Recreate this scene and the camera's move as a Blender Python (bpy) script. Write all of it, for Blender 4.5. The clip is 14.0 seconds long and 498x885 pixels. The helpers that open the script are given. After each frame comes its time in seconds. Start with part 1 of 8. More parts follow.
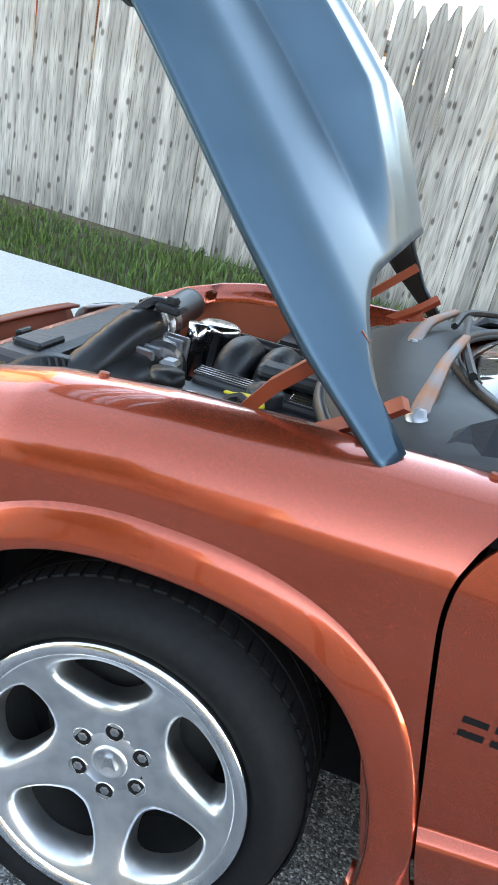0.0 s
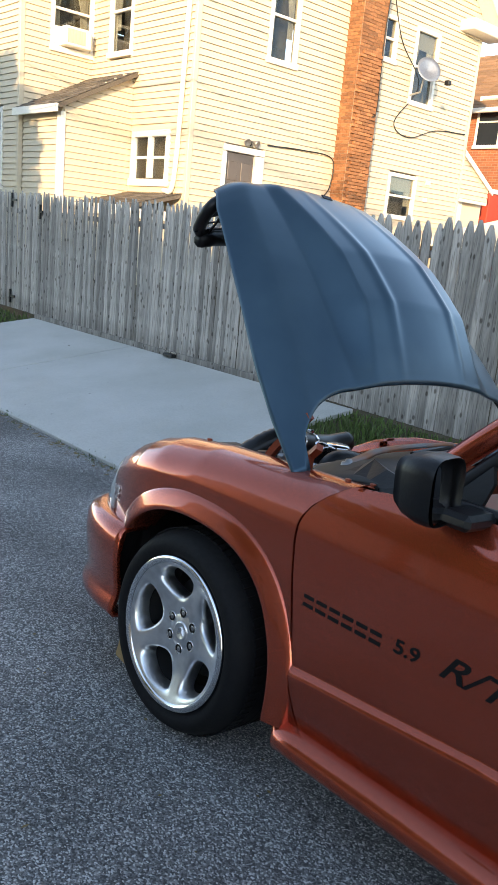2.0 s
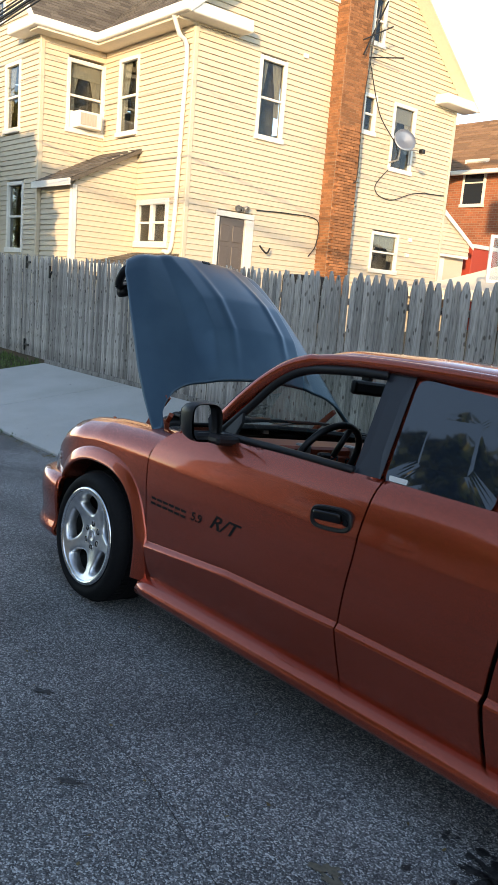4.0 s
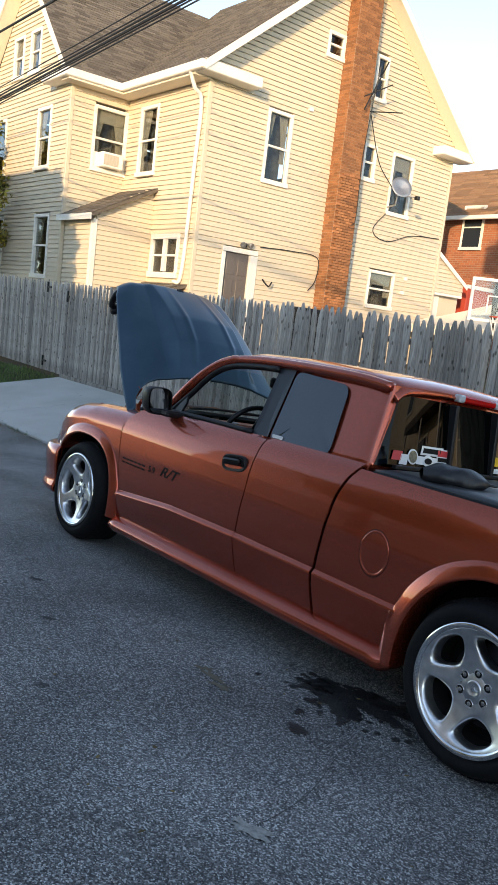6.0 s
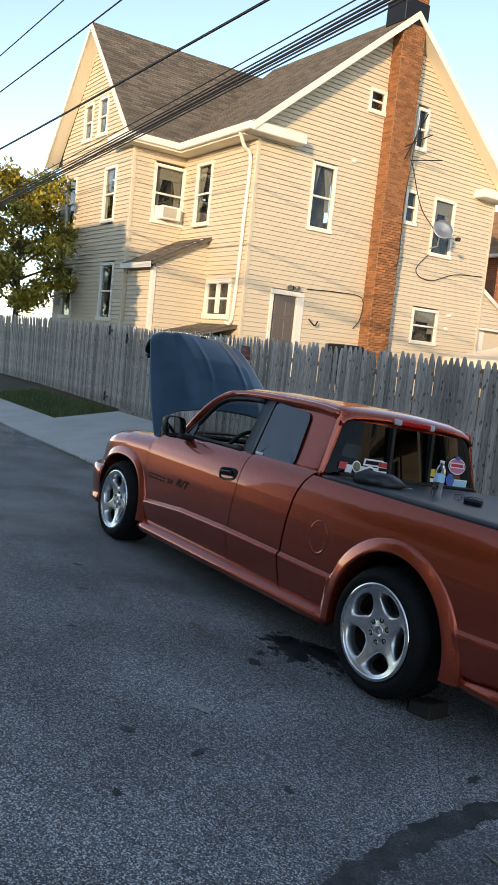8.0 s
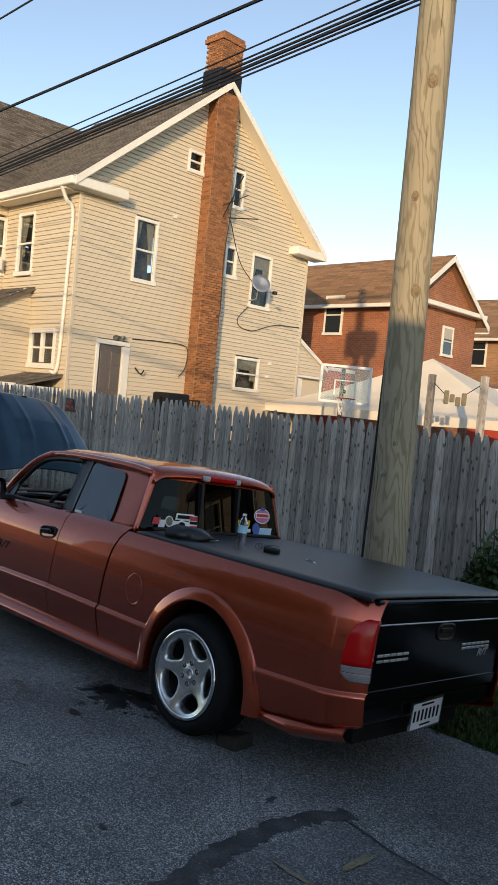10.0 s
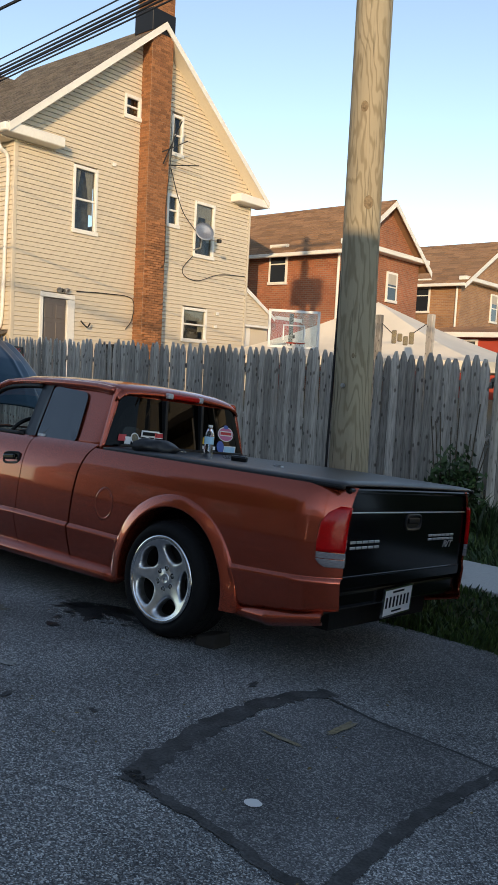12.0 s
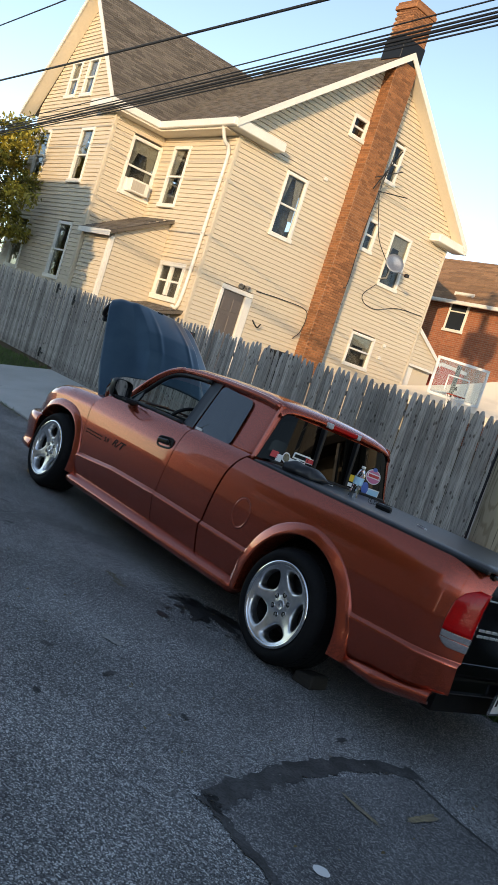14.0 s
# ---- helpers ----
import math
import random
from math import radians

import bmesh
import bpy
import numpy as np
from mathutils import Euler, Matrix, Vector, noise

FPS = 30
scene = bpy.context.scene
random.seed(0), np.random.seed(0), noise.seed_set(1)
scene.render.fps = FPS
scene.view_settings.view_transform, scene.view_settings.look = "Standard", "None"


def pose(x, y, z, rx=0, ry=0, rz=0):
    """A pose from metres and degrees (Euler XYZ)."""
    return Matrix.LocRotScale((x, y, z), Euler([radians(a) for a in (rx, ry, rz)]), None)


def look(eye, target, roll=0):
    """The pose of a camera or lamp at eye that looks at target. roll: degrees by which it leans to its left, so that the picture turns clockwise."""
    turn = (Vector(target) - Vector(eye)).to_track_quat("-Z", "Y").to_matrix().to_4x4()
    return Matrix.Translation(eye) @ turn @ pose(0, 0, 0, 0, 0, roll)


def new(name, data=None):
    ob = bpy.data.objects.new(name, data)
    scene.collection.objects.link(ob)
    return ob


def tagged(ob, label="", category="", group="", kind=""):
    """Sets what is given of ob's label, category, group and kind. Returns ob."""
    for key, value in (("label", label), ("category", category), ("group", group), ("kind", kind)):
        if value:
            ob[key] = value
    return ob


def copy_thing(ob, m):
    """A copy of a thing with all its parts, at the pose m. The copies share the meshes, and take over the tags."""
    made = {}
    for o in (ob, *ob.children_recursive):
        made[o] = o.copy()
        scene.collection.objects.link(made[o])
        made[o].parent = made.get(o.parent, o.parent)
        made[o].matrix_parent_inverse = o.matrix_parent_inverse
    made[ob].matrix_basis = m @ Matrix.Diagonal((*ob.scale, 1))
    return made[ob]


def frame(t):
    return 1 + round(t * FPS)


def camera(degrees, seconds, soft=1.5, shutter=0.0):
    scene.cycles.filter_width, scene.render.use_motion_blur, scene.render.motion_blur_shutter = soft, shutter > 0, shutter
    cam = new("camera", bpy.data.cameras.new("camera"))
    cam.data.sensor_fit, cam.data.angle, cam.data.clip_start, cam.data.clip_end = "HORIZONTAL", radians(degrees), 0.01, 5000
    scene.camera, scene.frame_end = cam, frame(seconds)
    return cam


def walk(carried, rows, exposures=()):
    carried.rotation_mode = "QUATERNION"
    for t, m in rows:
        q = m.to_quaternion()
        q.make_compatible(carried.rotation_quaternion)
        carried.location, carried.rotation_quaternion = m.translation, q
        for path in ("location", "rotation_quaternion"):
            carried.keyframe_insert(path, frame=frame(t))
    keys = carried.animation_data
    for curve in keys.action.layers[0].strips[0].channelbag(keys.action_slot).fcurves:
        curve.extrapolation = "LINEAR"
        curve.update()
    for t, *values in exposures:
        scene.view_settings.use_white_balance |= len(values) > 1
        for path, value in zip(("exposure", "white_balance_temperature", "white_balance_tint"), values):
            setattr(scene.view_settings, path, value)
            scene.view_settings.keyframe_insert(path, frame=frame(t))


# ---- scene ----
cam = camera(34.6, 14.0)
PATH = [
    (0.0, (0.287, -0.939, 1.467), (-0.048, 0.830, 0.597), 13.2),
    (0.5, (0.709, -1.007, 1.513), (-0.142, 0.626, 0.732), 8.7),
    (1.0, (1.025, -1.215, 1.549), (-0.052, 0.276, 0.763), 6.6),
    (1.5, (1.420, -1.371, 1.575), (0.136, 0.015, 0.922), 6.0),
    (2.0, (1.880, -1.538, 1.626), (0.465, -0.212, 1.135), 5.6),
    (2.5, (2.307, -1.708, 1.667), (0.849, -0.406, 1.242), 5.2),
    (3.0, (2.720, -1.779, 1.672), (1.233, -0.499, 1.287), 4.6),
    (3.5, (3.158, -1.906, 1.667), (1.667, -0.627, 1.290), 4.3),
    (4.0, (3.564, -2.048, 1.670), (2.077, -0.762, 1.300), 4.7),
    (4.2, (3.736, -2.086, 1.660), (2.248, -0.801, 1.293), 5.4),
    (6.3, (5.218, -2.642, 1.632), (3.677, -1.400, 1.342), 6.8),
    (6.5, (5.394, -2.636, 1.624), (3.825, -1.430, 1.336), 6.2),
    (7.0, (5.729, -2.765, 1.630), (4.124, -1.601, 1.362), 6.6),
    (7.2, (5.859, -2.796, 1.635), (4.242, -1.648, 1.372), 6.6),
    (9.3, (6.601, -3.197, 1.959), (4.974, -2.044, 1.801), 4.7),
    (9.5, (6.617, -3.181, 1.951), (5.047, -1.949, 1.825), 4.7),
    (10.0, (6.683, -3.141, 1.916), (5.291, -1.707, 1.830), 5.3),
    (10.5, (6.764, -3.125, 1.852), (5.504, -1.572, 1.811), 5.2),
    (11.0, (6.791, -3.141, 1.729), (5.575, -1.553, 1.713), 4.0),
    (11.5, (6.747, -3.186, 1.626), (5.518, -1.611, 1.532), 3.2),
    (12.0, (6.663, -3.240, 1.580), (5.375, -1.719, 1.406), 3.0),
    (12.5, (6.586, -3.288, 1.585), (5.186, -1.871, 1.407), 3.2),
    (13.0, (6.525, -3.315, 1.582), (5.005, -2.027, 1.408), 8.2),
    (13.5, (6.506, -3.317, 1.624), (4.960, -2.064, 1.428), 14.8),
    (14.0, (6.514, -3.326, 1.645), (4.998, -2.036, 1.451), 17.9),
]
EXPOSURES = [(0.0, 4.18, 10050, 10), (0.5, 3.55, 9650, 10), (1.0, 3.45, 9350, 10), (1.5, 3.20, 8800, 10), (2.0, 2.65, 8600, 10), (2.5, 2.47, 8500, 10), (3.0, 2.29, 8400, 10), (4.0, 2.24, 8400, 10), (6.5, 2.04, 8250, 10), (7.2, 1.94, 8250, 10), (9.3, 1.50, 8250, 10), (10.0, 1.40, 8350, 10), (11.0, 1.30, 8350, 10), (12.0, 1.45, 8250, 10), (12.5, 1.55, 8250, 10), (14.0, 1.65, 8250, 10)]
walk(cam, [(t, look(eye, target, roll)) for t, eye, target, roll in PATH], EXPOSURES)

# ---- light ----
SUN_AZ, SUN_EL = radians(-53), radians(9.5)
to_sun = Vector((math.cos(SUN_AZ) * math.cos(SUN_EL), math.sin(SUN_AZ) * math.cos(SUN_EL), math.sin(SUN_EL)))
world = bpy.data.worlds.new("sky")
scene.world = world
world.use_nodes = True
wn = world.node_tree.nodes
sky = wn.new("ShaderNodeTexSky")
sky.sky_type = "NISHITA"
sky.sun_disc = False
sky.sun_elevation = SUN_EL
sky.sun_rotation = math.pi / 2 - SUN_AZ
sky.altitude, sky.air_density, sky.dust_density, sky.ozone_density = 0, 0.55, 0.1, 0.95
wn["Background"].inputs["Strength"].default_value = 0.15
world.node_tree.links.new(sky.outputs[0], wn["Background"].inputs["Color"])
sun = new("sun", bpy.data.lights.new("sun", "SUN"))
sun.data.energy, sun.data.angle, sun.data.color = 1.4, radians(0.35), (1.0, 0.80, 0.58)
sun.matrix_world = look(tuple(to_sun * 60), (0, 0, 0))


# ---- materials ----
def material(name, base, rough=0.6, metal=0.0, grain=0.0, scale=20.0, tone=0.0, tone_scale=1.5, bump=0.0, coat=0.0,
             spread=0.0, stretch=(1, 1, 1), island=0.0, second=None, spec=0.5, flake=0.0, coords="Object"):
    """Principled surface with large-scale tone, fine grain and relief, varied per object or island."""
    m = bpy.data.materials.new(name)
    m.use_nodes = True
    nt = m.node_tree
    n, link = nt.nodes, nt.links.new
    bsdf = n["Principled BSDF"]
    bsdf.inputs["Roughness"].default_value = rough
    bsdf.inputs["Metallic"].default_value = metal
    bsdf.inputs["Coat Weight"].default_value = coat
    bsdf.inputs["Coat Roughness"].default_value = 0.04
    bsdf.inputs["Specular IOR Level"].default_value = spec
    co = n.new("ShaderNodeTexCoord")
    mp = n.new("ShaderNodeMapping")
    mp.inputs["Scale"].default_value = stretch
    link(co.outputs[coords], mp.inputs[0])
    col = n.new("ShaderNodeRGB")
    col.outputs[0].default_value = (*base, 1)
    out = col.outputs[0]

    def mixin(fac, target):
        nonlocal out
        mx = n.new("ShaderNodeMix")
        mx.data_type = "RGBA"
        link(fac, mx.inputs["Factor"])
        link(out, mx.inputs["A"])
        mx.inputs["B"].default_value = (*target, 1)
        out = mx.outputs["Result"]

    def noise_fac(sc, lo, hi, gain, detail=4.0):
        tx = n.new("ShaderNodeTexNoise")
        tx.inputs["Scale"].default_value = sc
        tx.inputs["Detail"].default_value = detail
        link(mp.outputs[0], tx.inputs["Vector"])
        mr = n.new("ShaderNodeMapRange")
        mr.inputs["From Min"].default_value, mr.inputs["From Max"].default_value = lo, hi
        mr.inputs["To Min"].default_value, mr.inputs["To Max"].default_value = 0.0, gain
        link(tx.outputs["Fac"], mr.inputs["Value"])
        return mr.outputs[0], tx.outputs["Fac"]
    if tone:
        f, _ = noise_fac(tone_scale, 0.38, 0.68, tone)
        mixin(f, second or tuple(c * 0.5 for c in base))
    raw = None
    if grain:
        f, raw = noise_fac(scale, 0.4, 0.7, grain, 6.0)
        mixin(f, tuple(c * 0.42 for c in base))
    for on, node, key in ((spread, "ShaderNodeObjectInfo", "Random"), (island, "ShaderNodeNewGeometry", "Random Per Island")):
        if on:
            oi = n.new(node)
            hs = n.new("ShaderNodeHueSaturation")
            mr = n.new("ShaderNodeMapRange")
            mr.inputs["To Min"].default_value, mr.inputs["To Max"].default_value = 1 - on, 1 + on
            link(oi.outputs[key], mr.inputs["Value"])
            link(mr.outputs[0], hs.inputs["Value"])
            link(out, hs.inputs["Color"])
            out = hs.outputs["Color"]
    link(out, bsdf.inputs["Base Color"])
    if bump:
        if raw is None:
            _, raw = noise_fac(scale, 0.4, 0.7, 1.0, 5.0)
        bp = n.new("ShaderNodeBump")
        bp.inputs["Strength"].default_value = bump
        bp.inputs["Distance"].default_value = 0.01
        link(raw, bp.inputs["Height"])
        link(bp.outputs[0], bsdf.inputs["Normal"])
    if flake:
        f, _ = noise_fac(900.0, 0.35, 0.7, flake, 1.0)
        mr = n.new("ShaderNodeMath")
        mr.operation = "ADD"
        mr.inputs[1].default_value = rough
        link(f, mr.inputs[0])
        link(mr.outputs[0], bsdf.inputs["Roughness"])
    return m


def glass(name, tint, rough=0.02, clear=0.6, shine=0.032):
    """Thin tinted pane: part see-through, part mirror by Fresnel."""
    m = bpy.data.materials.new(name)
    m.use_nodes = True
    nt = m.node_tree
    n, link = nt.nodes, nt.links.new
    for x in list(n):
        if x.type == "BSDF_PRINCIPLED":
            n.remove(x)
    tr = n.new("ShaderNodeBsdfTransparent")
    tr.inputs[0].default_value = (*[c * clear for c in tint], 1)
    gl = n.new("ShaderNodeBsdfGlossy")
    gl.inputs["Roughness"].default_value = rough
    gl.inputs[0].default_value = (0.95, 0.97, 1, 1)
    lw = n.new("ShaderNodeLayerWeight")
    lw.inputs[0].default_value = 0.5
    pw = n.new("ShaderNodeMath")
    pw.operation, pw.inputs[1].default_value = "POWER", 4.0
    link(lw.outputs["Facing"], pw.inputs[0])
    sc = n.new("ShaderNodeMath")
    sc.operation, sc.inputs[1].default_value, sc.inputs[2].default_value = "MULTIPLY_ADD", 0.90, shine
    link(pw.outputs[0], sc.inputs[0])
    mx = n.new("ShaderNodeMixShader")
    link(sc.outputs[0], mx.inputs[0])
    link(tr.outputs[0], mx.inputs[1])
    link(gl.outputs[0], mx.inputs[2])
    link(mx.outputs[0], n["Material Output"].inputs[0])
    return m


def brick_material(name, a, b, mortar, sx=0.215, sz=0.075):
    """Brickwork for walls too far to pick bricks apart: real-size courses with recessed joints."""
    m = bpy.data.materials.new(name)
    m.use_nodes = True
    nt = m.node_tree
    n, link = nt.nodes, nt.links.new
    bsdf = n["Principled BSDF"]
    bsdf.inputs["Roughness"].default_value = 0.85
    co = n.new("ShaderNodeTexCoord")
    sp = n.new("ShaderNodeSeparateXYZ")
    link(co.outputs["Object"], sp.inputs[0])
    ad = n.new("ShaderNodeMath")
    ad.operation = "ADD"
    link(sp.outputs[0], ad.inputs[0])
    link(sp.outputs[1], ad.inputs[1])
    cb = n.new("ShaderNodeCombineXYZ")
    link(ad.outputs[0], cb.inputs[0])
    link(sp.outputs[2], cb.inputs[1])
    bt = n.new("ShaderNodeTexBrick")
    bt.inputs["Scale"].default_value = 1.0
    bt.inputs["Brick Width"].default_value, bt.inputs["Row Height"].default_value = sx, sz
    bt.inputs["Mortar Size"].default_value = 0.008
    bt.inputs["Color1"].default_value, bt.inputs["Color2"].default_value = (*a, 1), (*b, 1)
    bt.inputs["Mortar"].default_value = (*mortar, 1)
    link(cb.outputs[0], bt.inputs["Vector"])
    nz = n.new("ShaderNodeTexNoise")
    nz.inputs["Scale"].default_value = 0.9
    link(co.outputs["Object"], nz.inputs["Vector"])
    hs = n.new("ShaderNodeHueSaturation")
    mr = n.new("ShaderNodeMapRange")
    mr.inputs["To Min"].default_value, mr.inputs["To Max"].default_value = 0.6, 1.4
    link(nz.outputs["Fac"], mr.inputs["Value"])
    link(mr.outputs[0], hs.inputs["Value"])
    link(bt.outputs["Color"], hs.inputs["Color"])
    link(hs.outputs[0], bsdf.inputs["Base Color"])
    bp = n.new("ShaderNodeBump")
    bp.invert = True
    bp.inputs["Strength"].default_value, bp.inputs["Distance"].default_value = 0.8, 0.01
    link(bt.outputs["Fac"], bp.inputs["Height"])
    link(bp.outputs[0], bsdf.inputs["Normal"])
    return m




def asphalt_material(name, base, light, dark, cell=150.0, patchy=0.35):
    """Worn asphalt: single stones of uneven grey set in binder, with broad tone."""
    m = bpy.data.materials.new(name)
    m.use_nodes = True
    nt = m.node_tree
    n, link = nt.nodes, nt.links.new
    bsdf = n["Principled BSDF"]
    bsdf.inputs["Roughness"].default_value = 0.85
    bsdf.inputs["Specular IOR Level"].default_value = 0.35
    co = n.new("ShaderNodeTexCoord")
    vo = n.new("ShaderNodeTexVoronoi")
    vo.inputs["Scale"].default_value = cell
    link(co.outputs["Object"], vo.inputs["Vector"])
    sp = n.new("ShaderNodeSeparateColor")
    link(vo.outputs["Color"], sp.inputs[0])
    rp = n.new("ShaderNodeValToRGB")
    e = rp.color_ramp.elements
    e[0].position, e[0].color = 0.15, (*dark, 1)
    e[1].position, e[1].color = 0.97, (*light, 1)
    k = rp.color_ramp.elements.new(0.72)
    k.color = (*base, 1)
    link(sp.outputs[0], rp.inputs[0])
    nz = n.new("ShaderNodeTexNoise")
    nz.inputs["Scale"].default_value, nz.inputs["Detail"].default_value = 1.1, 8.0
    link(co.outputs["Object"], nz.inputs["Vector"])
    mr = n.new("ShaderNodeMapRange")
    mr.inputs["From Min"].default_value, mr.inputs["From Max"].default_value = 0.35, 0.7
    mr.inputs["To Min"].default_value, mr.inputs["To Max"].default_value = 1 + patchy * 0.5, 1 - patchy
    link(nz.outputs["Fac"], mr.inputs["Value"])
    hs = n.new("ShaderNodeHueSaturation")
    link(mr.outputs[0], hs.inputs["Value"])
    link(rp.outputs[0], hs.inputs["Color"])
    link(hs.outputs[0], bsdf.inputs["Base Color"])
    bp = n.new("ShaderNodeBump")
    bp.inputs["Strength"].default_value, bp.inputs["Distance"].default_value = 0.8, 0.006
    link(vo.outputs["Distance"], bp.inputs["Height"])
    bp.invert = True
    link(bp.outputs[0], bsdf.inputs["Normal"])
    return m


ASPHALT = asphalt_material("asphalt", (0.25, 0.25, 0.25), (0.66, 0.66, 0.65), (0.075, 0.075, 0.077), 195.0)
PATCH = asphalt_material("asphalt_patch", (0.17, 0.17, 0.175), (0.42, 0.41, 0.40), (0.08, 0.08, 0.082), 190.0, 0.5)
TAR = material("crack_tar", (0.042, 0.041, 0.041), 0.85, grain=0.8, scale=90, bump=0.6, tone=0.7, tone_scale=7, second=(0.12, 0.12, 0.12))
OIL = material("oil_stain", (0.030, 0.029, 0.030), 0.38, grain=0.7, scale=70, bump=0.6, tone=0.8, tone_scale=6, second=(0.075, 0.073, 0.072))
DUST = material("dry_stain", (0.17, 0.15, 0.11), 0.95, grain=0.6, scale=80)
PAINT_WHITE_OLD = material("worn_road_paint", (0.42, 0.41, 0.38), 0.9, grain=0.8, scale=60, tone=0.8, tone_scale=9, second=(0.24, 0.24, 0.23))
PAINT_YELLOW_OLD = material("worn_yellow_paint", (0.30, 0.24, 0.14), 0.9, grain=0.9, scale=60, tone=0.8, tone_scale=9, second=(0.2, 0.19, 0.17))
CONCRETE = material("concrete", (0.56, 0.55, 0.52), 0.85, grain=0.30, scale=70, tone=0.7, tone_scale=1.3, bump=0.25, second=(0.43, 0.43, 0.39))
EARTH = material("earth", (0.08, 0.06, 0.035), 0.95, grain=0.6, scale=40, tone=0.6, bump=0.6, second=(0.05, 0.055, 0.02))
GRASS = material("grass", (0.072, 0.130, 0.028), 0.6, island=0.45, tone=0.5, tone_scale=3, second=(0.095, 0.115, 0.035))
LEAF_DRY = material("dry_leaves", (0.16, 0.11, 0.04), 0.8, island=0.5)
WEED = material("weeds", (0.03, 0.065, 0.016), 0.55, island=0.5)
FENCEWOOD = material("weathered_wood", (0.49, 0.455, 0.41), 0.9, grain=0.9, scale=9, tone=0.85, tone_scale=1.4, bump=0.6, spread=0.38, stretch=(6, 6, 0.55), second=(0.20, 0.18, 0.165), spec=0.25)


def knotted(m):
    """Small dark knots and short drying checks, set differently on every board."""
    n, link = m.node_tree.nodes, m.node_tree.links.new
    bsdf = n["Principled BSDF"]
    out = bsdf.inputs["Base Color"].links[0].from_socket
    co, info, add = n.new("ShaderNodeTexCoord"), n.new("ShaderNodeObjectInfo"), n.new("ShaderNodeVectorMath")
    shift = n.new("ShaderNodeVectorMath")
    shift.operation = "SCALE"
    shift.inputs[0].default_value = (17.0, 3.0, 29.0)
    link(info.outputs["Random"], shift.inputs["Scale"])
    link(co.outputs["Object"], add.inputs[0])
    link(shift.outputs[0], add.inputs[1])
    for sx, sz, lo, hi, dark in ((9.0, 4.5, 0.06, 0.13, 0.75), (60.0, 3.0, 0.10, 0.22, 0.45)):
        mp, flat, vor, ramp, mul = (n.new("ShaderNode" + k) for k in ("Mapping", "SeparateXYZ", "TexVoronoi", "MapRange", "Mix"))
        join = n.new("ShaderNodeCombineXYZ")
        mp.inputs["Scale"].default_value = (sx, sx, sz)
        link(add.outputs[0], mp.inputs[0])
        link(mp.outputs[0], flat.inputs[0])
        link(flat.outputs[0], join.inputs[0])
        link(flat.outputs[2], join.inputs[1])
        vor.voronoi_dimensions = "2D"
        vor.inputs["Scale"].default_value = 1.0
        link(join.outputs[0], vor.inputs["Vector"])
        for k, v in zip(range(1, 5), (lo, hi, dark, 0.0)):
            ramp.inputs[k].default_value = v
        link(vor.outputs["Distance"], ramp.inputs[0])
        mul.data_type, mul.blend_type = "RGBA", "MULTIPLY"
        link(ramp.outputs[0], mul.inputs[0])
        link(out, mul.inputs[6])
        mul.inputs[7].default_value = (0.16, 0.13, 0.11, 1)
        out = mul.outputs[2]
    link(out, bsdf.inputs["Base Color"])


knotted(FENCEWOOD)


def pole_material(name):
    """Softwood pole: flaming grain bands, drying cracks and grey weathering."""
    m = material(name, (0.38, 0.32, 0.22), 0.85, tone=0.6, tone_scale=1.6, stretch=(3, 3, 0.6), second=(0.27, 0.24, 0.17), spec=0.25)
    nt = m.node_tree
    n, link = nt.nodes, nt.links.new
    bsdf = n["Principled BSDF"]
    co = n.new("ShaderNodeTexCoord")
    mp = n.new("ShaderNodeMapping")
    mp.inputs["Scale"].default_value = (1, 1, 0.22)
    link(co.outputs["Object"], mp.inputs[0])
    out = bsdf.inputs["Base Color"].links[0].from_socket
    wv = n.new("ShaderNodeTexWave")
    wv.bands_direction = "DIAGONAL"
    wv.inputs["Scale"].default_value, wv.inputs["Distortion"].default_value = 7.0, 22.0
    wv.inputs["Detail"].default_value, wv.inputs["Detail Scale"].default_value = 3.0, 0.9
    link(mp.outputs[0], wv.inputs["Vector"])
    nz = n.new("ShaderNodeTexNoise")
    nz.inputs["Scale"].default_value, nz.inputs["Detail"].default_value = 60.0, 5.0
    mp2 = n.new("ShaderNodeMapping")
    mp2.inputs["Scale"].default_value = (1, 1, 0.03)
    link(co.outputs["Object"], mp2.inputs[0])
    link(mp2.outputs[0], nz.inputs["Vector"])
    for src, lo, hi, gain, colr in ((wv.outputs["Fac"], 0.55, 0.98, 0.55, (0.17, 0.135, 0.08)), (nz.outputs["Fac"], 0.60, 0.72, 0.85, (0.06, 0.05, 0.035))):
        mr = n.new("ShaderNodeMapRange")
        mr.inputs["From Min"].default_value, mr.inputs["From Max"].default_value = lo, hi
        mr.inputs["To Max"].default_value = gain
        link(src, mr.inputs["Value"])
        mx = n.new("ShaderNodeMix")
        mx.data_type = "RGBA"
        link(mr.outputs[0], mx.inputs["Factor"])
        link(out, mx.inputs["A"])
        mx.inputs["B"].default_value = (*colr, 1)
        out = mx.outputs["Result"]
    link(out, bsdf.inputs["Base Color"])
    bp = n.new("ShaderNodeBump")
    bp.invert = True
    bp.inputs["Strength"].default_value, bp.inputs["Distance"].default_value = 0.7, 0.01
    link(nz.outputs["Fac"], bp.inputs["Height"])
    link(bp.outputs[0], bsdf.inputs["Normal"])
    return m


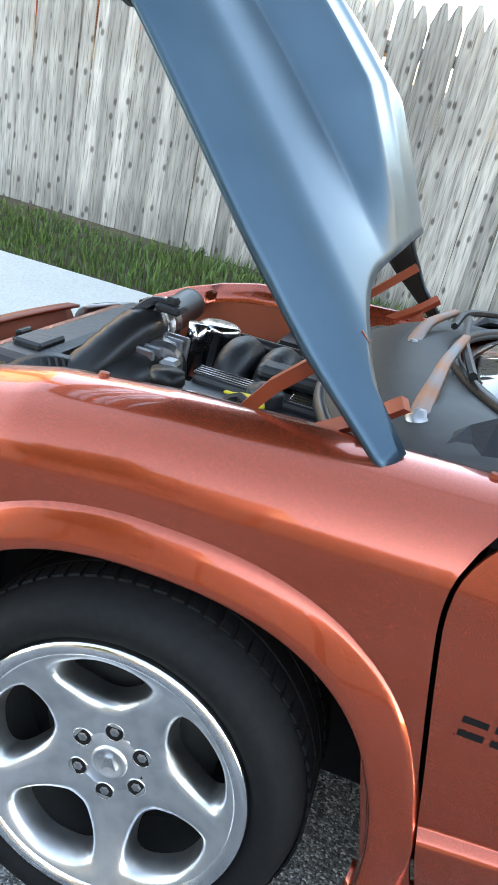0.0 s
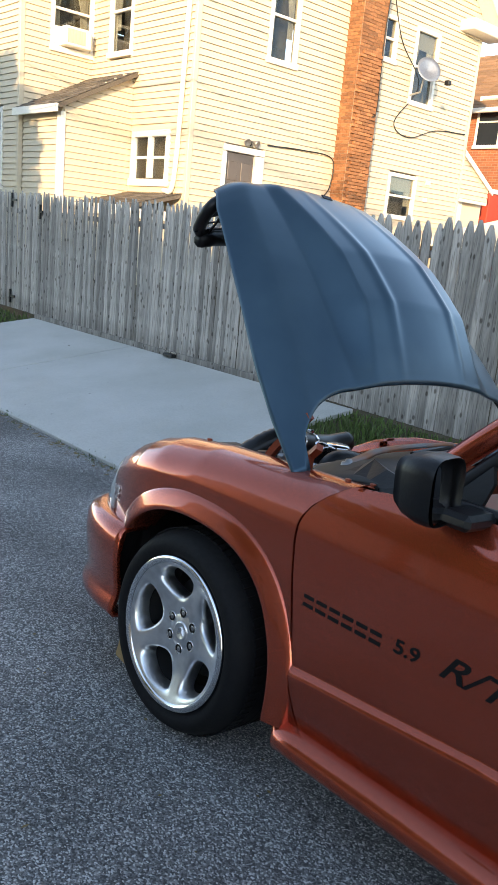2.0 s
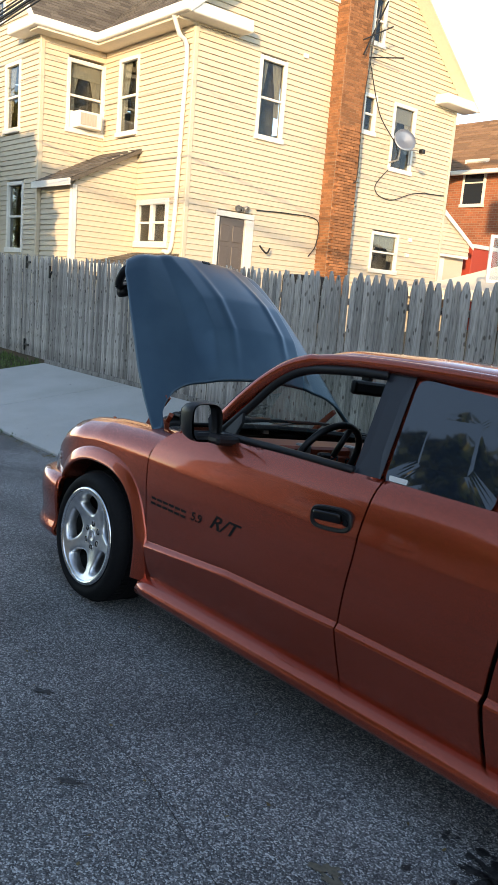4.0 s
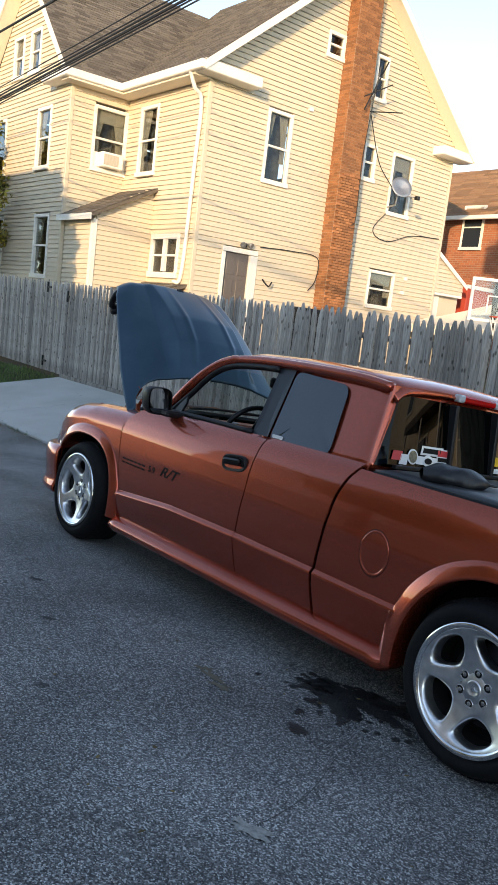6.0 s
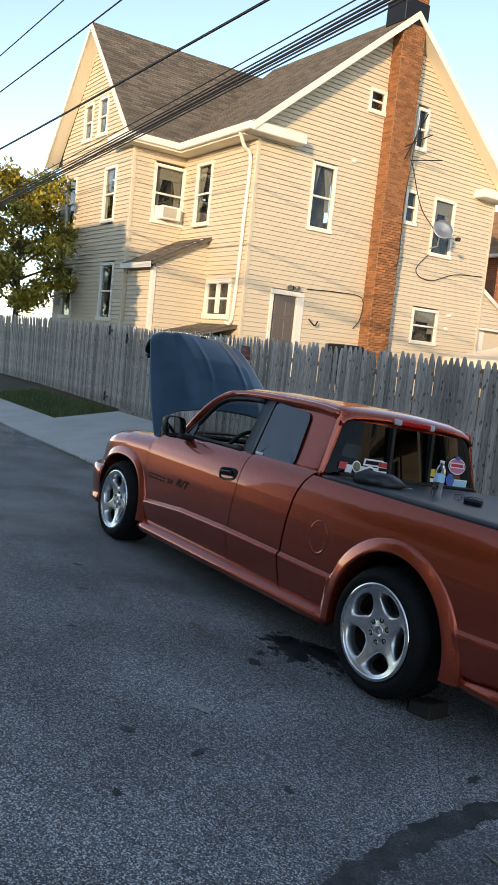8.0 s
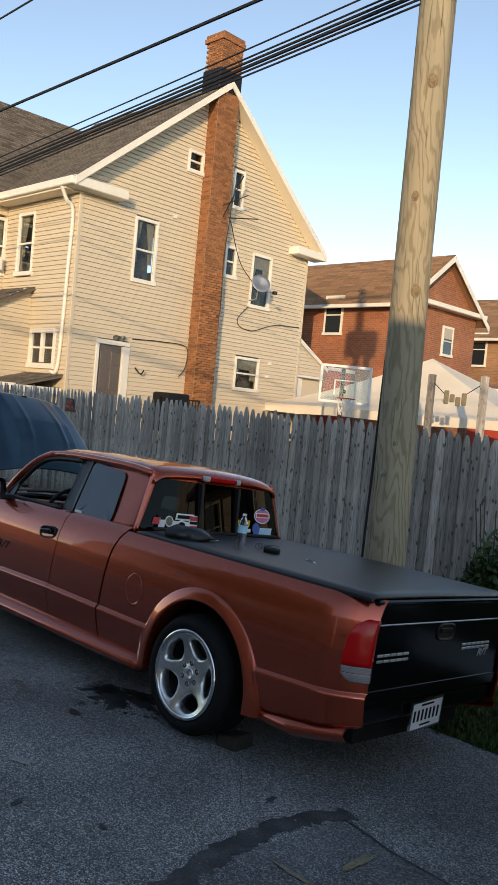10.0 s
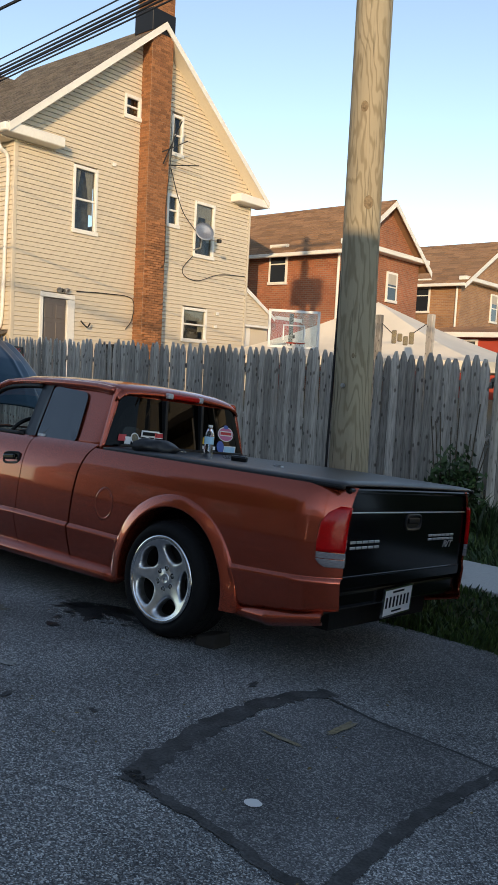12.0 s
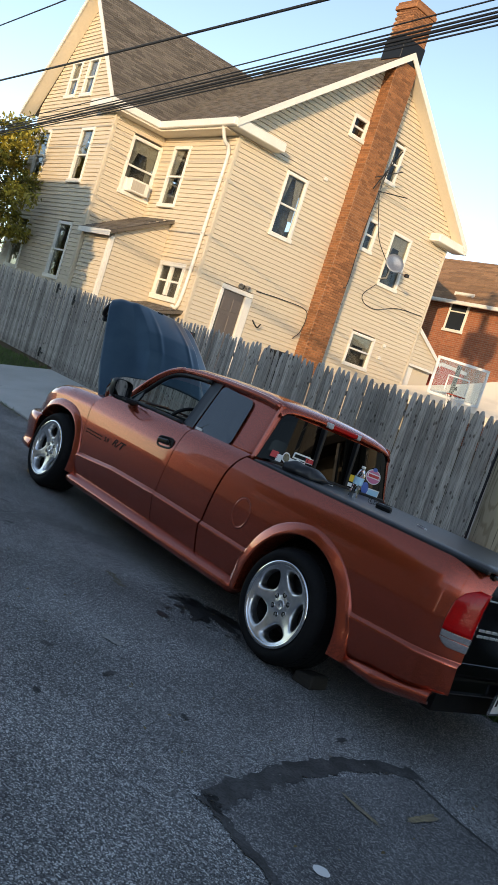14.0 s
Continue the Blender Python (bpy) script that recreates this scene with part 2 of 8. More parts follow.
POLEWOOD = pole_material("treated_pole_wood")
SIDING = material("vinyl_siding", (0.62, 0.53, 0.40), 0.55, grain=0.08, scale=30, tone=0.2, tone_scale=0.5, second=(0.56, 0.475, 0.355))
TRIM = material("white_trim", (0.80, 0.77, 0.70), 0.5, grain=0.1, scale=18, tone=0.15)
SOFFIT = material("soffit", (0.74, 0.66, 0.54), 0.6, grain=0.1, scale=15)
SHINGLE = material("roof_shingle", (0.155, 0.13, 0.105), 0.95, island=0.35, grain=0.6, scale=45, bump=0.4)
SHINGLE_BROWN = material("brown_shingle", (0.34, 0.185, 0.095), 0.95, island=0.25, grain=0.5, scale=45, bump=0.4)
BRICK_CHIM = material("chimney_brick", (0.36, 0.15, 0.065), 0.9, grain=0.5, scale=40, spread=0.30, island=0.30, bump=0.5, tone=0.3, tone_scale=0.8, second=(0.27, 0.115, 0.055))
MORTAR = material("mortar", (0.40, 0.31, 0.23), 0.95, grain=0.4, scale=60, bump=0.4)
BRICK_RED = brick_material("red_brickwork", (0.40, 0.13, 0.06), (0.28, 0.09, 0.045), (0.32, 0.22, 0.15))
BRICK_TAN = brick_material("tan_brickwork", (0.40, 0.21, 0.10), (0.30, 0.15, 0.08), (0.34, 0.25, 0.18))
PANE = material("window_pane", (0.02, 0.024, 0.03), 0.04, grain=0.2, scale=2, spec=0.7)
CURTAIN = material("curtain", (0.50, 0.45, 0.38), 0.9, grain=0.4, scale=9, stretch=(8, 8, 0.5))
DOOR_GREY = material("door_paint", (0.12, 0.10, 0.09), 0.5, grain=0.15, scale=12)
BLACK = material("black_plastic", (0.009, 0.009, 0.010), 0.42, spec=0.3, grain=0.2, scale=60, bump=0.1)
BLACK_METAL = material("black_iron", (0.02, 0.02, 0.02), 0.45, metal=0.3, grain=0.3, scale=40)
CABLE = material("cable", (0.012, 0.012, 0.014), 0.6)
STEEL = material("galvanised", (0.42, 0.42, 0.42), 0.42, metal=0.8, grain=0.3, scale=30)
CANVAS = material("canvas_white", (0.78, 0.70, 0.58), 0.8, tone=0.2, tone_scale=1.0)
RED_SIDING = material("red_siding", (0.42, 0.055, 0.03), 0.6, grain=0.15, scale=10, stretch=(1, 1, 8))
BARK = material("bark", (0.10, 0.075, 0.05), 0.95, grain=0.6, scale=12, bump=0.8)
FOLIAGE = material("autumn_leaves", (0.34, 0.26, 0.03), 0.55, island=0.5, tone=0.8, tone_scale=0.9, second=(0.10, 0.13, 0.03))
RED_SIGN = material("sign_red", (0.85, 0.03, 0.05), 0.5)
SIGN_BLACK = material("sign_black", (0.02, 0.015, 0.015), 0.5)
SIGN_WHITE = material("sign_white", (0.75, 0.74, 0.72), 0.5)
STREET_BRICK = brick_material("street_brickwork", (0.46, 0.34, 0.25), (0.38, 0.27, 0.20), (0.45, 0.40, 0.34))


# ---- mesh helpers ----
def link_mesh(name, bm, mat, parent=None, smooth=False, m=None):
    me = bpy.data.meshes.new(name)
    bm.to_mesh(me)
    bm.free()
    for mt in mat if isinstance(mat, (list, tuple)) else (mat,):
        me.materials.append(mt)
    if smooth:
        me.polygons.foreach_set("use_smooth", [True] * len(me.polygons))
    ob = new(name, me)
    if parent is not None:
        ob.parent = parent
    if m is not None:
        ob.matrix_basis = m
    return ob


def part(name, bm, mat, parent, label="", smooth=False, m=None):
    ob = link_mesh(name, bm, mat, parent, smooth, m)
    return tagged(ob, label) if label else ob


def thing(name, label, category, m=None, group="", kind=""):
    ob = new(name)
    ob.empty_display_size = 0.1
    if m is not None:
        ob.matrix_basis = m
    return tagged(ob, label, category, group, kind)


def box(bm, a, b, bevel=0.0, m=None, seg=1):
    ret = bmesh.ops.create_cube(bm, size=1.0)
    vs = ret["verts"]
    for v in vs:
        v.co = Vector([(a[i] + b[i]) / 2 + v.co[i] * (b[i] - a[i]) for i in range(3)])
    if bevel:
        es = list({e for v in vs for e in v.link_edges})
        r = bmesh.ops.bevel(bm, geom=es, offset=bevel, segments=seg, affect="EDGES", profile=0.5)
        vs = list({v for f in r["faces"] for v in f.verts} | {v for v in vs if v.is_valid})
    if m is not None:
        bmesh.ops.transform(bm, matrix=m, verts=vs)
    return vs


def boxes(*specs):
    bm = bmesh.new()
    for s in specs:
        box(bm, *s)
    return bm


def grid(bm, rows, close_u=False, close_v=False, flip=False):
    """Quads over rows of points."""
    vs = [[bm.verts.new(p) for p in r] for r in rows]
    nr, nc = len(vs), len(vs[0])
    for i in range(nr if close_u else nr - 1):
        for j in range(nc if close_v else nc - 1):
            q = [vs[i][j], vs[i][(j + 1) % nc], vs[(i + 1) % nr][(j + 1) % nc], vs[(i + 1) % nr][j]]
            q = list(dict.fromkeys(q))
            if len(q) > 2:
                try:
                    bm.faces.new(q[::-1] if flip else q)
                except ValueError:
                    pass
    return vs


def tube(bm, pts, r, n=8, caps=True):
    """Round bar along points; r may be a list."""
    pts = [Vector(p) for p in pts]
    rs = r if isinstance(r, (list, tuple)) else [r] * len(pts)
    rows, up = [], Vector((0.31, 0.2, 0.93))
    for i, p in enumerate(pts):
        d = (pts[min(i + 1, len(pts) - 1)] - pts[max(i - 1, 0)]).normalized()
        if abs(d.dot(up)) > 0.97:
            up = Vector((1, 0.1, 0))
        a = d.cross(up).normalized()
        b = d.cross(a)
        up = a.cross(d)
        rows.append([p + (a * math.cos(k * 2 * math.pi / n) + b * math.sin(k * 2 * math.pi / n)) * rs[i] for k in range(n)])
    vs = grid(bm, rows, close_v=True)
    if caps:
        bm.faces.new(vs[0][::-1])
        bm.faces.new(vs[-1])


def bend(pts, n=6):
    """Smooth curve through points (Catmull-Rom)."""
    p = [Vector(q) for q in pts]
    p = [2 * p[0] - p[1]] + p + [2 * p[-1] - p[-2]]
    out = []
    for i in range(1, len(p) - 2):
        for k in range(n):
            t = k / n
            out.append(0.5 * (2 * p[i] + (p[i + 1] - p[i - 1]) * t + (2 * p[i - 1] - 5 * p[i] + 4 * p[i + 1] - p[i + 2]) * t * t
                              + (3 * p[i] - p[i - 1] - 3 * p[i + 1] + p[i + 2]) * t ** 3))
    return out + [p[-2]]


def lathe(bm, prof, n=32, m=None, close=False):
    """Turn (r, h) pairs about the local Y axis."""
    rows = []
    for r, h in prof:
        rows.append([(r * math.cos(k * 2 * math.pi / n), h, r * math.sin(k * 2 * math.pi / n)) for k in range(n)])
    vs = grid(bm, rows, close_u=close, close_v=True)
    if m is not None:
        bmesh.ops.transform(bm, matrix=m, verts=[v for r in vs for v in r])
    return vs


def prism(bm, outline, depth_vec):
    """Closed outline pushed along a vector."""
    a = [bm.verts.new(p) for p in outline]
    b = [bm.verts.new(Vector(p) + Vector(depth_vec)) for p in outline]
    bm.faces.new(a[::-1])
    bm.faces.new(b)
    for i in range(len(a)):
        j = (i + 1) % len(a)
        bm.faces.new((a[i], a[j], b[j], b[i]))


def thicken(ob, t, offset=-1.0):
    md = ob.modifiers.new("thickness", "SOLIDIFY")
    md.thickness, md.offset = t, offset
    return ob


def lettering(name, body, size, mat, parent, m, depth=0.001, shear=0.0, label="", sx=1.0, bold=0.0):
    cu = bpy.data.curves.new(name, "FONT")
    cu.body, cu.size, cu.extrude, cu.shear, cu.offset = body, size, depth, shear, bold
    cu.align_x, cu.align_y = "LEFT", "BOTTOM"
    ob = bpy.data.objects.new(name, cu)
    scene.collection.objects.link(ob)
    bpy.context.view_layer.update()
    me = bpy.data.meshes.new_from_object(ob.evaluated_get(bpy.context.evaluated_depsgraph_get()))
    bpy.data.objects.remove(ob)
    bpy.data.curves.remove(cu)
    me.materials.clear()
    me.materials.append(mat)
    for v in me.vertices:
        v.co.x *= sx
    o = new(name, me)
    o.parent = parent
    o.matrix_basis = m
    return tagged(o, label) if label else o


# ---- ground ----


def ground_z(y):
    return float(np.interp(y, [-60, -9.6, -9.5, -6.5, -3.2, 1.70, 1.74, 4.15, 8, 20, 400], [0.1, 0.1, -0.02, 0.12, 0.30, -0.166, -0.13, 0.2, 0.75, 1.1, 1.3]))


def sheet(name, xs, ys, lift, mat, label, category, kind="structure", zf=None):
    bm = bmesh.new()
    grid(bm, [[(x, y, (zf or ground_z)(y) + lift) for x in xs] for y in ys], flip=True)
    ob = link_mesh(name, bm, mat, smooth=False)
    return tagged(ob, label, category, kind=kind)


YS = [-400, -60, -20, -9.6, -9.5, -6.5, -3.2, 1.70, 1.74, 3, 4.15, 6, 8, 12, 20, 60, 400]
sheet("ground", [-400, -60, -20, -10, 0, 10, 20, 60, 400], YS, -0.03, EARTH, "bare earth and turf under the yards", "ground")
sheet("road", [-200, -40, -10, 0, 10, 40, 200], list(np.linspace(-9.5, -3.2, 5)) + list(np.linspace(-2.8, 1.715, 6)), 0.0, ASPHALT, "grey worn asphalt street with coarse aggregate", "road")


def slab(name, x0, x1, y0, y1, label):
    bm = bmesh.new()
    box(bm, (x0, 0, -0.10), (x1, 1, 0.0), 0.008)
    for v in bm.verts:
        y = y0 + v.co.y * (y1 - y0)
        v.co = (v.co.x, y, v.co.z + float(np.interp(y, [1.70, 4.15], [-0.125, 0.215])))
    return tagged(link_mesh(name, bm, CONCRETE), label, "pavement", kind="structure")


for k, (a, b) in enumerate(((-9.0, -6.42), (-6.40, -2.775))):
    slab("pavement", a, b, 1.72, 4.10, "pale concrete driveway slab reaching the fence")
slab("pavement", -2.76, -1.2, 1.72, 3.30, "pale concrete sidewalk slab")
for k in range(6):
    slab("pavement", -1.18 + k * 1.5, 0.30 + k * 1.5, 2.60, 3.15, "pale concrete sidewalk slab among grass")
for k in range(7):
    slab("pavement", -10.5 - k * 1.5, -9.02 - k * 1.5, 1.74, 2.72, "pale concrete sidewalk slab")


def tuft_field(name, area, count, h, mat, label, lean=0.5, width=0.006, seed=1):
    """Blades of grass over patches (x0, x1, y0, y1)."""
    rnd = random.Random(seed)
    vs, fs = [], []
    tot = sum((a[1] - a[0]) * (a[3] - a[2]) for a in area)
    for x0, x1, y0, y1 in area:
        for _ in range(int(count * (x1 - x0) * (y1 - y0) / tot)):
            x, y = rnd.uniform(x0, x1), rnd.uniform(y0, y1)
            z = ground_z(y) - 0.03
            hh = h * rnd.uniform(0.45, 1.3) * (0.7 + 0.6 * noise.noise((x * 1.3, y * 1.3, 0)))
            a = rnd.uniform(0, 6.283)
            w = width * rnd.uniform(0.6, 1.4)
            dx, dy = math.cos(a), math.sin(a)
            l = lean * hh * rnd.uniform(0.1, 1)
            b = rnd.uniform(0, 6.283)
            lx, ly = math.cos(b) * l, math.sin(b) * l
            i = len(vs)
            vs += [(x - dx * w, y - dy * w, z), (x + dx * w, y + dy * w, z), (x + dx * w * 0.8 + lx * 0.4, y + dy * w * 0.8 + ly * 0.4, z + hh * 0.6),
                   (x - dx * w * 0.8 + lx * 0.4, y - dy * w * 0.8 + ly * 0.4, z + hh * 0.6), (x + lx, y + ly, z + hh)]
            fs += [(i, i + 1, i + 2, i + 3), (i + 3, i + 2, i + 4)]
    me = bpy.data.meshes.new(name)
    me.from_pydata(vs, [], fs)
    me.materials.append(mat)
    return tagged(new(name, me), label, "grass", kind="stuff")


# ---- wooden fence ----
def fence_run(x0, x1, y, name, label, step=0.102, zf=None, seed=3, along="x", narrow=None):
    """Stockade fence: pointed pickets on rails and posts."""
    rnd = random.Random(seed)
    f = thing(name, label, "fence", kind="structure")
    shapes = []
    for k in range(6):
        bm = bmesh.new()
        w, t, h = 0.0505, 0.013, 1.72
        pr = [(-w, 0), (w, 0), (w * 1.0, h - 0.115), (w * 0.6, h - 0.045), (0.012, h), (-0.012, h), (-w * 0.6, h - 0.045), (-w, h - 0.115)]
        jit = random.Random(k)
        o = [(px + jit.uniform(-0.003, 0.003), -t * (0.3 + 0.7 * (1 - (px / w) ** 2)), pz) for px, pz in pr]
        mid = [(px * 0.45, -t * 1.25, pz) for px, pz in pr]
        a = [bm.verts.new(p) for p in o]
        b = [bm.verts.new((p[0], 0.0, p[2])) for p in o]
        c = [bm.verts.new(p) for p in mid]
        n = len(a)
        bm.faces.new(c)
        bm.faces.new(b[::-1])
        for i in range(n):
            j = (i + 1) % n
            bm.faces.new((a[i], a[j], c[j], c[i]))
            bm.faces.new((b[i], b[j], a[j], a[i]))
        me = bpy.data.meshes.new("picket")
        bm.normal_update()
        bm.to_mesh(me)
        bm.free()
        me.materials.append(FENCEWOOD)
        shapes.append(me)
    x = x0
    pk = []
    while x < x1:
        z = zf(x)
        ob = new("picket", shapes[rnd.randrange(6)])
        ob.parent = f
        ex = rnd.uniform(-0.02, 0.02)
        slim = 0.70 if narrow is not None and x < narrow else 1.0
        sc = Matrix.Diagonal((rnd.uniform(0.985, 1.06) * slim, 1, 1 + ex, 1))
        if along == "x":
            ob.matrix_basis = pose(x, y + rnd.uniform(-0.006, 0.006), z, rnd.uniform(-0.5, 0.5), rnd.uniform(-0.5, 0.5), rnd.uniform(-3, 3)) @ sc
        else:
            ob.matrix_basis = pose(y + rnd.uniform(-0.006, 0.006), x, z, 0, rnd.uniform(-0.5, 0.5), -90 + rnd.uniform(-3, 3)) @ sc
        x += step * slim * rnd.uniform(0.94, 1.02)
        if rnd.random() < 0.05:
            x += 0.009
    for h in (0.35, 0.9, 1.45):
        bm = bmesh.new()
        pts = [(xx, 0.0, zf(xx) + h) for xx in np.linspace(x0, x1, 8)]
        if along == "x":
            tube(bm, [(p[0], y + 0.04, p[2]) for p in pts], 0.035, 6)
        else:
            tube(bm, [(y - 0.04, p[0], p[2]) for p in pts], 0.035, 6)
        part("rail", bm, FENCEWOOD, f)
    return f


fz = lambda x: float(np.interp(x, [-14, -8.6, -3.2, 3.5], [0.32, 0.24, 0.21, 0.13]))
yard_fence = fence_run(-20.0, 3.42, 4.15, "fence_1", "weathered grey stockade fence with pointed pickets", zf=fz, narrow=-3.1)
side_fence = fence_run(4.2, 9.5, 3.46, "fence_2", "weathered grey stockade fence running back from the corner", zf=lambda v: 0.17 + 0.0 * v, seed=9, along="y")

# ---- utility pole and wires ----
pole = thing("utility_pole", "tall weathered wooden utility pole beside the sidewalk", "utility pole")
bm = bmesh.new()
tube(bm, [(3.222 - 0.008 * z, 2.06, z) for z in (-0.2, 0.4, 1.0, 2.0, 3.0, 4.0, 5.0, 6.0, 7.5, 9.0)], [0.168, 0.155, 0.15, 0.146, 0.143, 0.141, 0.138, 0.135, 0.13, 0.125], 28)
for v in bm.verts:
    a = math.atan2(v.co.y - 2.06, v.co.x - 3.25)
    v.co.x += 0.006 * math.sin(a * 3 + v.co.z * 0.7)
part("shaft", bm, POLEWOOD, pole, smooth=True)
BARK_KNOT = material("knot_wood", (0.26, 0.19, 0.11), 0.85, grain=0.7, scale=60)
for ang, z, r_ in ((-62, 1.75, 0.03), (-40, 2.9, 0.035), (-70, 3.6, 0.028), (-48, 4.45, 0.034), (-75, 5.3, 0.03), (-52, 6.3, 0.034), (-60, 7.4, 0.03)):
    bm = bmesh.new()
    lathe(bm, [(0.0, 0.010), (r_ * 0.35, 0.007), (r_ * 0.5, 0.003), (r_ * 0.8, 0.003), (r_ * 1.2, -0.008)], 14)
    for v in bm.verts:
        v.co.z *= 1.6
    ca, sa = math.cos(radians(ang)), math.sin(radians(ang))
    part("knot", bm, BARK_KNOT, pole, m=Matrix.Translation((3.222 - 0.008 * z + 0.140 * ca, 2.06 + 0.140 * sa, z)) @ pose(0, 0, 0, 0, 0, ang - 90))
bm = bmesh.new()
tube(bm, bend([(3.10, 1.99, -0.1), (3.07, 1.96, 0.7), (3.075, 1.97, 1.5), (3.09, 1.98, 2.4)]), 0.011, 6)
part("ground_wire", bm, CABLE, pole, "black cable running down the pole")
bm = bmesh.new()
lathe(bm, [(0.0, 0), (0.018, 0), (0.018, 0.01), (0, 0.012)], 10, pose(3.22, 1.905, 1.52, 180, 0, 0))
part("tag", bm, STEEL, pole, "small metal pole tag")


def wire(a, b, sag, r=0.012, label="black overhead cable strung along the street"):
    a, b = Vector(a), Vector(b)
    bm = bmesh.new()
    tube(bm, [a.lerp(b, k / 24) - Vector((0, 0, sag * 4 * (k / 24) * (1 - k / 24))) for k in range(25)], r, 6)
    return tagged(link_mesh("overhead_cable", bm, CABLE), label, "cable", "overhead cables")


for z0, z1, r in ((5.18, 4.55, 0.012), (5.14, 4.45, 0.016), (5.10, 4.40, 0.010), (5.22, 4.62, 0.009), (5.30, 4.78, 0.008), (5.06, 4.33, 0.009)):
    wire((3.2, 1.95, z0), (-26, 2.3 + z0 - 5, z1 - 0.5), 0.15, r)
wire((3.2, 2.0, 5.66), (-30, 2.2, 5.5), 0.12, 0.018)
wire((3.2, 2.2, 7.15), (-30, 2.2, 6.75), 0.15, 0.014)
wire((3.2, 1.9, 7.55), (-30, 2.1, 7.4), 0.1, 0.012)
for z0 in (5.18, 5.12, 5.66, 7.15):
    wire((3.2, 2.0, z0), (34, 2.2, z0 - 0.1), 0.3, 0.014)
wire((3.3, 2.1, 5.3), (7.2, 14.0, 5.0), 0.25, 0.009, "thin black service cable to a yard")
wire((3.3, 2.0, 7.6), (9.5, 20.0, 1.6), 0.05, 0.006, "thin steel guy wire from the pole")


# ---- vinyl-sided house ----
def slats(parent, place, u_range, z0, z1, holes, step=0.115, thick=0.14, label="", name="wall"):
    """Clapboard wall: a backing with the openings through it, and each course a wedge of its own."""
    def spans_at(z, t):
        a, b = u_range((z + t) / 2)
        cuts = sorted((max(a, h[0]), min(b, h[1])) for h in holes if h[2] < t - 0.02 and h[3] > z + 0.02 and h[1] > a and h[0] < b)
        out, s = [], a
        for c0, c1 in cuts:
            if c0 > s + 0.01:
                out.append((s, c0))
            s = max(s, c1)
        if b > s + 0.01:
            out.append((s, b))
        return out

    def wedge(bm, u0, u1, z, t, d0, d1, back):
        p = [place(u, zz, d) for u in (u0, u1) for zz, d in ((z, d0), (t, d1), (t, back), (z, back))]
        v = [bm.verts.new(q) for q in p]
        for q in ((0, 1, 2, 3), (7, 6, 5, 4), (0, 4, 5, 1), (1, 5, 6, 2), (3, 2, 6, 7), (0, 3, 7, 4)):
            bm.faces.new([v[i] for i in q])
    courses = []
    bm = bmesh.new()
    z = z0
    while z < z1 - 0.01:
        t = min(z + step, z1)
        sp = spans_at(z, t)
        for u0, u1 in sp:
            wedge(bm, u0, u1, z, t, -0.018, -0.018, -thick)
        courses.append((z, t, sp))
        z = t
    bmesh.ops.remove_doubles(bm, verts=bm.verts, dist=0.001)
    wall = part(name, bm, SIDING, parent, label)
    for z, t, sp in courses:
        if not sp:
            continue
        for u0, u1 in sp:
            bm = bmesh.new()
            wedge(bm, u0, u1, z + 0.006, t, 0.030, 0.004, -0.019)
            part("clapboard", bm, SIDING, wall)
    return wall


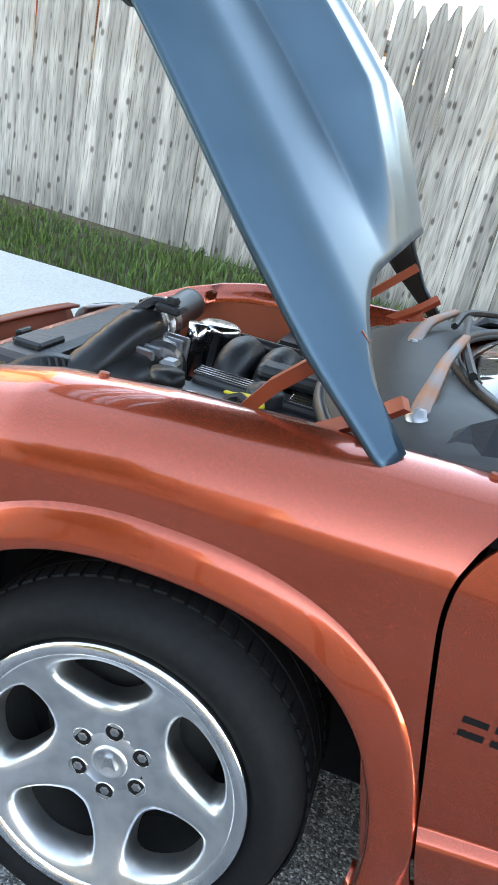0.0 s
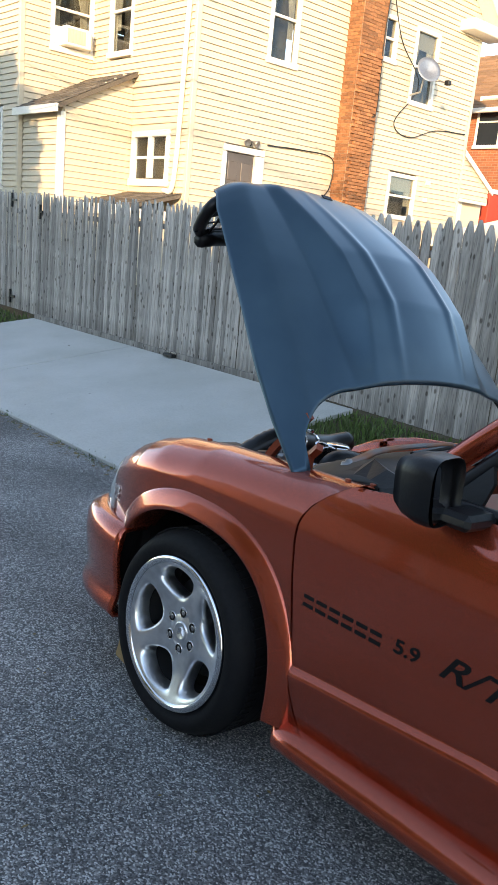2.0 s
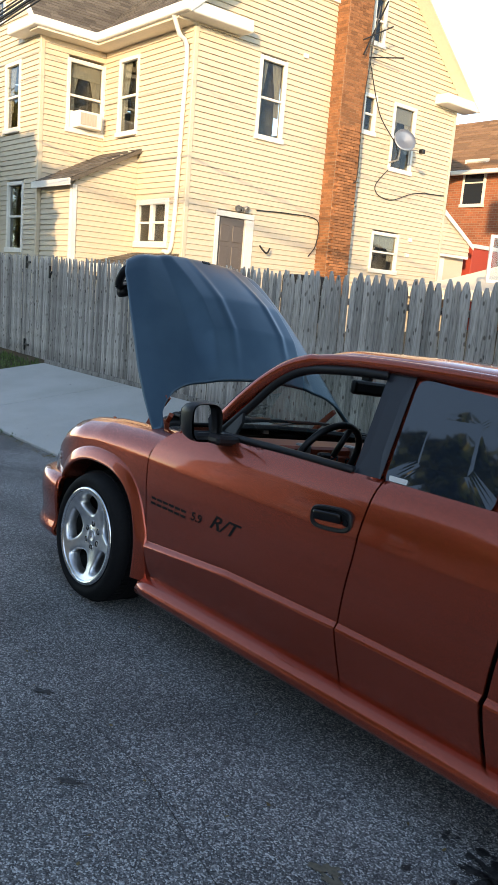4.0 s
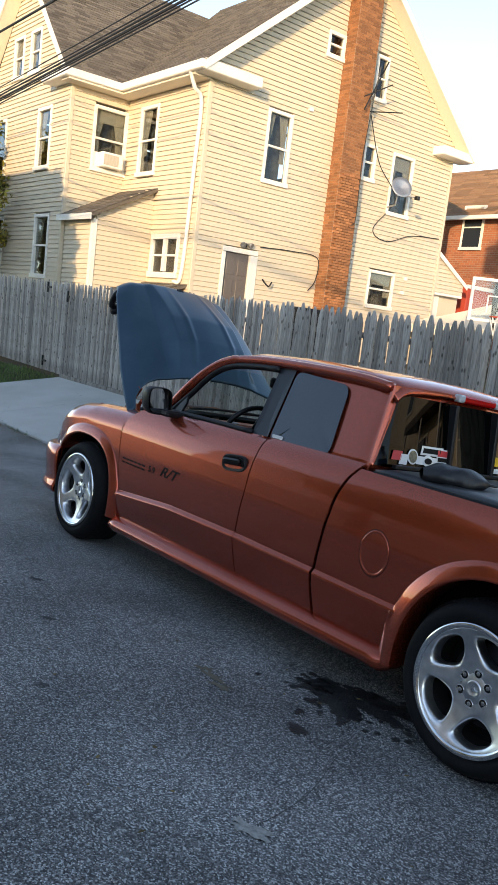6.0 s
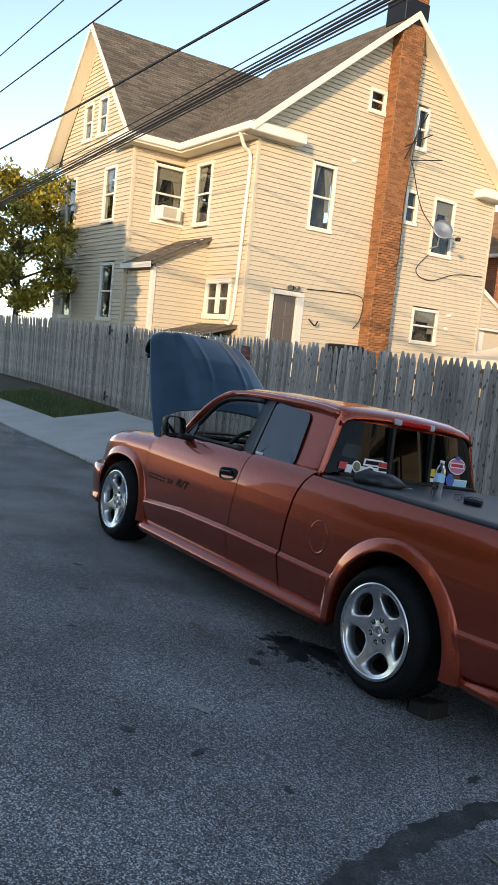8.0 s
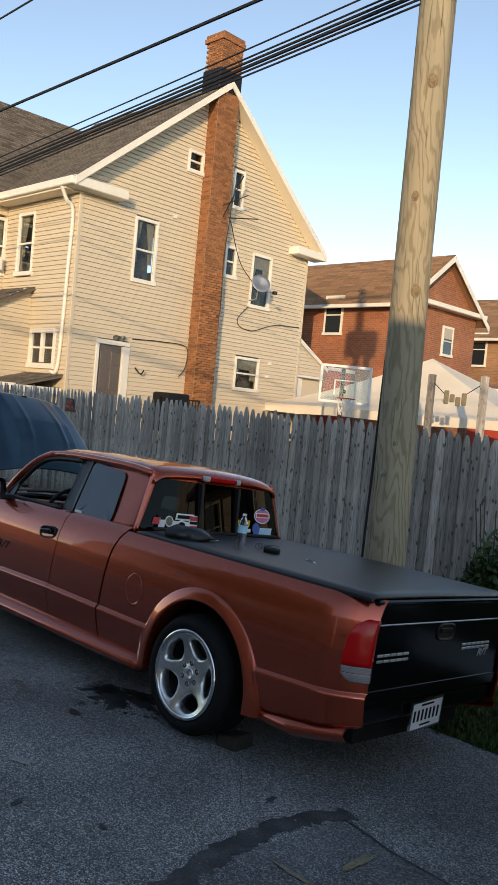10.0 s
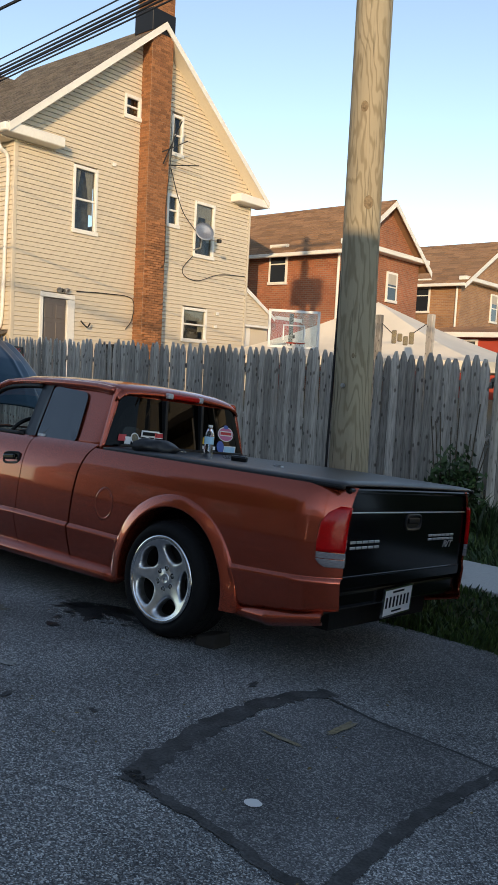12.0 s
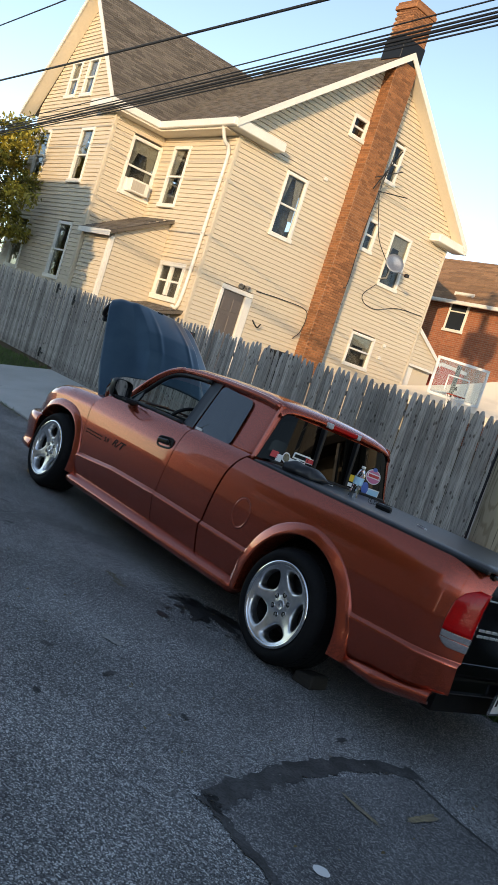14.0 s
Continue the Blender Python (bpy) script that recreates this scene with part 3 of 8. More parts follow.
def window_unit(parent, m, w, h, pattern="double", ac=False, curtain=True, blind=0.0, solid=False):
    """Sash window with casing; local x across, z up, y into the wall."""
    win = part("window", boxes(((-w / 2 + 0.06, 0.02, 0.03), (w / 2 - 0.06, 0.05, 0.06))), TRIM, parent, m=m)
    c = 0.12 if pattern == "pair" else 0.085
    part("window_frame", boxes(((-w / 2, -0.03, 0), (-w / 2 + c, 0.06, h), 0.006), ((w / 2 - c, -0.03, 0), (w / 2, 0.06, h), 0.006),
                               ((-w / 2 + c, -0.03, h - c), (w / 2 - c, 0.06, h), 0.006), ((-w / 2 + c, 0.0, h / 2 - 0.025), (w / 2 - c, 0.05, h / 2 + 0.025), 0.004)), TRIM, win)
    part("window_sill", boxes(((-w / 2 - 0.02, -0.06, -0.04), (w / 2 + 0.02, 0.05, c * 0.8), 0.006)), TRIM, win)
    if solid:
        for z0, z1 in ((h / 2 + 0.025, h - c), (c * 0.8, h / 2 - 0.025)):
            part("pane", boxes(((-w / 2 + c, -0.012, z0), (w / 2 - c, 0.02, z1))), PANE, win, "dark window pane")
        if blind:
            part("blind", boxes(((-w / 2 + c, -0.018, h - c - blind), (w / 2 - c, -0.013, h - c))), CURTAIN, win, "drawn pale blind")
        return win
    bm = boxes(((-w / 2 + c, 0.03, h / 2 + 0.025), (w / 2 - c, 0.036, h - c)))
    part("pane", bm, HOUSE_GLASS, win)
    bm = boxes(((-w / 2 + c, 0.045, c * 0.8), (w / 2 - c, 0.05, h / 2 - 0.025)))
    part("pane", bm, HOUSE_GLASS, win)
    # plate just behind the panes, coloured dark to stand for the unlit room
    part("room_back", boxes(((-w / 2 + c * 0.5, 0.30, 0.02), (w / 2 - c * 0.5, 0.32, h - 0.02))), ROOM_SHADE, win)
    if curtain:
        bm = bmesh.new()
        nn = 24
        for s in (-1, 1):
            rows = [[(s * (w / 2 - c) * (1 - (0.85 if zz > h * 0.8 else 0.45) * k / nn), 0.10 + 0.012 * math.sin(k * 1.7), zz) for k in range(nn)] for zz in (h * 0.30, h * 0.55, h - c)]
            grid(bm, rows)
        part("curtain", bm, CURTAIN, win)
    if blind:
        part("blind", boxes(((-w / 2 + c, 0.08, h - c - blind), (w / 2 - c, 0.09, h - c))), CURTAIN, win)
    if ac:
        bm = bmesh.new()
        box(bm, (-w * 0.3, -0.28, c), (w * 0.3, 0.08, c + 0.36), 0.015)
        a = part("air_conditioner", bm, TRIM, win, "white window air conditioner")
        part("grille", boxes(((-w * 0.26, -0.288, c + 0.05), (w * 0.16, -0.279, c + 0.31), 0.004)), CURTAIN, a, "brownish grille panel")
        part("side_panel", boxes(((-w / 2 + c, 0.0, c * 0.8), (-w * 0.3, 0.03, c + 0.36))), TRIM, a)
        part("side_panel", boxes(((w * 0.3, 0.0, c * 0.8), (w / 2 - c, 0.03, c + 0.36))), TRIM, a)
    if pattern == "pair":
        part("mullion", boxes(((-0.06, -0.032, c), (0.06, 0.05, h - c), 0.004)), TRIM, win)
    return win


HOUSE_GLASS = glass("house_glass", (0.85, 0.87, 0.85), 0.01, 0.9)
# room dimness put into the plate's colour, with random lighter patches
ROOM_SHADE = material("room_shade", (0.09, 0.075, 0.06), 0.9, grain=0.7, scale=5, tone=0.8, tone_scale=3.5, second=(0.22, 0.19, 0.15))
GX = -10.58
house = thing("house", "two-storey house with cream vinyl siding and cross gables", "house")
ZB = 0.6
EAVE, RIDGE = 6.84, 10.85
RIDGE_F = 10.45
PLATE = EAVE + 0.42
Y0, Y1, YM = 7.90, 16.57, 12.24
facing_x = lambda x: (lambda u, z, d: (x + d, u, z))
facing_y = lambda y: (lambda u, z, d: (u, y - d, z))
gable_holes = [(9.63, 10.38, 5.0, 6.62), (11.22, 11.78, 8.3, 8.85), (12.92, 13.36, 5.7, 6.58), (12.98, 13.40, 7.72, 8.8), (14.06, 14.90, 5.0, 6.57),
               (13.72, 14.74, 2.46, 3.4), (8.76, 9.74, 1.1, 3.33)]
half = (Y1 - Y0) / 2
slats(house, facing_x(GX), lambda z: (Y0, Y1) if z < PLATE else (YM - half * (RIDGE - z) / (RIDGE - PLATE), YM + half * (RIDGE - z) / (RIDGE - PLATE)), ZB, RIDGE - 0.1, gable_holes, label="cream clapboard gable wall")
side_holes = [(GX - 2.83, GX - 2.05, 4.95, 6.55), (GX - 1.80, GX - 0.60, 2.5, 3.46)]
slats(house, facing_y(Y0), lambda z: (GX - 3.53, GX), ZB, EAVE + 0.2, side_holes)
XB, YB, XL = GX - 3.53, 6.29, GX - 8.91
slats(house, facing_x(XB), lambda z: (YB, Y0), ZB, EAVE + 0.2, [(6.95, 7.85, 4.98, 6.5)])
front_holes = [(GX - 5.35, GX - 4.55, 4.95, 6.45), (GX - 8.3, GX - 7.5, 4.95, 6.45), (GX - 7.25, GX - 6.6, 7.45, 8.5), (GX - 6.15, GX - 5.5, 7.45, 8.5),
               (GX - 5.1, GX - 4.25, 2.2, 3.75), (GX - 8.2, GX - 7.3, 2.2, 3.75)]
XM = (XB + XL) / 2
hw = (XB - XL) / 2
slats(house, facing_y(YB), lambda z: (XL, XB) if z < PLATE else (XM - hw * (RIDGE_F - z) / (RIDGE_F - PLATE), XM + hw * (RIDGE_F - z) / (RIDGE_F - PLATE)), ZB, RIDGE_F - 0.1, front_holes, label="cream clapboard street-side gable wall")
part("wall", boxes(((XL, YB + 0.2, ZB), (XL + 0.15, Y1, EAVE)), ((XL, Y1 - 0.15, ZB), (GX - 0.15, Y1, EAVE))), SIDING, house)
for a, b in (((GX - 0.05, Y0 - 0.03, ZB), (GX + 0.03, Y0 + 0.07, EAVE)), ((GX - 0.05, Y1 - 0.07, ZB), (GX + 0.03, Y1 + 0.03, EAVE)),
             ((XB - 0.07, YB - 0.03, ZB), (XB + 0.03, YB + 0.07, EAVE))):
    part("corner_board", boxes((a, b, 0.008)), SIDING, house)


def roof_slope(name, a, b, c, d, courses, tabs, mat, parent, thick=0.10, label=""):
    """Shingled slope: a-b along the eave, d-c along the ridge; overlapping tabs on a deck."""
    a, b, c, d = (Vector(p) for p in (a, b, c, d))
    nrm = (b - a).cross(d - a).normalized()
    if nrm.z < 0:
        nrm = -nrm
    bm = bmesh.new()
    vs, fs = [], []
    rnd = random.Random(5)
    for i in range(courses):
        f0, f1 = i / courses, min(1.0, (i + 1.35) / courses)
        off = rnd.random()
        for k in range(tabs + 1):
            g0, g1 = max(0, (k - off) / tabs), min(1, (k + 1 - off) / tabs)
            if g1 <= g0:
                continue
            g1 -= 0.02 / tabs
            P = lambda g, f: a.lerp(b, g).lerp(d.lerp(c, g), f)
            lift = rnd.uniform(0.010, 0.018)
            q = [P(g0, f0) + nrm * lift, P(g1, f0) + nrm * lift, P(g1, f1) + nrm * 0.001, P(g0, f1) + nrm * 0.001, P(g0, f0), P(g1, f0)]
            j = len(vs)
            vs += q
            fs += [(j, j + 1, j + 2, j + 3), (j + 4, j + 5, j + 1, j)]
    me = bpy.data.meshes.new(name)
    deck = len(vs)
    vs += [a, b, c, d] + [p - nrm * thick for p in (a, b, c, d)]
    fs += [tuple(deck + i for i in q) for q in ((0, 1, 2, 3), (7, 6, 5, 4), (0, 4, 5, 1), (1, 5, 6, 2), (2, 6, 7, 3), (3, 7, 4, 0))]
    me.from_pydata([tuple(v) for v in vs], [], fs)
    bm.free()
    me.materials.append(mat)
    ob = new(name, me)
    ob.parent = parent
    return tagged(ob, label) if label else ob


OV, OVE = 0.42, 0.45
RZ, RZF = RIDGE + 0.12, RIDGE_F + 0.12
EZ = EAVE + 0.22
EZF = EAVE + 0.22
# wing: ridge along x; main block: ridge along y
xr = XM
roof_slope("roof", (XB + 0.45, Y0 - OVE, EZ), (GX + OV, Y0 - OVE, EZ), (GX + OV, YM, RZ), (xr, YM, RZ), 44, 22, SHINGLE, house, label="grey-brown asphalt shingle roof")
roof_slope("roof", (GX + OV, Y1 + OVE, EZ), (xr, Y1 + OVE, EZ), (xr, YM, RZ), (GX + OV, YM, RZ), 30, 22, SHINGLE, house)
roof_slope("roof", (XB + OVE, YB - OV, EZF), (XB + OVE, YM + 0.6, EZF), (XM, YM + 0.6, RZF), (XM, YB - OV, RZF), 44, 22, SHINGLE, house)
roof_slope("roof", (XL - OVE, Y1, EZF), (XL - OVE, YB - OV, EZF), (XM, YB - OV, RZF), (XM, Y1, RZF), 20, 16, SHINGLE, house)


def board(bm, a, b, w, t, nrm):
    """Flat board from a to b; w hangs downwards, t along nrm."""
    a, b, nrm = Vector(a), Vector(b), Vector(nrm)
    dn = Vector((0, 0, -w))
    prism(bm, [a, b, b + dn, a + dn], nrm * t)


bm = bmesh.new()
for s in (-1, 1):
    board(bm, (GX + OV, YM, RZ + 0.0), (GX + OV, YM + s * (half + OVE), EZ), 0.2, 0.03, (1, 0, 0))
part("rake_board", bm, TRIM, house, "cream-white rake trim")
bm = bmesh.new()
for s in (-1, 1):
    board(bm, (XM, YB - OV, RZF), (XM + s * (hw + OVE), YB - OV, EZF), 0.2, 0.03, (0, -1, 0))
part("rake_board", bm, TRIM, house)
for s in (-1, 1):
    bm = bmesh.new()
    prism(bm, [(GX + 0.02, YM, RZ - 0.16), (GX + OV, YM, RZ - 0.16), (GX + OV, YM + s * (half + OVE), EZ - 0.16), (GX + 0.02, YM + s * (half + OVE), EZ - 0.16)], (0, 0, -0.02))
    part("soffit", bm, SOFFIT, house)
    bm = bmesh.new()
    prism(bm, [(XM, YB - 0.02, RZF - 0.16), (XM, YB - OV, RZF - 0.16), (XM + s * (hw + OVE), YB - OV, EZF - 0.16), (XM + s * (hw + OVE), YB - 0.02, EZF - 0.16)], (0, 0, -0.02))
    part("soffit", bm, SOFFIT, house)
# eave returns and gutters
part("eave_return", boxes(((GX - 0.1, Y0 - OVE, EAVE + 0.02), (GX + OV, Y0 + 1.15, EAVE + 0.26), 0.02)), TRIM, house, "boxed white eave return")
part("eave_return", boxes(((GX - 0.1, Y1 - 0.95, EAVE + 0.02), (GX + OV, Y1 + OVE, EAVE + 0.26), 0.02)), TRIM, house)
part("eave_return", boxes(((XB - 0.9, YB - OV, EAVE + 0.02), (XB + OVE, YB + 0.1, EAVE + 0.24), 0.02)), TRIM, house)
part("gutter", boxes(((XB + 0.40, Y0 - OVE - 0.10, EAVE + 0.03), (GX + OV, Y0 - OVE + 0.02, EAVE + 0.22), 0.02), ((XB + 0.36, YB - OV, EAVE + 0.03), (XB + 0.48, Y0 - OVE, EAVE + 0.22), 0.02)), TRIM, house)
part("soffit", boxes(((XB + 0.02, Y0 - OVE, EAVE - 0.02), (GX + 0.02, Y0 - 0.02, EAVE + 0.04)), ((XB + 0.02, YB - 0.3, EAVE - 0.02), (XB + 0.42, Y0 - OVE, EAVE + 0.04))), SOFFIT, house)
bm = bmesh.new()
tube(bm, bend([(GX - 0.1, Y0 - OVE - 0.05, EAVE + 0.08), (GX - 0.14, Y0 - 0.3, EAVE - 0.25), (GX - 0.16, Y0 - 0.08, EAVE - 0.5), (GX - 0.2, Y0 - 0.07, 5.0), (GX - 0.3, Y0 - 0.07, 2.6), (GX - 0.55, Y0 - 0.12, 2.35)], 8), 0.048, 8)
part("downpipe", bm, TRIM, house, "white downpipe", smooth=True)

face_px = lambda y, z: pose(GX + 0.012, y, z, 0, 0, 90)
face_py = lambda x, y, z: pose(x, y - 0.012, z)
window_unit(house, face_px(10.0, 4.98), 0.80, 1.68)
window_unit(house, face_px(11.5, 8.28), 0.60, 0.60, curtain=False)
window_unit(house, face_px(13.15, 5.68), 0.50, 0.92, curtain=False)
window_unit(house, face_px(13.2, 7.70), 0.48, 1.12, curtain=False)
window_unit(house, face_px(14.48, 4.98), 0.90, 1.62, blind=0.35)
window_unit(house, face_px(14.23, 2.44), 1.08, 1.0, blind=0.3)
window_unit(house, face_py(GX - 2.44, Y0, 4.93), 0.86, 1.65)
window_unit(house, face_py(GX - 1.2, Y0, 2.48), 1.28, 1.0, "pair", curtain=False)
window_unit(house, pose(XB + 0.012, 7.40, 4.96, 0, 0, 90), 0.98, 1.56, ac=True, blind=0.3)
for x, z, w, h in ((-4.95, 4.93, 0.86, 1.54), (-7.9, 4.93, 0.86, 1.54), (-6.92, 7.43, 0.7, 1.1), (-5.82, 7.43, 0.7, 1.1), (-4.67, 2.18, 0.92, 1.6), (-7.75, 2.18, 0.96, 1.6)):
    window_unit(house, face_py(GX + x, YB, z), w, h)
# back door with lamps
dr = part("door", boxes(((-0.36, 0.03, 0), (0.36, 0.07, 2.06), 0.006)), DOOR_GREY, house, "dark grey panelled back door", m=face_px(9.17, 1.15))
part("door_frame", boxes(((-0.47, -0.03, 0), (-0.37, 0.09, 2.06), 0.006), ((0.37, -0.03, 0), (0.60, 0.09, 2.06), 0.006), ((-0.47, -0.03, 2.07), (0.60, 0.09, 2.19), 0.006)), TRIM, dr)
for px in (-0.17, 0.17):
    for z0, z1 in ((0.2, 0.75), (0.9, 1.45), (1.55, 1.9)):
        part("door_panel", boxes(((px - 0.12, 0.018, z0), (px + 0.12, 0.032, z1), 0.008)), DOOR_GREY, dr)
lamp = part("wall_lamp", boxes(((-0.05, -0.05, -0.05), (0.05, 0.02, 0.05), 0.01)), BLACK_METAL, house, "twin black floodlight above the door", m=face_px(9.34, 3.43))
for s in (-1, 1):
    bm = bmesh.new()
    lathe(bm, [(0.02, 0.1), (0.035, 0.06), (0.07, 0.0), (0.075, -0.03), (0.065, -0.03), (0.0, -0.01)], 14, pose(s * 0.12, -0.10, 0.0, 25, 0, s * 20))
    part("lamp_head", bm, STEEL, lamp, smooth=True)
part("stoop", boxes(((GX, 8.3, 0.6), (GX + 1.3, 9.9, 1.12), 0.02)), CONCRETE, house)
rail = part("handrail", boxes(((GX + 1.25, 9.9, 1.95), (GX + 1.29, 11.3, 1.99)), ((GX + 1.25, 9.9, 1.15), (GX + 1.29, 9.94, 1.97)), ((GX + 1.25, 11.26, 0.6), (GX + 1.29, 11.3, 1.97))), BLACK_METAL, house)
for k in range(11):
    part("baluster", boxes(((GX + 1.262, 10.0 + k * 0.115, 1.2), (GX + 1.278, 10.016 + k * 0.115, 1.96))), BLACK_METAL, rail)
bm = bmesh.new()
box(bm, (GX + 0.9, 9.95, 1.1), (GX + 1.5, 10.75, 2.12), 0.06, seg=2)
tagged(link_mesh("barbecue_grill", bm, BLACK), "black covered barbecue grill on the back stoop", "grill")
# lean-to entry in the inner corner
lean = part("lean_to", boxes(((XB + 0.03, YB + 0.1, ZB), (GX - 1.95, Y0 - 0.02, 3.6))), SIDING, house)
slats(house, facing_y(YB + 0.09), lambda z: (XB + 0.03, GX - 1.92), ZB, 3.72, [], thick=0.05, name="lean_to_wall")
slats(house, facing_x(GX - 1.92), lambda z: (YB + 0.1, Y0) if z < 3.72 else (YB + 0.1 + (z - 3.72) * 1.75, Y0), ZB, 4.5, [], thick=0.05, name="lean_to_wall")
roof_slope("lean_to_roof", (XB, YB - 0.12, 3.70), (GX - 1.75, YB - 0.12, 3.70), (GX - 1.75, Y0, 4.58), (XB, Y0, 4.58), 12, 8, SHINGLE, lean, thick=0.08)
part("lean_to_trim", boxes(((XB, YB - 0.16, 3.56), (GX - 1.73, YB - 0.12, 3.70)), ((GX - 2.02, YB + 0.02, ZB), (GX - 1.88, YB + 0.12, 3.6))), TRIM, lean)
low = part("cellar_hood", boxes(((GX - 1.9, Y0 - 1.2, ZB), (GX - 0.2, Y0 - 0.03, 1.95))), SIDING, house)
part("cellar_hood_trim", boxes(((GX - 1.97, Y0 - 1.335, 1.82), (GX - 0.08, Y0 - 1.30, 2.0)), ((GX - 0.13, Y0 - 1.30, 1.80), (GX - 0.09, Y0 - 0.05, 1.97))), TRIM, low)
roof_slope("cellar_hood_roof", (GX - 1.95, Y0 - 1.3, 1.98), (GX - 0.1, Y0 - 1.3, 1.98), (GX - 0.1, Y0, 2.32), (GX - 1.95, Y0, 2.32), 8, 8, SHINGLE, low, thick=0.07)
# side porch on the far side of the gable wall
pr = part("side_porch", boxes(((GX - 1.6, Y1 + 0.05, ZB), (GX - 0.25, Y1 + 1.5, 3.2))), SIDING, house)
roof_slope("side_porch_roof", (GX - 0.02, Y1 + 1.56, 3.50), (GX - 1.8, Y1 + 1.56, 3.50), (GX - 1.8, Y1, 4.36), (GX - 0.02, Y1, 4.36), 8, 6, SHINGLE, pr, thick=0.05)
slats(house, facing_x(GX - 0.06), lambda z: (Y1 + 0.04, Y1 + (1.42 if z < 3.52 else 1.42 * (4.33 - z) / 0.81)), 3.16, 4.28, [])
bm = bmesh.new()
prism(bm, [(GX + 0.0, Y1, 4.34), (GX + 0.0, Y1 + 1.56, 3.48), (GX + 0.0, Y1 + 1.56, 3.36), (GX + 0.0, Y1, 4.20)], (0.03, 0, 0))
part("rake_board", bm, TRIM, pr)
part("side_porch_door", boxes(((GX - 0.26, Y1 + 0.08, 0.9), (GX - 0.2, Y1 + 0.55, 3.1), 0.01)), TRIM, pr, "white porch door")
part("side_porch_trim", boxes(((GX - 0.1, Y1 + 0.04, 3.08), (GX - 0.04, Y1 + 1.44, 3.16), 0.01)), TRIM, pr)
# chimney of single bricks: the near face as parts, the rest joined
chim = part("chimney", boxes(((GX - 0.3, 11.80, ZB), (GX + 0.38, 12.56, 11.3)), ((GX - 0.3, 11.83, 11.3), (GX + 0.38, 12.53, 12.15))), MORTAR, house, "tall red-brown brick chimney stack")
bm_rest = bmesh.new()
brick_me = bpy.data.meshes.new("brick")
bmt = bmesh.new()
box(bmt, (-0.012, 0.004, 0.004), (0.05, 0.196, 0.064), 0.004)
bmt.to_mesh(brick_me)
bmt.free()
brick_me.materials.append(BRICK_CHIM)
zc, row, made = ZB + 1.2, 0, 0
rnd = random.Random(8)
while zc < 12.1:
    yy = 11.80 - (0.1 if row % 2 else 0.0)
    while yy < 12.56:
        y0_, y1_ = max(yy, 11.80), min(yy + 0.2, 12.56)
        if y1_ - y0_ > 0.03:
            if zc < 5.6 and made < 290 and y1_ - y0_ > 0.19:
                o = new("brick", brick_me)
                o.parent = chim
                o.matrix_basis = pose(GX + 0.38 + rnd.uniform(-0.003, 0.003), y0_, zc)
                made += 1
            else:
                box(bm_rest, (GX + 0.37, y0_ + 0.004, zc + 0.004), (GX + 0.392 + rnd.uniform(-0.003, 0.003), y1_ - 0.004, zc + 0.064))
        yy += 0.2
    xx = GX - 0.3 + (0.1 if row % 2 else 0)
    while xx < GX + 0.37:
        x1_ = min(xx + 0.2, GX + 0.38)
        for ys in (11.80, 12.56):
            box(bm_rest, (xx + 0.004, ys - 0.012, zc + 0.004), (x1_ - 0.004, ys + 0.012, zc + 0.064))
        xx += 0.2
    zc += 0.068
    row += 1
tagged(part("chimney_brickwork", bm_rest, BRICK_CHIM, chim), kind="stuff")
part("chimney_cap", boxes(((GX - 0.36, 11.74, 11.98), (GX + 0.43, 12.62, 12.10), 0.01), ((GX - 0.33, 11.77, 12.10), (GX + 0.41, 12.59, 12.20), 0.01)), BRICK_CHIM, chim)
part("flashing", boxes(((GX - 0.33, 11.76, 10.62), (GX + 0.40, 12.60, 11.22), 0.01)), BLACK, chim, "black tarred flashing round the stack")
# satellite dish, mast aerial and loose cables on the wall
dish = thing("satellite_dish", "grey satellite dish bracketed to the siding", "dish")
bm = bmesh.new()
lathe(bm, [(0.0, 0.05), (0.12, 0.042), (0.22, 0.018), (0.29, -0.02), (0.285, -0.03), (0.2, 0.0), (0.0, 0.04)], 26, pose(GX + 0.55, 13.95, 5.62, 0, 0, 65) @ pose(0, 0, 0, -22, 0, 0))
part("reflector", bm, STEEL, dish, smooth=True)
bm = bmesh.new()
tube(bm, [(GX + 0.0, 14.05, 5.14), (GX + 0.32, 14.05, 5.19), (GX + 0.42, 14.0, 5.49)], 0.022, 8)
tube(bm, [(GX + 0.45, 13.95, 5.44), (GX + 0.95, 14.15, 5.36)], 0.014, 6)
part("bracket", bm, STEEL, dish)
bm = bmesh.new()
box(bm, (GX + 0.9, 14.10, 5.31), (GX + 1.02, 14.22, 5.41), 0.015)
part("receiver", bm, BLACK, dish)
mast = thing("mast_aerial", "grey metal mast bracket with arms on the chimney side", "aerial")
for a_, b_, r_ in (((0.45, 12.55, 7.35), (0.55, 12.6, 8.3), 0.02), ((0.5, 12.2, 7.5), (0.55, 13.1, 8.0), 0.016), ((0.05, 12.85, 7.35), (0.5, 13.65, 7.45), 0.016), ((0.5, 12.25, 7.2), (0.5, 12.9, 8.5), 0.02)):
    bm = bmesh.new()
    tube(bm, [(GX + a_[0], a_[1], a_[2]), (GX + b_[0], b_[1], b_[2])], r_, 7)
    part("arm", bm, BLACK_METAL, mast)
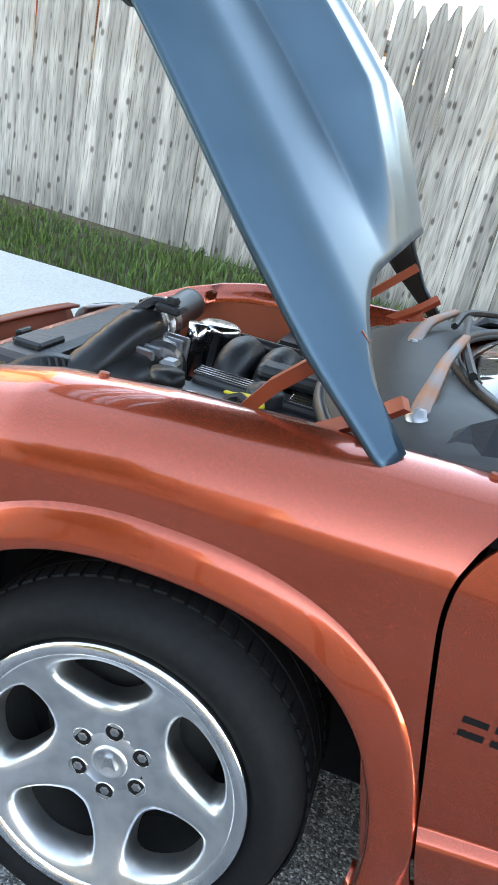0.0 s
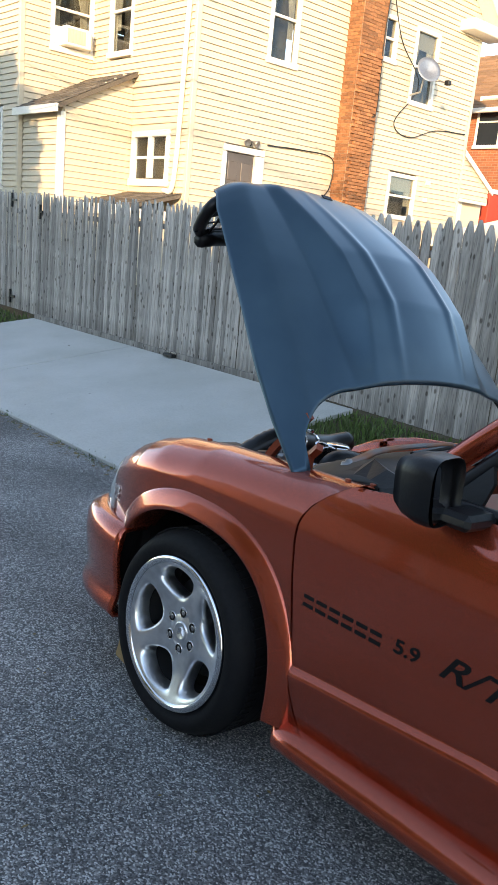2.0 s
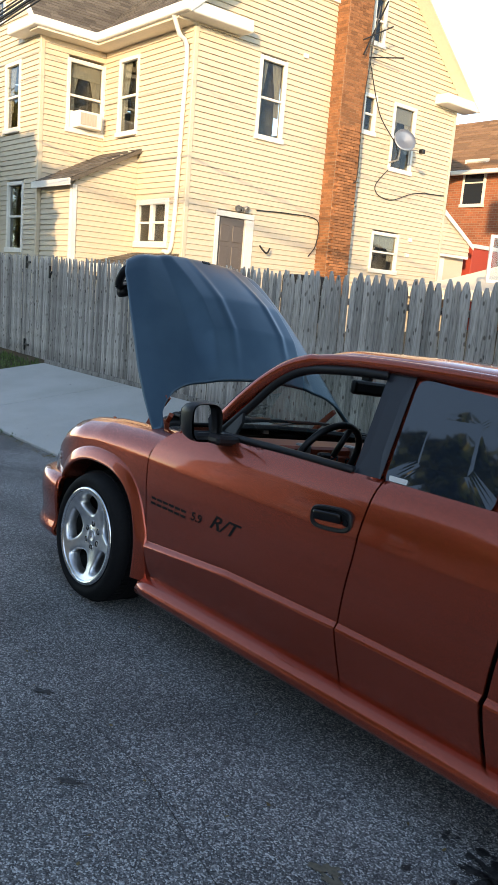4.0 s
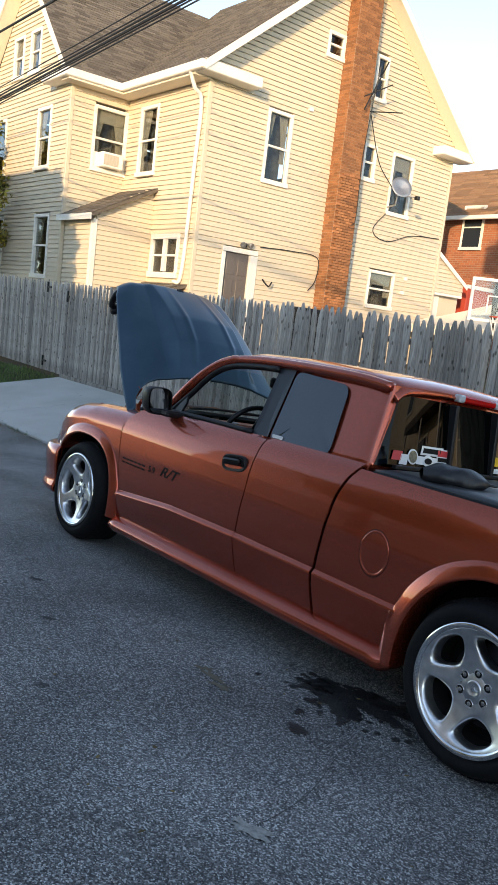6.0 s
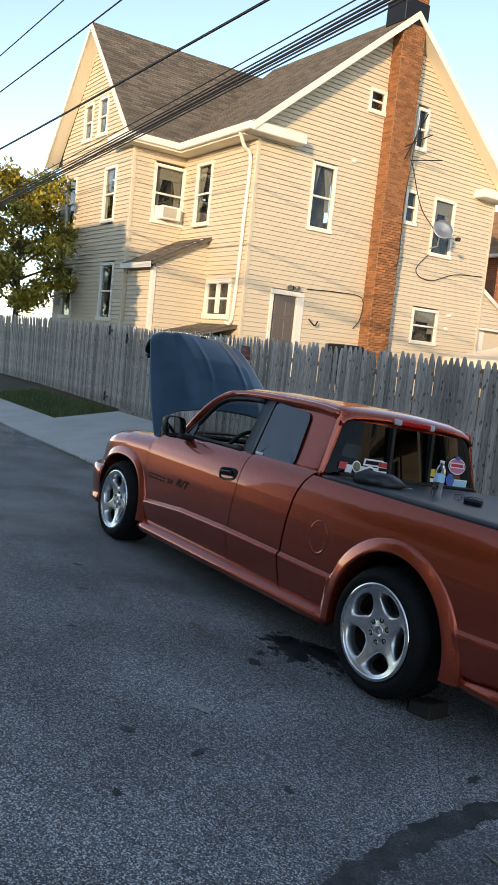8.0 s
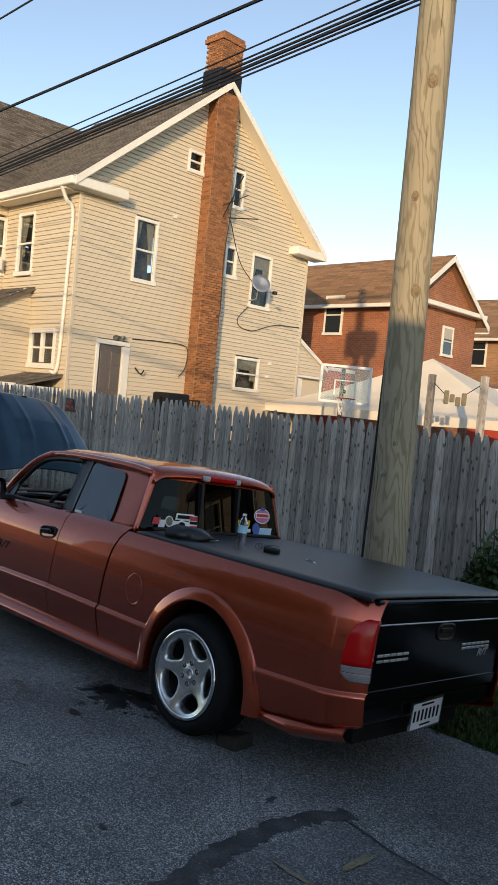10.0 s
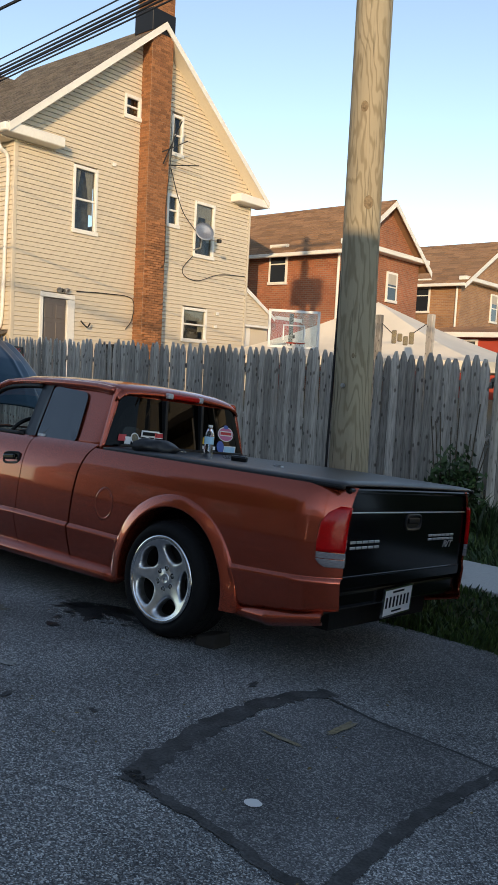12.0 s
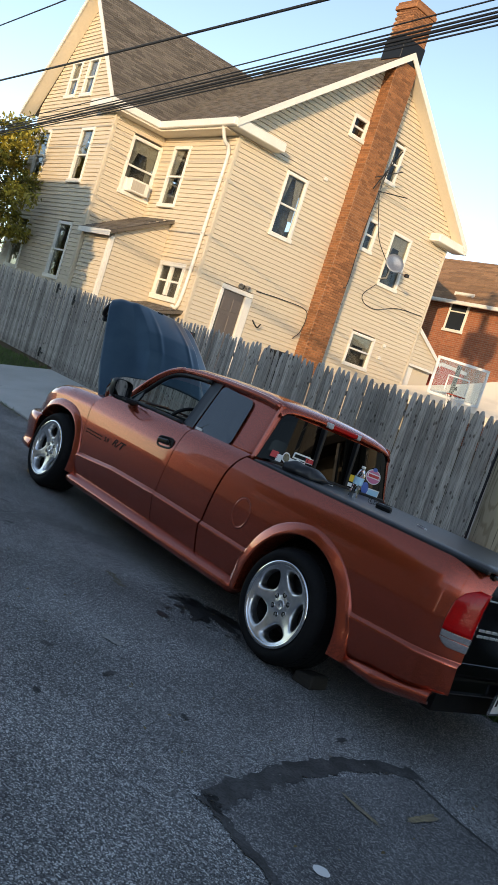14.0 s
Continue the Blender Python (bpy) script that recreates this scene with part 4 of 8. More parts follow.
for pts, lab in (([(GX + 0.40, 12.62, 7.4), (GX + 0.41, 12.5, 6.0), (GX + 0.40, 12.55, 4.6), (GX + 0.42, 12.35, 4.35), (GX + 0.40, 12.3, 4.05), (GX + 0.42, 12.55, 3.95)], "grey conduit looped on the chimney"),
                 ([(GX + 0.06, 12.95, 7.3), (GX + 0.05, 13.5, 6.2), (GX + 0.06, 14.3, 5.4), (GX + 0.05, 13.6, 4.5), (GX + 0.05, 14.2, 4.25), (GX + 0.05, 15.2, 4.55), (GX + 0.05, 16.4, 4.65)], "loose black cable on the siding"),
                 ([(GX + 0.06, 9.8, 3.45), (GX + 0.05, 10.8, 3.5), (GX + 0.05, 11.7, 3.45), (GX + 0.06, 11.72, 2.9), (GX + 0.06, 11.5, 2.6)], "thin cable along the siding")):
    bm = bmesh.new()
    tube(bm, bend(pts, 8), 0.012, 6)
    tagged(link_mesh("wall_cable", bm, CABLE), lab, "cable")
for y, z in ((10.9, 6.92), (15.2, 3.35), (15.15, 2.95)):
    bm = bmesh.new()
    box(bm, (GX, y - 0.07, z - 0.05), (GX + 0.07, y + 0.07, z + 0.05), 0.012)
    tagged(link_mesh("wall_vent", bm, TRIM), "small cream vent cap on the siding", "vent", "wall vents")
bm = bmesh.new()
tube(bm, bend([(GX + 0.05, 9.98, 2.7), (GX + 0.15, 9.98, 2.62), (GX + 0.17, 10.1, 2.55), (GX + 0.15, 10.2, 2.66)]), 0.02, 7)
tagged(link_mesh("hose_hook", bm, BLACK_METAL), "small dark iron hook on the siding", "hook")


# ---- brick houses behind ----
def brick_house(name, x0, x1, y0, y1, zb, ze, zr, mat, label, gx_wins, gy_wins, ridge="x"):
    """Gabled brick house; ridge along x: gable faces +x."""
    h = thing(name, label, "house")
    ym = (y0 + y1) / 2
    bm = bmesh.new()
    prism(bm, [(x1, y0, zb), (x1, y1, zb), (x1, y1, ze), (x1, ym, zr), (x1, y0, ze)], (x0 - x1, 0, 0))
    part("wall", bm, mat, h)
    s = (zr - ze) / (ym - y0)
    o = 0.4
    roof_slope("roof", (x0 - 0.2, y0 - o, ze - o * s + 0.1), (x1 + o, y0 - o, ze - o * s + 0.1), (x1 + o, ym, zr + 0.1), (x0 - 0.2, ym, zr + 0.1), 20, 18, SHINGLE_BROWN, h)
    roof_slope("roof", (x1 + o, y1 + o, ze - o * s + 0.1), (x0 - 0.2, y1 + o, ze - o * s + 0.1), (x0 - 0.2, ym, zr + 0.1), (x1 + o, ym, zr + 0.1), 20, 18, SHINGLE_BROWN, h)
    bm = bmesh.new()
    for q in (-1, 1):
        board(bm, (x1 + o, ym, zr + 0.06), (x1 + o, ym + q * (ym - y0 + o), ze - o * s + 0.06), 0.22, 0.03, (1, 0, 0))
    part("rake_board", bm, TRIM, h)
    part("gutter", boxes(((x0 - 0.2, y0 - o - 0.1, ze - o * s - 0.06), (x1 + o, y0 - o + 0.03, ze - o * s + 0.08), 0.02)), TRIM, h)
    part("band", boxes(((x1 - 0.02, y0 - 0.25, ze + 0.02), (x1 + 0.38, y1 + 0.25, ze + 0.2), 0.02)), TRIM, h, "white pent band across the gable")
    for y, z, w, hh in gx_wins:
        window_unit(h, pose(x1 - 0.0 + 0.03, y, z, 0, 0, 90), w, hh, blind=0.4, solid=True)
    for x, z, w, hh in gy_wins:
        window_unit(h, pose(x, y0 - 0.03, z), w, hh, blind=0.4, solid=True)
    bm = bmesh.new()
    tube(bm, [(x1 - 0.15, y0 - 0.08, ze - 0.2), (x1 - 0.15, y0 - 0.08, zb)], 0.05, 8)
    part("downpipe", bm, TRIM, h)
    return h


brick_house("brick_house", -21.0, -10.0, 21.2, 26.7, 0.8, 6.35, 8.35, BRICK_RED, "red brick house with brown shingle gable roof", [(24.6, 4.65, 0.8, 1.15)], [(-13.0, 5.05, 0.9, 1.5), (-16.0, 5.05, 0.9, 1.5)])
brick_house("brick_house", -21.0, -10.5, 31.7, 40.0, 0.8, 6.35, 8.7, BRICK_TAN, "tan brick house with brown shingle gable roof", [(35.4, 4.7, 0.8, 1.4)], [(-12.6, 4.9, 1.1, 1.6)])
brick_house("brick_house", -21.0, -11.0, 46.0, 55.0, 0.8, 6.6, 8.6, BRICK_TAN, "distant tan brick house with shingle roof", [(48, 4.2, 0.9, 1.4)], [])
garage = thing("garage", "low red-sided garage with white trim", "garage")
bm = bmesh.new()
box(bm, (-8.4, 24.0, 0.8), (-4.9, 27.6, 3.4))
part("wall", bm, RED_SIDING, garage)
roof_slope("roof", (-8.7, 23.6, 3.40), (-4.5, 23.6, 3.40), (-4.5, 28, 3.95), (-8.7, 28, 3.95), 8, 8, SHINGLE_BROWN, garage)
part("fascia", boxes(((-8.7, 23.5, 3.24), (-4.5, 23.6, 3.42), 0.01), ((-4.55, 23.6, 3.24), (-4.45, 28, 3.42), 0.01)), TRIM, garage)
window_unit(garage, pose(-6.3, 23.97, 2.2), 0.8, 1.0, solid=True)
shed = thing("shed", "small red-painted garden shed", "shed")
bm = bmesh.new()
box(bm, (-13.2, 19.0, 0.8), (-11.2, 20.4, 3.6), 0.01)
part("wall", bm, RED_SIDING, shed)
part("trim", boxes(((-11.22, 18.95, 3.5), (-11.14, 20.45, 3.62), 0.01)), TRIM, shed)
# canopy tent
tent = thing("canopy_tent", "cream canvas party tent with sagging peaked top", "tent")
bm = bmesh.new()
cx, cy, r0 = -6.2, 17.6, 2.4
rows = []
for k in range(9):
    f = k / 8
    hz = 2.12 + 1.75 * f ** 1.3
    rr = r0 * (1 - f)
    ring = []
    for q in range(4):
        a = Vector((cx + rr * 1.9 * (1, -1, -1, 1)[q], cy + rr * (-1, -1, 1, 1)[q], hz))
        b = Vector((cx + rr * 1.9 * (-1, -1, 1, 1)[q], cy + rr * (-1, 1, 1, -1)[q], hz))
        for j in range(6):
            p = a.lerp(b, j / 6)
            p.z -= 0.10 * (1 - f) * math.sin(math.pi * j / 6) * f
            ring.append(p)
    rows.append(ring)
grid(bm, rows, close_v=True)
thicken(part("roof_canvas", bm, CANVAS, tent), 0.01)
bm = bmesh.new()
grid(bm, [[(p[0], p[1], 2.15) for p in rows[0]], [(p[0], p[1], 1.9 + 0.03 * math.sin(i * 2.1)) for i, p in enumerate(rows[0])]], close_v=True)
thicken(part("valance", bm, CANVAS, tent), 0.008)
for a, b in ((-1, -1), (1, -1), (1, 1), (-1, 1)):
    bm = bmesh.new()
    tube(bm, [(cx + a * r0 * 1.86, cy + b * r0 * 0.98, 0.9), (cx + a * r0 * 1.86, cy + b * r0 * 0.98, 2.15)], 0.025, 8)
    part("leg", bm, STEEL, tent)
for x, y in ((-3.3, 13.0), (-1.97, 13.0)):
    bm = bmesh.new()
    box(bm, (x - 0.07, y - 0.07, 0.8), (x + 0.07, y + 0.07, 3.08), 0.01)
    tagged(link_mesh("wooden_post", bm, FENCEWOOD), "grey weathered timber post in the yard", "post", "yard posts")
sign = thing("hanging_sign", "small yellow-brown carved sign on chains between posts", "sign")
bm = bmesh.new()
for k in range(4):
    box(bm, (-2.95 + k * 0.15, 12.98, 2.42 + 0.05 * math.sin(k * 2)), (-2.82 + k * 0.15, 13.02, 2.66 + 0.07 * math.cos(k * 1.7)), 0.02)
part("letters", bm, PAINT_YELLOW_OLD, sign)
bm = bmesh.new()
tube(bm, [(-3.25, 13, 2.9), (-2.9, 13, 2.62)], 0.01, 5)
tube(bm, [(-2.02, 13, 2.9), (-2.4, 13, 2.66)], 0.01, 5)
part("chain", bm, CABLE, sign)
# basketball hoop
hoop = thing("basketball_hoop", "portable basketball hoop with clear backboard and orange rim", "basketball hoop")
hm = pose(-5.8, 13.0, -0.25, 0, 0, 48)
hoop.matrix_basis = hm
part("pole", boxes(((-0.05, 0.35, 0.8), (0.05, 0.45, 3.4), 0.01), ((-0.04, 0.0, 2.75), (0.04, 0.4, 2.85), 0.01)), BLACK_METAL, hoop)
part("backboard", boxes(((-0.62, -0.02, 2.55), (0.62, 0.0, 3.42))), glass("backboard_clear", (0.9, 0.92, 0.95), 0.05, 0.9), hoop)
part("backboard_frame", boxes(((-0.65, -0.04, 2.5), (0.65, 0.03, 2.56)), ((-0.65, -0.04, 3.4), (0.65, 0.03, 3.46)), ((-0.66, -0.04, 2.5), (-0.6, 0.03, 3.46)), ((0.6, -0.04, 2.5), (0.66, 0.03, 3.46)),
                              ((-0.28, -0.03, 2.7), (-0.25, 0.0, 3.08)), ((0.25, -0.03, 2.7), (0.28, 0.0, 3.08)), ((-0.28, -0.03, 3.06), (0.28, 0.0, 3.09))), SIGN_WHITE, hoop)
bm = bmesh.new()
tube(bm, [(0.23 * math.cos(a), -0.3 + 0.23 * math.sin(a), 2.62) for a in np.linspace(0, 6.283, 25)], 0.012, 6)
part("rim", bm, RED_SIDING, hoop, "orange-red rim")
bm = bmesh.new()
for k in range(12):
    for s in (-1, 1):
        a, b, c = k * 0.5236, k * 0.5236 + s * 0.26, k * 0.5236
        tube(bm, [(0.23 * math.cos(a), -0.3 + 0.23 * math.sin(a), 2.61), (0.18 * math.cos(b), -0.3 + 0.18 * math.sin(b), 2.42), (0.14 * math.cos(c), -0.3 + 0.14 * math.sin(c), 2.2)], 0.006, 4, False)
part("net", bm, SIGN_WHITE, hoop)

# ---- utility pole with transformers across the street, behind the camera ----
far_pole = thing("utility_pole", "tall wooden utility pole with transformers across the road", "utility pole", pose(10.63, -8.5, 0))
bm = bmesh.new()
tube(bm, [(0, 0, z) for z in (-0.2, 3.0, 7.0, 10.0, 13.2)], [0.19, 0.18, 0.165, 0.15, 0.13], 16)
part("shaft", bm, POLEWOOD, far_pole, smooth=True)
part("crossarm", boxes(((-1.2, 0.10, 12.55), (1.2, 0.22, 12.68), 0.01)), POLEWOOD, far_pole)
for x in (-0.46, 0.0, 0.46):
    bm = bmesh.new()
    lathe(bm, [(0.0, -0.5), (0.20, -0.5), (0.23, -0.45), (0.23, 0.40), (0.19, 0.48), (0.0, 0.50)], 20, pose(x, 0.42 - abs(x) * 0.5, 10.85, -90, 0, 0))
    part("transformer", bm, STEEL, far_pole, "grey transformer can", smooth=True)

# ---- houses across the street, behind the camera ----
for k, (x0, x1, h) in enumerate(((-15, -1.7, 8.64), (-1.5, 3.4, 5.45), (4, 14, 5.5), (15, 26, 5.6))):
    row = thing("row_house", "brick row house across the street", "house", group="houses across the street")
    bm = bmesh.new()
    box(bm, (x0, -22, 0), (x1, -12.0, h))
    part("wall", bm, STREET_BRICK, row)
    part("cornice", boxes(((x0 - 0.1, -12.1, h - 0.35), (x1 + 0.1, -11.7, h + 0.05), 0.03)), TRIM, row)
    for fl in (1.3, 3.4) if h < 6 else (1.3, 3.7, 6.1):
        n = max(1, round((x1 - x0) / 3.6))
        for q in range(n):
            xx = x0 + (q + 0.5) * (x1 - x0) / n
            window_unit(row, pose(xx, -11.97, fl, 0, 0, 180), 1.0, 1.4, solid=True)

# ---- house beyond the side fence, which closes the street to the east ----
corner = thing("corner_house", "cream-sided house with dark windows beyond the side fence", "house")
part("wall", boxes(((8.5, 13.0, 0.6), (21.0, 21.0, 6.4))), SIDING, corner)
roof_slope("roof", (8.0, 12.4, 6.3), (21.5, 12.4, 6.3), (21.5, 17.0, 9.4), (8.0, 17.0, 9.4), 20, 20, SHINGLE, corner)
part("porch_roof", boxes(((9.2, 11.2, 3.35), (16.2, 13.0, 3.6), 0.02)), SHINGLE, corner)
for x in (9.4, 11.6, 13.8, 16.0):
    part("porch_post", boxes(((x - 0.07, 11.3, 0.7), (x + 0.07, 11.44, 3.35), 0.01)), TRIM, corner)
for x, z, w, h in ((10.2, 4.3, 1.0, 1.6), (12.6, 4.3, 1.0, 1.6), (15.2, 4.3, 1.0, 1.6), (18.2, 4.3, 1.0, 1.6), (10.6, 1.5, 1.3, 1.5), (14.8, 1.5, 1.3, 1.5), (18.2, 1.5, 1.2, 1.5)):
    window_unit(corner, pose(x, 12.94, z), w, h, solid=True)
part("door", boxes(((12.2, 12.93, 0.8), (13.1, 12.99, 2.85), 0.01)), DOOR_GREY, corner)

# ---- pickup truck ----
PAINT = material("copper_paint", (0.45, 0.067, 0.028), 0.22, metal=0.80, tone=0.15, tone_scale=2.0, coat=1.0, flake=0.07, second=(0.38, 0.059, 0.022))
PAINT_FLAT = material("copper_paint_inside", (0.30, 0.055, 0.022), 0.42, metal=0.3, grain=0.3, scale=14, tone=0.4, second=(0.22, 0.05, 0.02))
PRIMER = material("blue_grey_primer", (0.036, 0.076, 0.108), 0.30, metal=0.65, grain=0.06, scale=9, tone=0.7, tone_scale=3.0, second=(0.062, 0.112, 0.145))
UNDER = material("underside_and_shade", (0.012, 0.011, 0.011), 0.8, spec=0.15, grain=0.4, scale=20)
RUBBER = material("tyre_rubber", (0.008, 0.008, 0.009), 0.75, spec=0.14, grain=0.35, scale=60, bump=0.15, tone=0.4, second=(0.02, 0.02, 0.02))
CHROME = material("polished_alloy", (0.86, 0.86, 0.87), 0.14, metal=1.0, grain=0.12, scale=24, tone=0.4, tone_scale=14, second=(0.5, 0.5, 0.5))
ALLOY = material("alloy_face", (0.84, 0.84, 0.85), 0.30, metal=1.0, grain=0.25, scale=30, tone=0.5, tone_scale=16, second=(0.66, 0.66, 0.67))
GLOSSBLACK = material("gloss_black", (0.004, 0.004, 0.0045), 0.14, coat=0.0, spec=0.3)
PILLARBLACK = material("pillar_vinyl", (0.014, 0.017, 0.024), 0.36, grain=0.1, scale=60)
PRIVACY = material("privacy_glass", (0.012, 0.019, 0.028), 0.03, spec=0.9, coat=0.4)
CABGLASS = glass("cab_glass", (0.80, 0.88, 0.86), 0.01, 0.85)
TINTED = glass("tinted_glass", (0.010, 0.011, 0.011), 0.01, 1.0, 0.012)
REDLENS = material("red_lens", (0.50, 0.003, 0.004), 0.20, spec=0.3, coat=0.1, grain=0.25, scale=90, bump=0.1)
CLEARLENS = material("clear_lens", (0.50, 0.51, 0.51), 0.08, coat=1.0, grain=0.4, scale=50, stretch=(1, 1, 6))
SMOKELENS = material("smoked_lens", (0.26, 0.24, 0.25), 0.12, coat=0.6, grain=0.5, scale=60, stretch=(1, 1, 6))
VINYL = material("tonneau_vinyl", (0.030, 0.031, 0.034), 0.40, grain=0.25, scale=120, bump=0.2, tone=0.4, second=(0.035, 0.036, 0.038))
HOSE = material("hose_rubber", (0.016, 0.016, 0.017), 0.38, grain=0.2, scale=30)
ENGINE_BLACK = material("engine_plastic", (0.02, 0.022, 0.026), 0.45, grain=0.3, scale=50, bump=0.2)
CAST = material("cast_alloy", (0.36, 0.36, 0.37), 0.35, metal=0.9, grain=0.4, scale=40, bump=0.2)
YELLOW = material("yellow_cap", (0.72, 0.58, 0.02), 0.4)
BOTTLE_WHITE = material("reservoir_plastic", (0.42, 0.42, 0.34), 0.5, tone=0.4, tone_scale=9)
REDPLASTIC = material("red_plastic", (0.55, 0.02, 0.05), 0.4)
RUST = material("rusty_arm", (0.17, 0.17, 0.17), 0.6, tone=1.0, tone_scale=9, second=(0.33, 0.12, 0.05))
# plastic of the cowl; also the shade colour of wheel barrel and brake disc
PLASTIC_AND_SHADE = material("weathered_plastic_and_shade", (0.028, 0.028, 0.027), 0.6, grain=0.5, scale=25, tone=0.5)
DECAL = material("decal_black", (0.008, 0.007, 0.007), 0.6, spec=0.15)
BADGE = material("badge_silver", (0.6, 0.6, 0.6), 0.3, metal=0.7)
STICKER_WHITE = material("sticker_white", (0.78, 0.77, 0.75), 0.4)
STICKER_RED = material("sticker_red", (0.60, 0.03, 0.04), 0.4)
STICKER_YELLOW = material("sticker_yellow", (0.75, 0.48, 0.03), 0.4)
STICKER_BLUE = material("sticker_blue", (0.05, 0.13, 0.42), 0.4)
STICKER_SKY = material("sticker_pale_blue", (0.35, 0.62, 0.78), 0.4)
STICKER_PINK = material("sticker_pink", (0.62, 0.16, 0.30), 0.4)

TM = pose(0, -0.0331, 0.0016, -5.5, 0, 0)
truck = thing("pickup_truck", "lowered copper-orange metallic extended-cab pickup with its bonnet open", "pickup truck", TM)
YC = 0.84
mir = lambda p: (p[0], 2 * YC - p[1], p[2])


def sided(name, rows_fn, mat, label="", thick=0.012, parent=None):
    """The same pressed panel on both flanks."""
    out = []
    for s in (0, 1):
        bm = bmesh.new()
        rows = rows_fn()
        grid(bm, [[mir(p) if s else p for p in r] for r in rows], flip=bool(s))
        bmesh.ops.remove_doubles(bm, verts=bm.verts, dist=1e-5)
        bmesh.ops.dissolve_degenerate(bm, edges=bm.edges, dist=1e-5)
        for e in bm.edges:
            e.smooth = not e.is_boundary
        ob = part(name, bm, mat, parent or truck, label, smooth=True)
        if thick:
            thicken(ob, thick, 0.0)
        out.append(ob)
    return out


ZS = [0.20, 0.27, 0.34, 0.42, 0.50, 0.545, 0.560, 0.580, 0.66, 0.76, 0.86, 0.93, 0.99, 1.03, 1.06]
SY = [0.052, 0.034, 0.017, 0.002, -0.009, -0.016, -0.018, 0.001, -0.004, -0.007, -0.002, 0.012, 0.034, 0.060, 0.095]


def crease_shift(x, z):
    """How far the pressing at nominal height z is moved up or down along the flank."""
    return float(np.interp(x, [0.4, 0.55, 1.1, 1.75, 2.9, 3.86, 4.45], [-0.125, -0.112, -0.068, -0.056, -0.060, -0.046, -0.012])) * float(np.interp(z, [0.22, 0.5, 0.62, 0.86], [0.0, 1, 1, 0]))


def side_y(x, z):
    zz = z
    for _ in range(4):
        zz = z - crease_shift(x, zz)
    return flank_y(x, zz)


def flank_y(x, zz):
    y = float(np.interp(zz, ZS, SY))
    if x < -0.22:
        y += 0.62 * (-0.22 - x) ** 2
    if x > 4.22:
        y += 0.13 * ((x - 4.22) / 0.23) ** 2.4
    return y


WHEELS = (0.0, 3.327)
HUBZ = 0.345


def arch_z(x, cx, a, b, low):
    """Lower edge of a flank with a wheel arch round cx."""
    d = abs(x - cx)
    p = 2.0 if cx > 1 else 2.5 if x > cx else 2.2
    return HUBZ + b * max(0.0, 1 - (d / a) ** p) ** (1 / p) if d < a else low


ROWZ = sorted(set([round(v, 4) for v in np.arange(0.22, 1.08, 0.02)] + [0.545, 0.552, 0.56, 0.566, 0.575, 0.585]))


def panel(xl, xr, zb, zt, nu=60, inset=0.0):
    rows = []
    for i in range(nu + 1):
        u = i / nu
        col = []
        for z in ROWZ:
            x = xl(z) + (xr(z) - xl(z)) * u
            zs_ = z + crease_shift(x, z)
            zz = min(max(zs_, zb(x)), zt(x))
            x = xl(zz) + (xr(zz) - xl(zz)) * u
            zz = min(max(zz, zb(x)), zt(x))
            col.append((x, (flank_y(x, z) if zz == zs_ else side_y(x, zz)) + inset, zz))
        rows.append(col)
    return rows


_sf = bend([(0.575, 0, 0.22), (0.515, 0, 0.40), (0.480, 0, 0.56), (0.442, 0, 0.74), (0.428, 0, 0.83), (0.436, 0, 0.89), (0.475, 0, 0.945), (0.55, 0, 1.0), (0.66, 0, 1.06)], 8)
seam_f = lambda z: float(np.interp(z, [p.z for p in _sf], [p.x for p in _sf]))
seam_d = lambda z: float(np.interp(z, [0.25, 0.34, 0.45, 0.525, 0.66, 0.76, 0.88, 0.95, 1.06, 1.1], [1.795, 1.788, 1.764, 1.748, 1.757, 1.770, 1.776, 1.778, 1.776, 1.774]))
seam_b = lambda z: float(np.interp(z, [0.25, 0.34, 0.44, 0.515, 0.62, 0.76, 0.9, 0.98, 1.054, 1.1], [2.40, 2.392, 2.372, 2.362, 2.37, 2.387, 2.412, 2.438, 2.478, 2.50]))
belt = lambda x: float(np.interp(x, [0.5, 0.75, 1.8, 2.5], [1.0, 1.03, 1.055, 1.06]))
G = 0.0042
sided("front_door", lambda: panel(lambda z: seam_f(z) + G, lambda z: seam_d(z) - G, lambda x: 0.275, belt), PAINT, "copper metallic front door")
sided("rear_quarter", lambda: panel(lambda z: seam_d(z) + G, lambda z: seam_b(z) - G, lambda x: 0.275, belt), PAINT, "copper rear cab panel")
bed_top = lambda x: 1.035
bed_low = lambda x: arch_z(x, WHEELS[1] + 0.03, 0.47, 0.46, float(np.interp(x, [3.7, 4.45], [0.30, 0.40])))
sided("bed_side", lambda: panel(lambda z: seam_b(z) + 0.014, lambda z: 4.455, bed_low, bed_top, 130), PAINT, "copper cargo bed flank")

# front fenders: flank, shoulder and top in one pressing
topz = lambda x: float(np.interp(x, [-0.70, -0.6, -0.5, -0.4, -0.28, -0.06, 0.2, 0.46, 0.6], [0.745, 0.815, 0.868, 0.905, 0.936, 0.962, 0.975, 0.986, 1.0]))


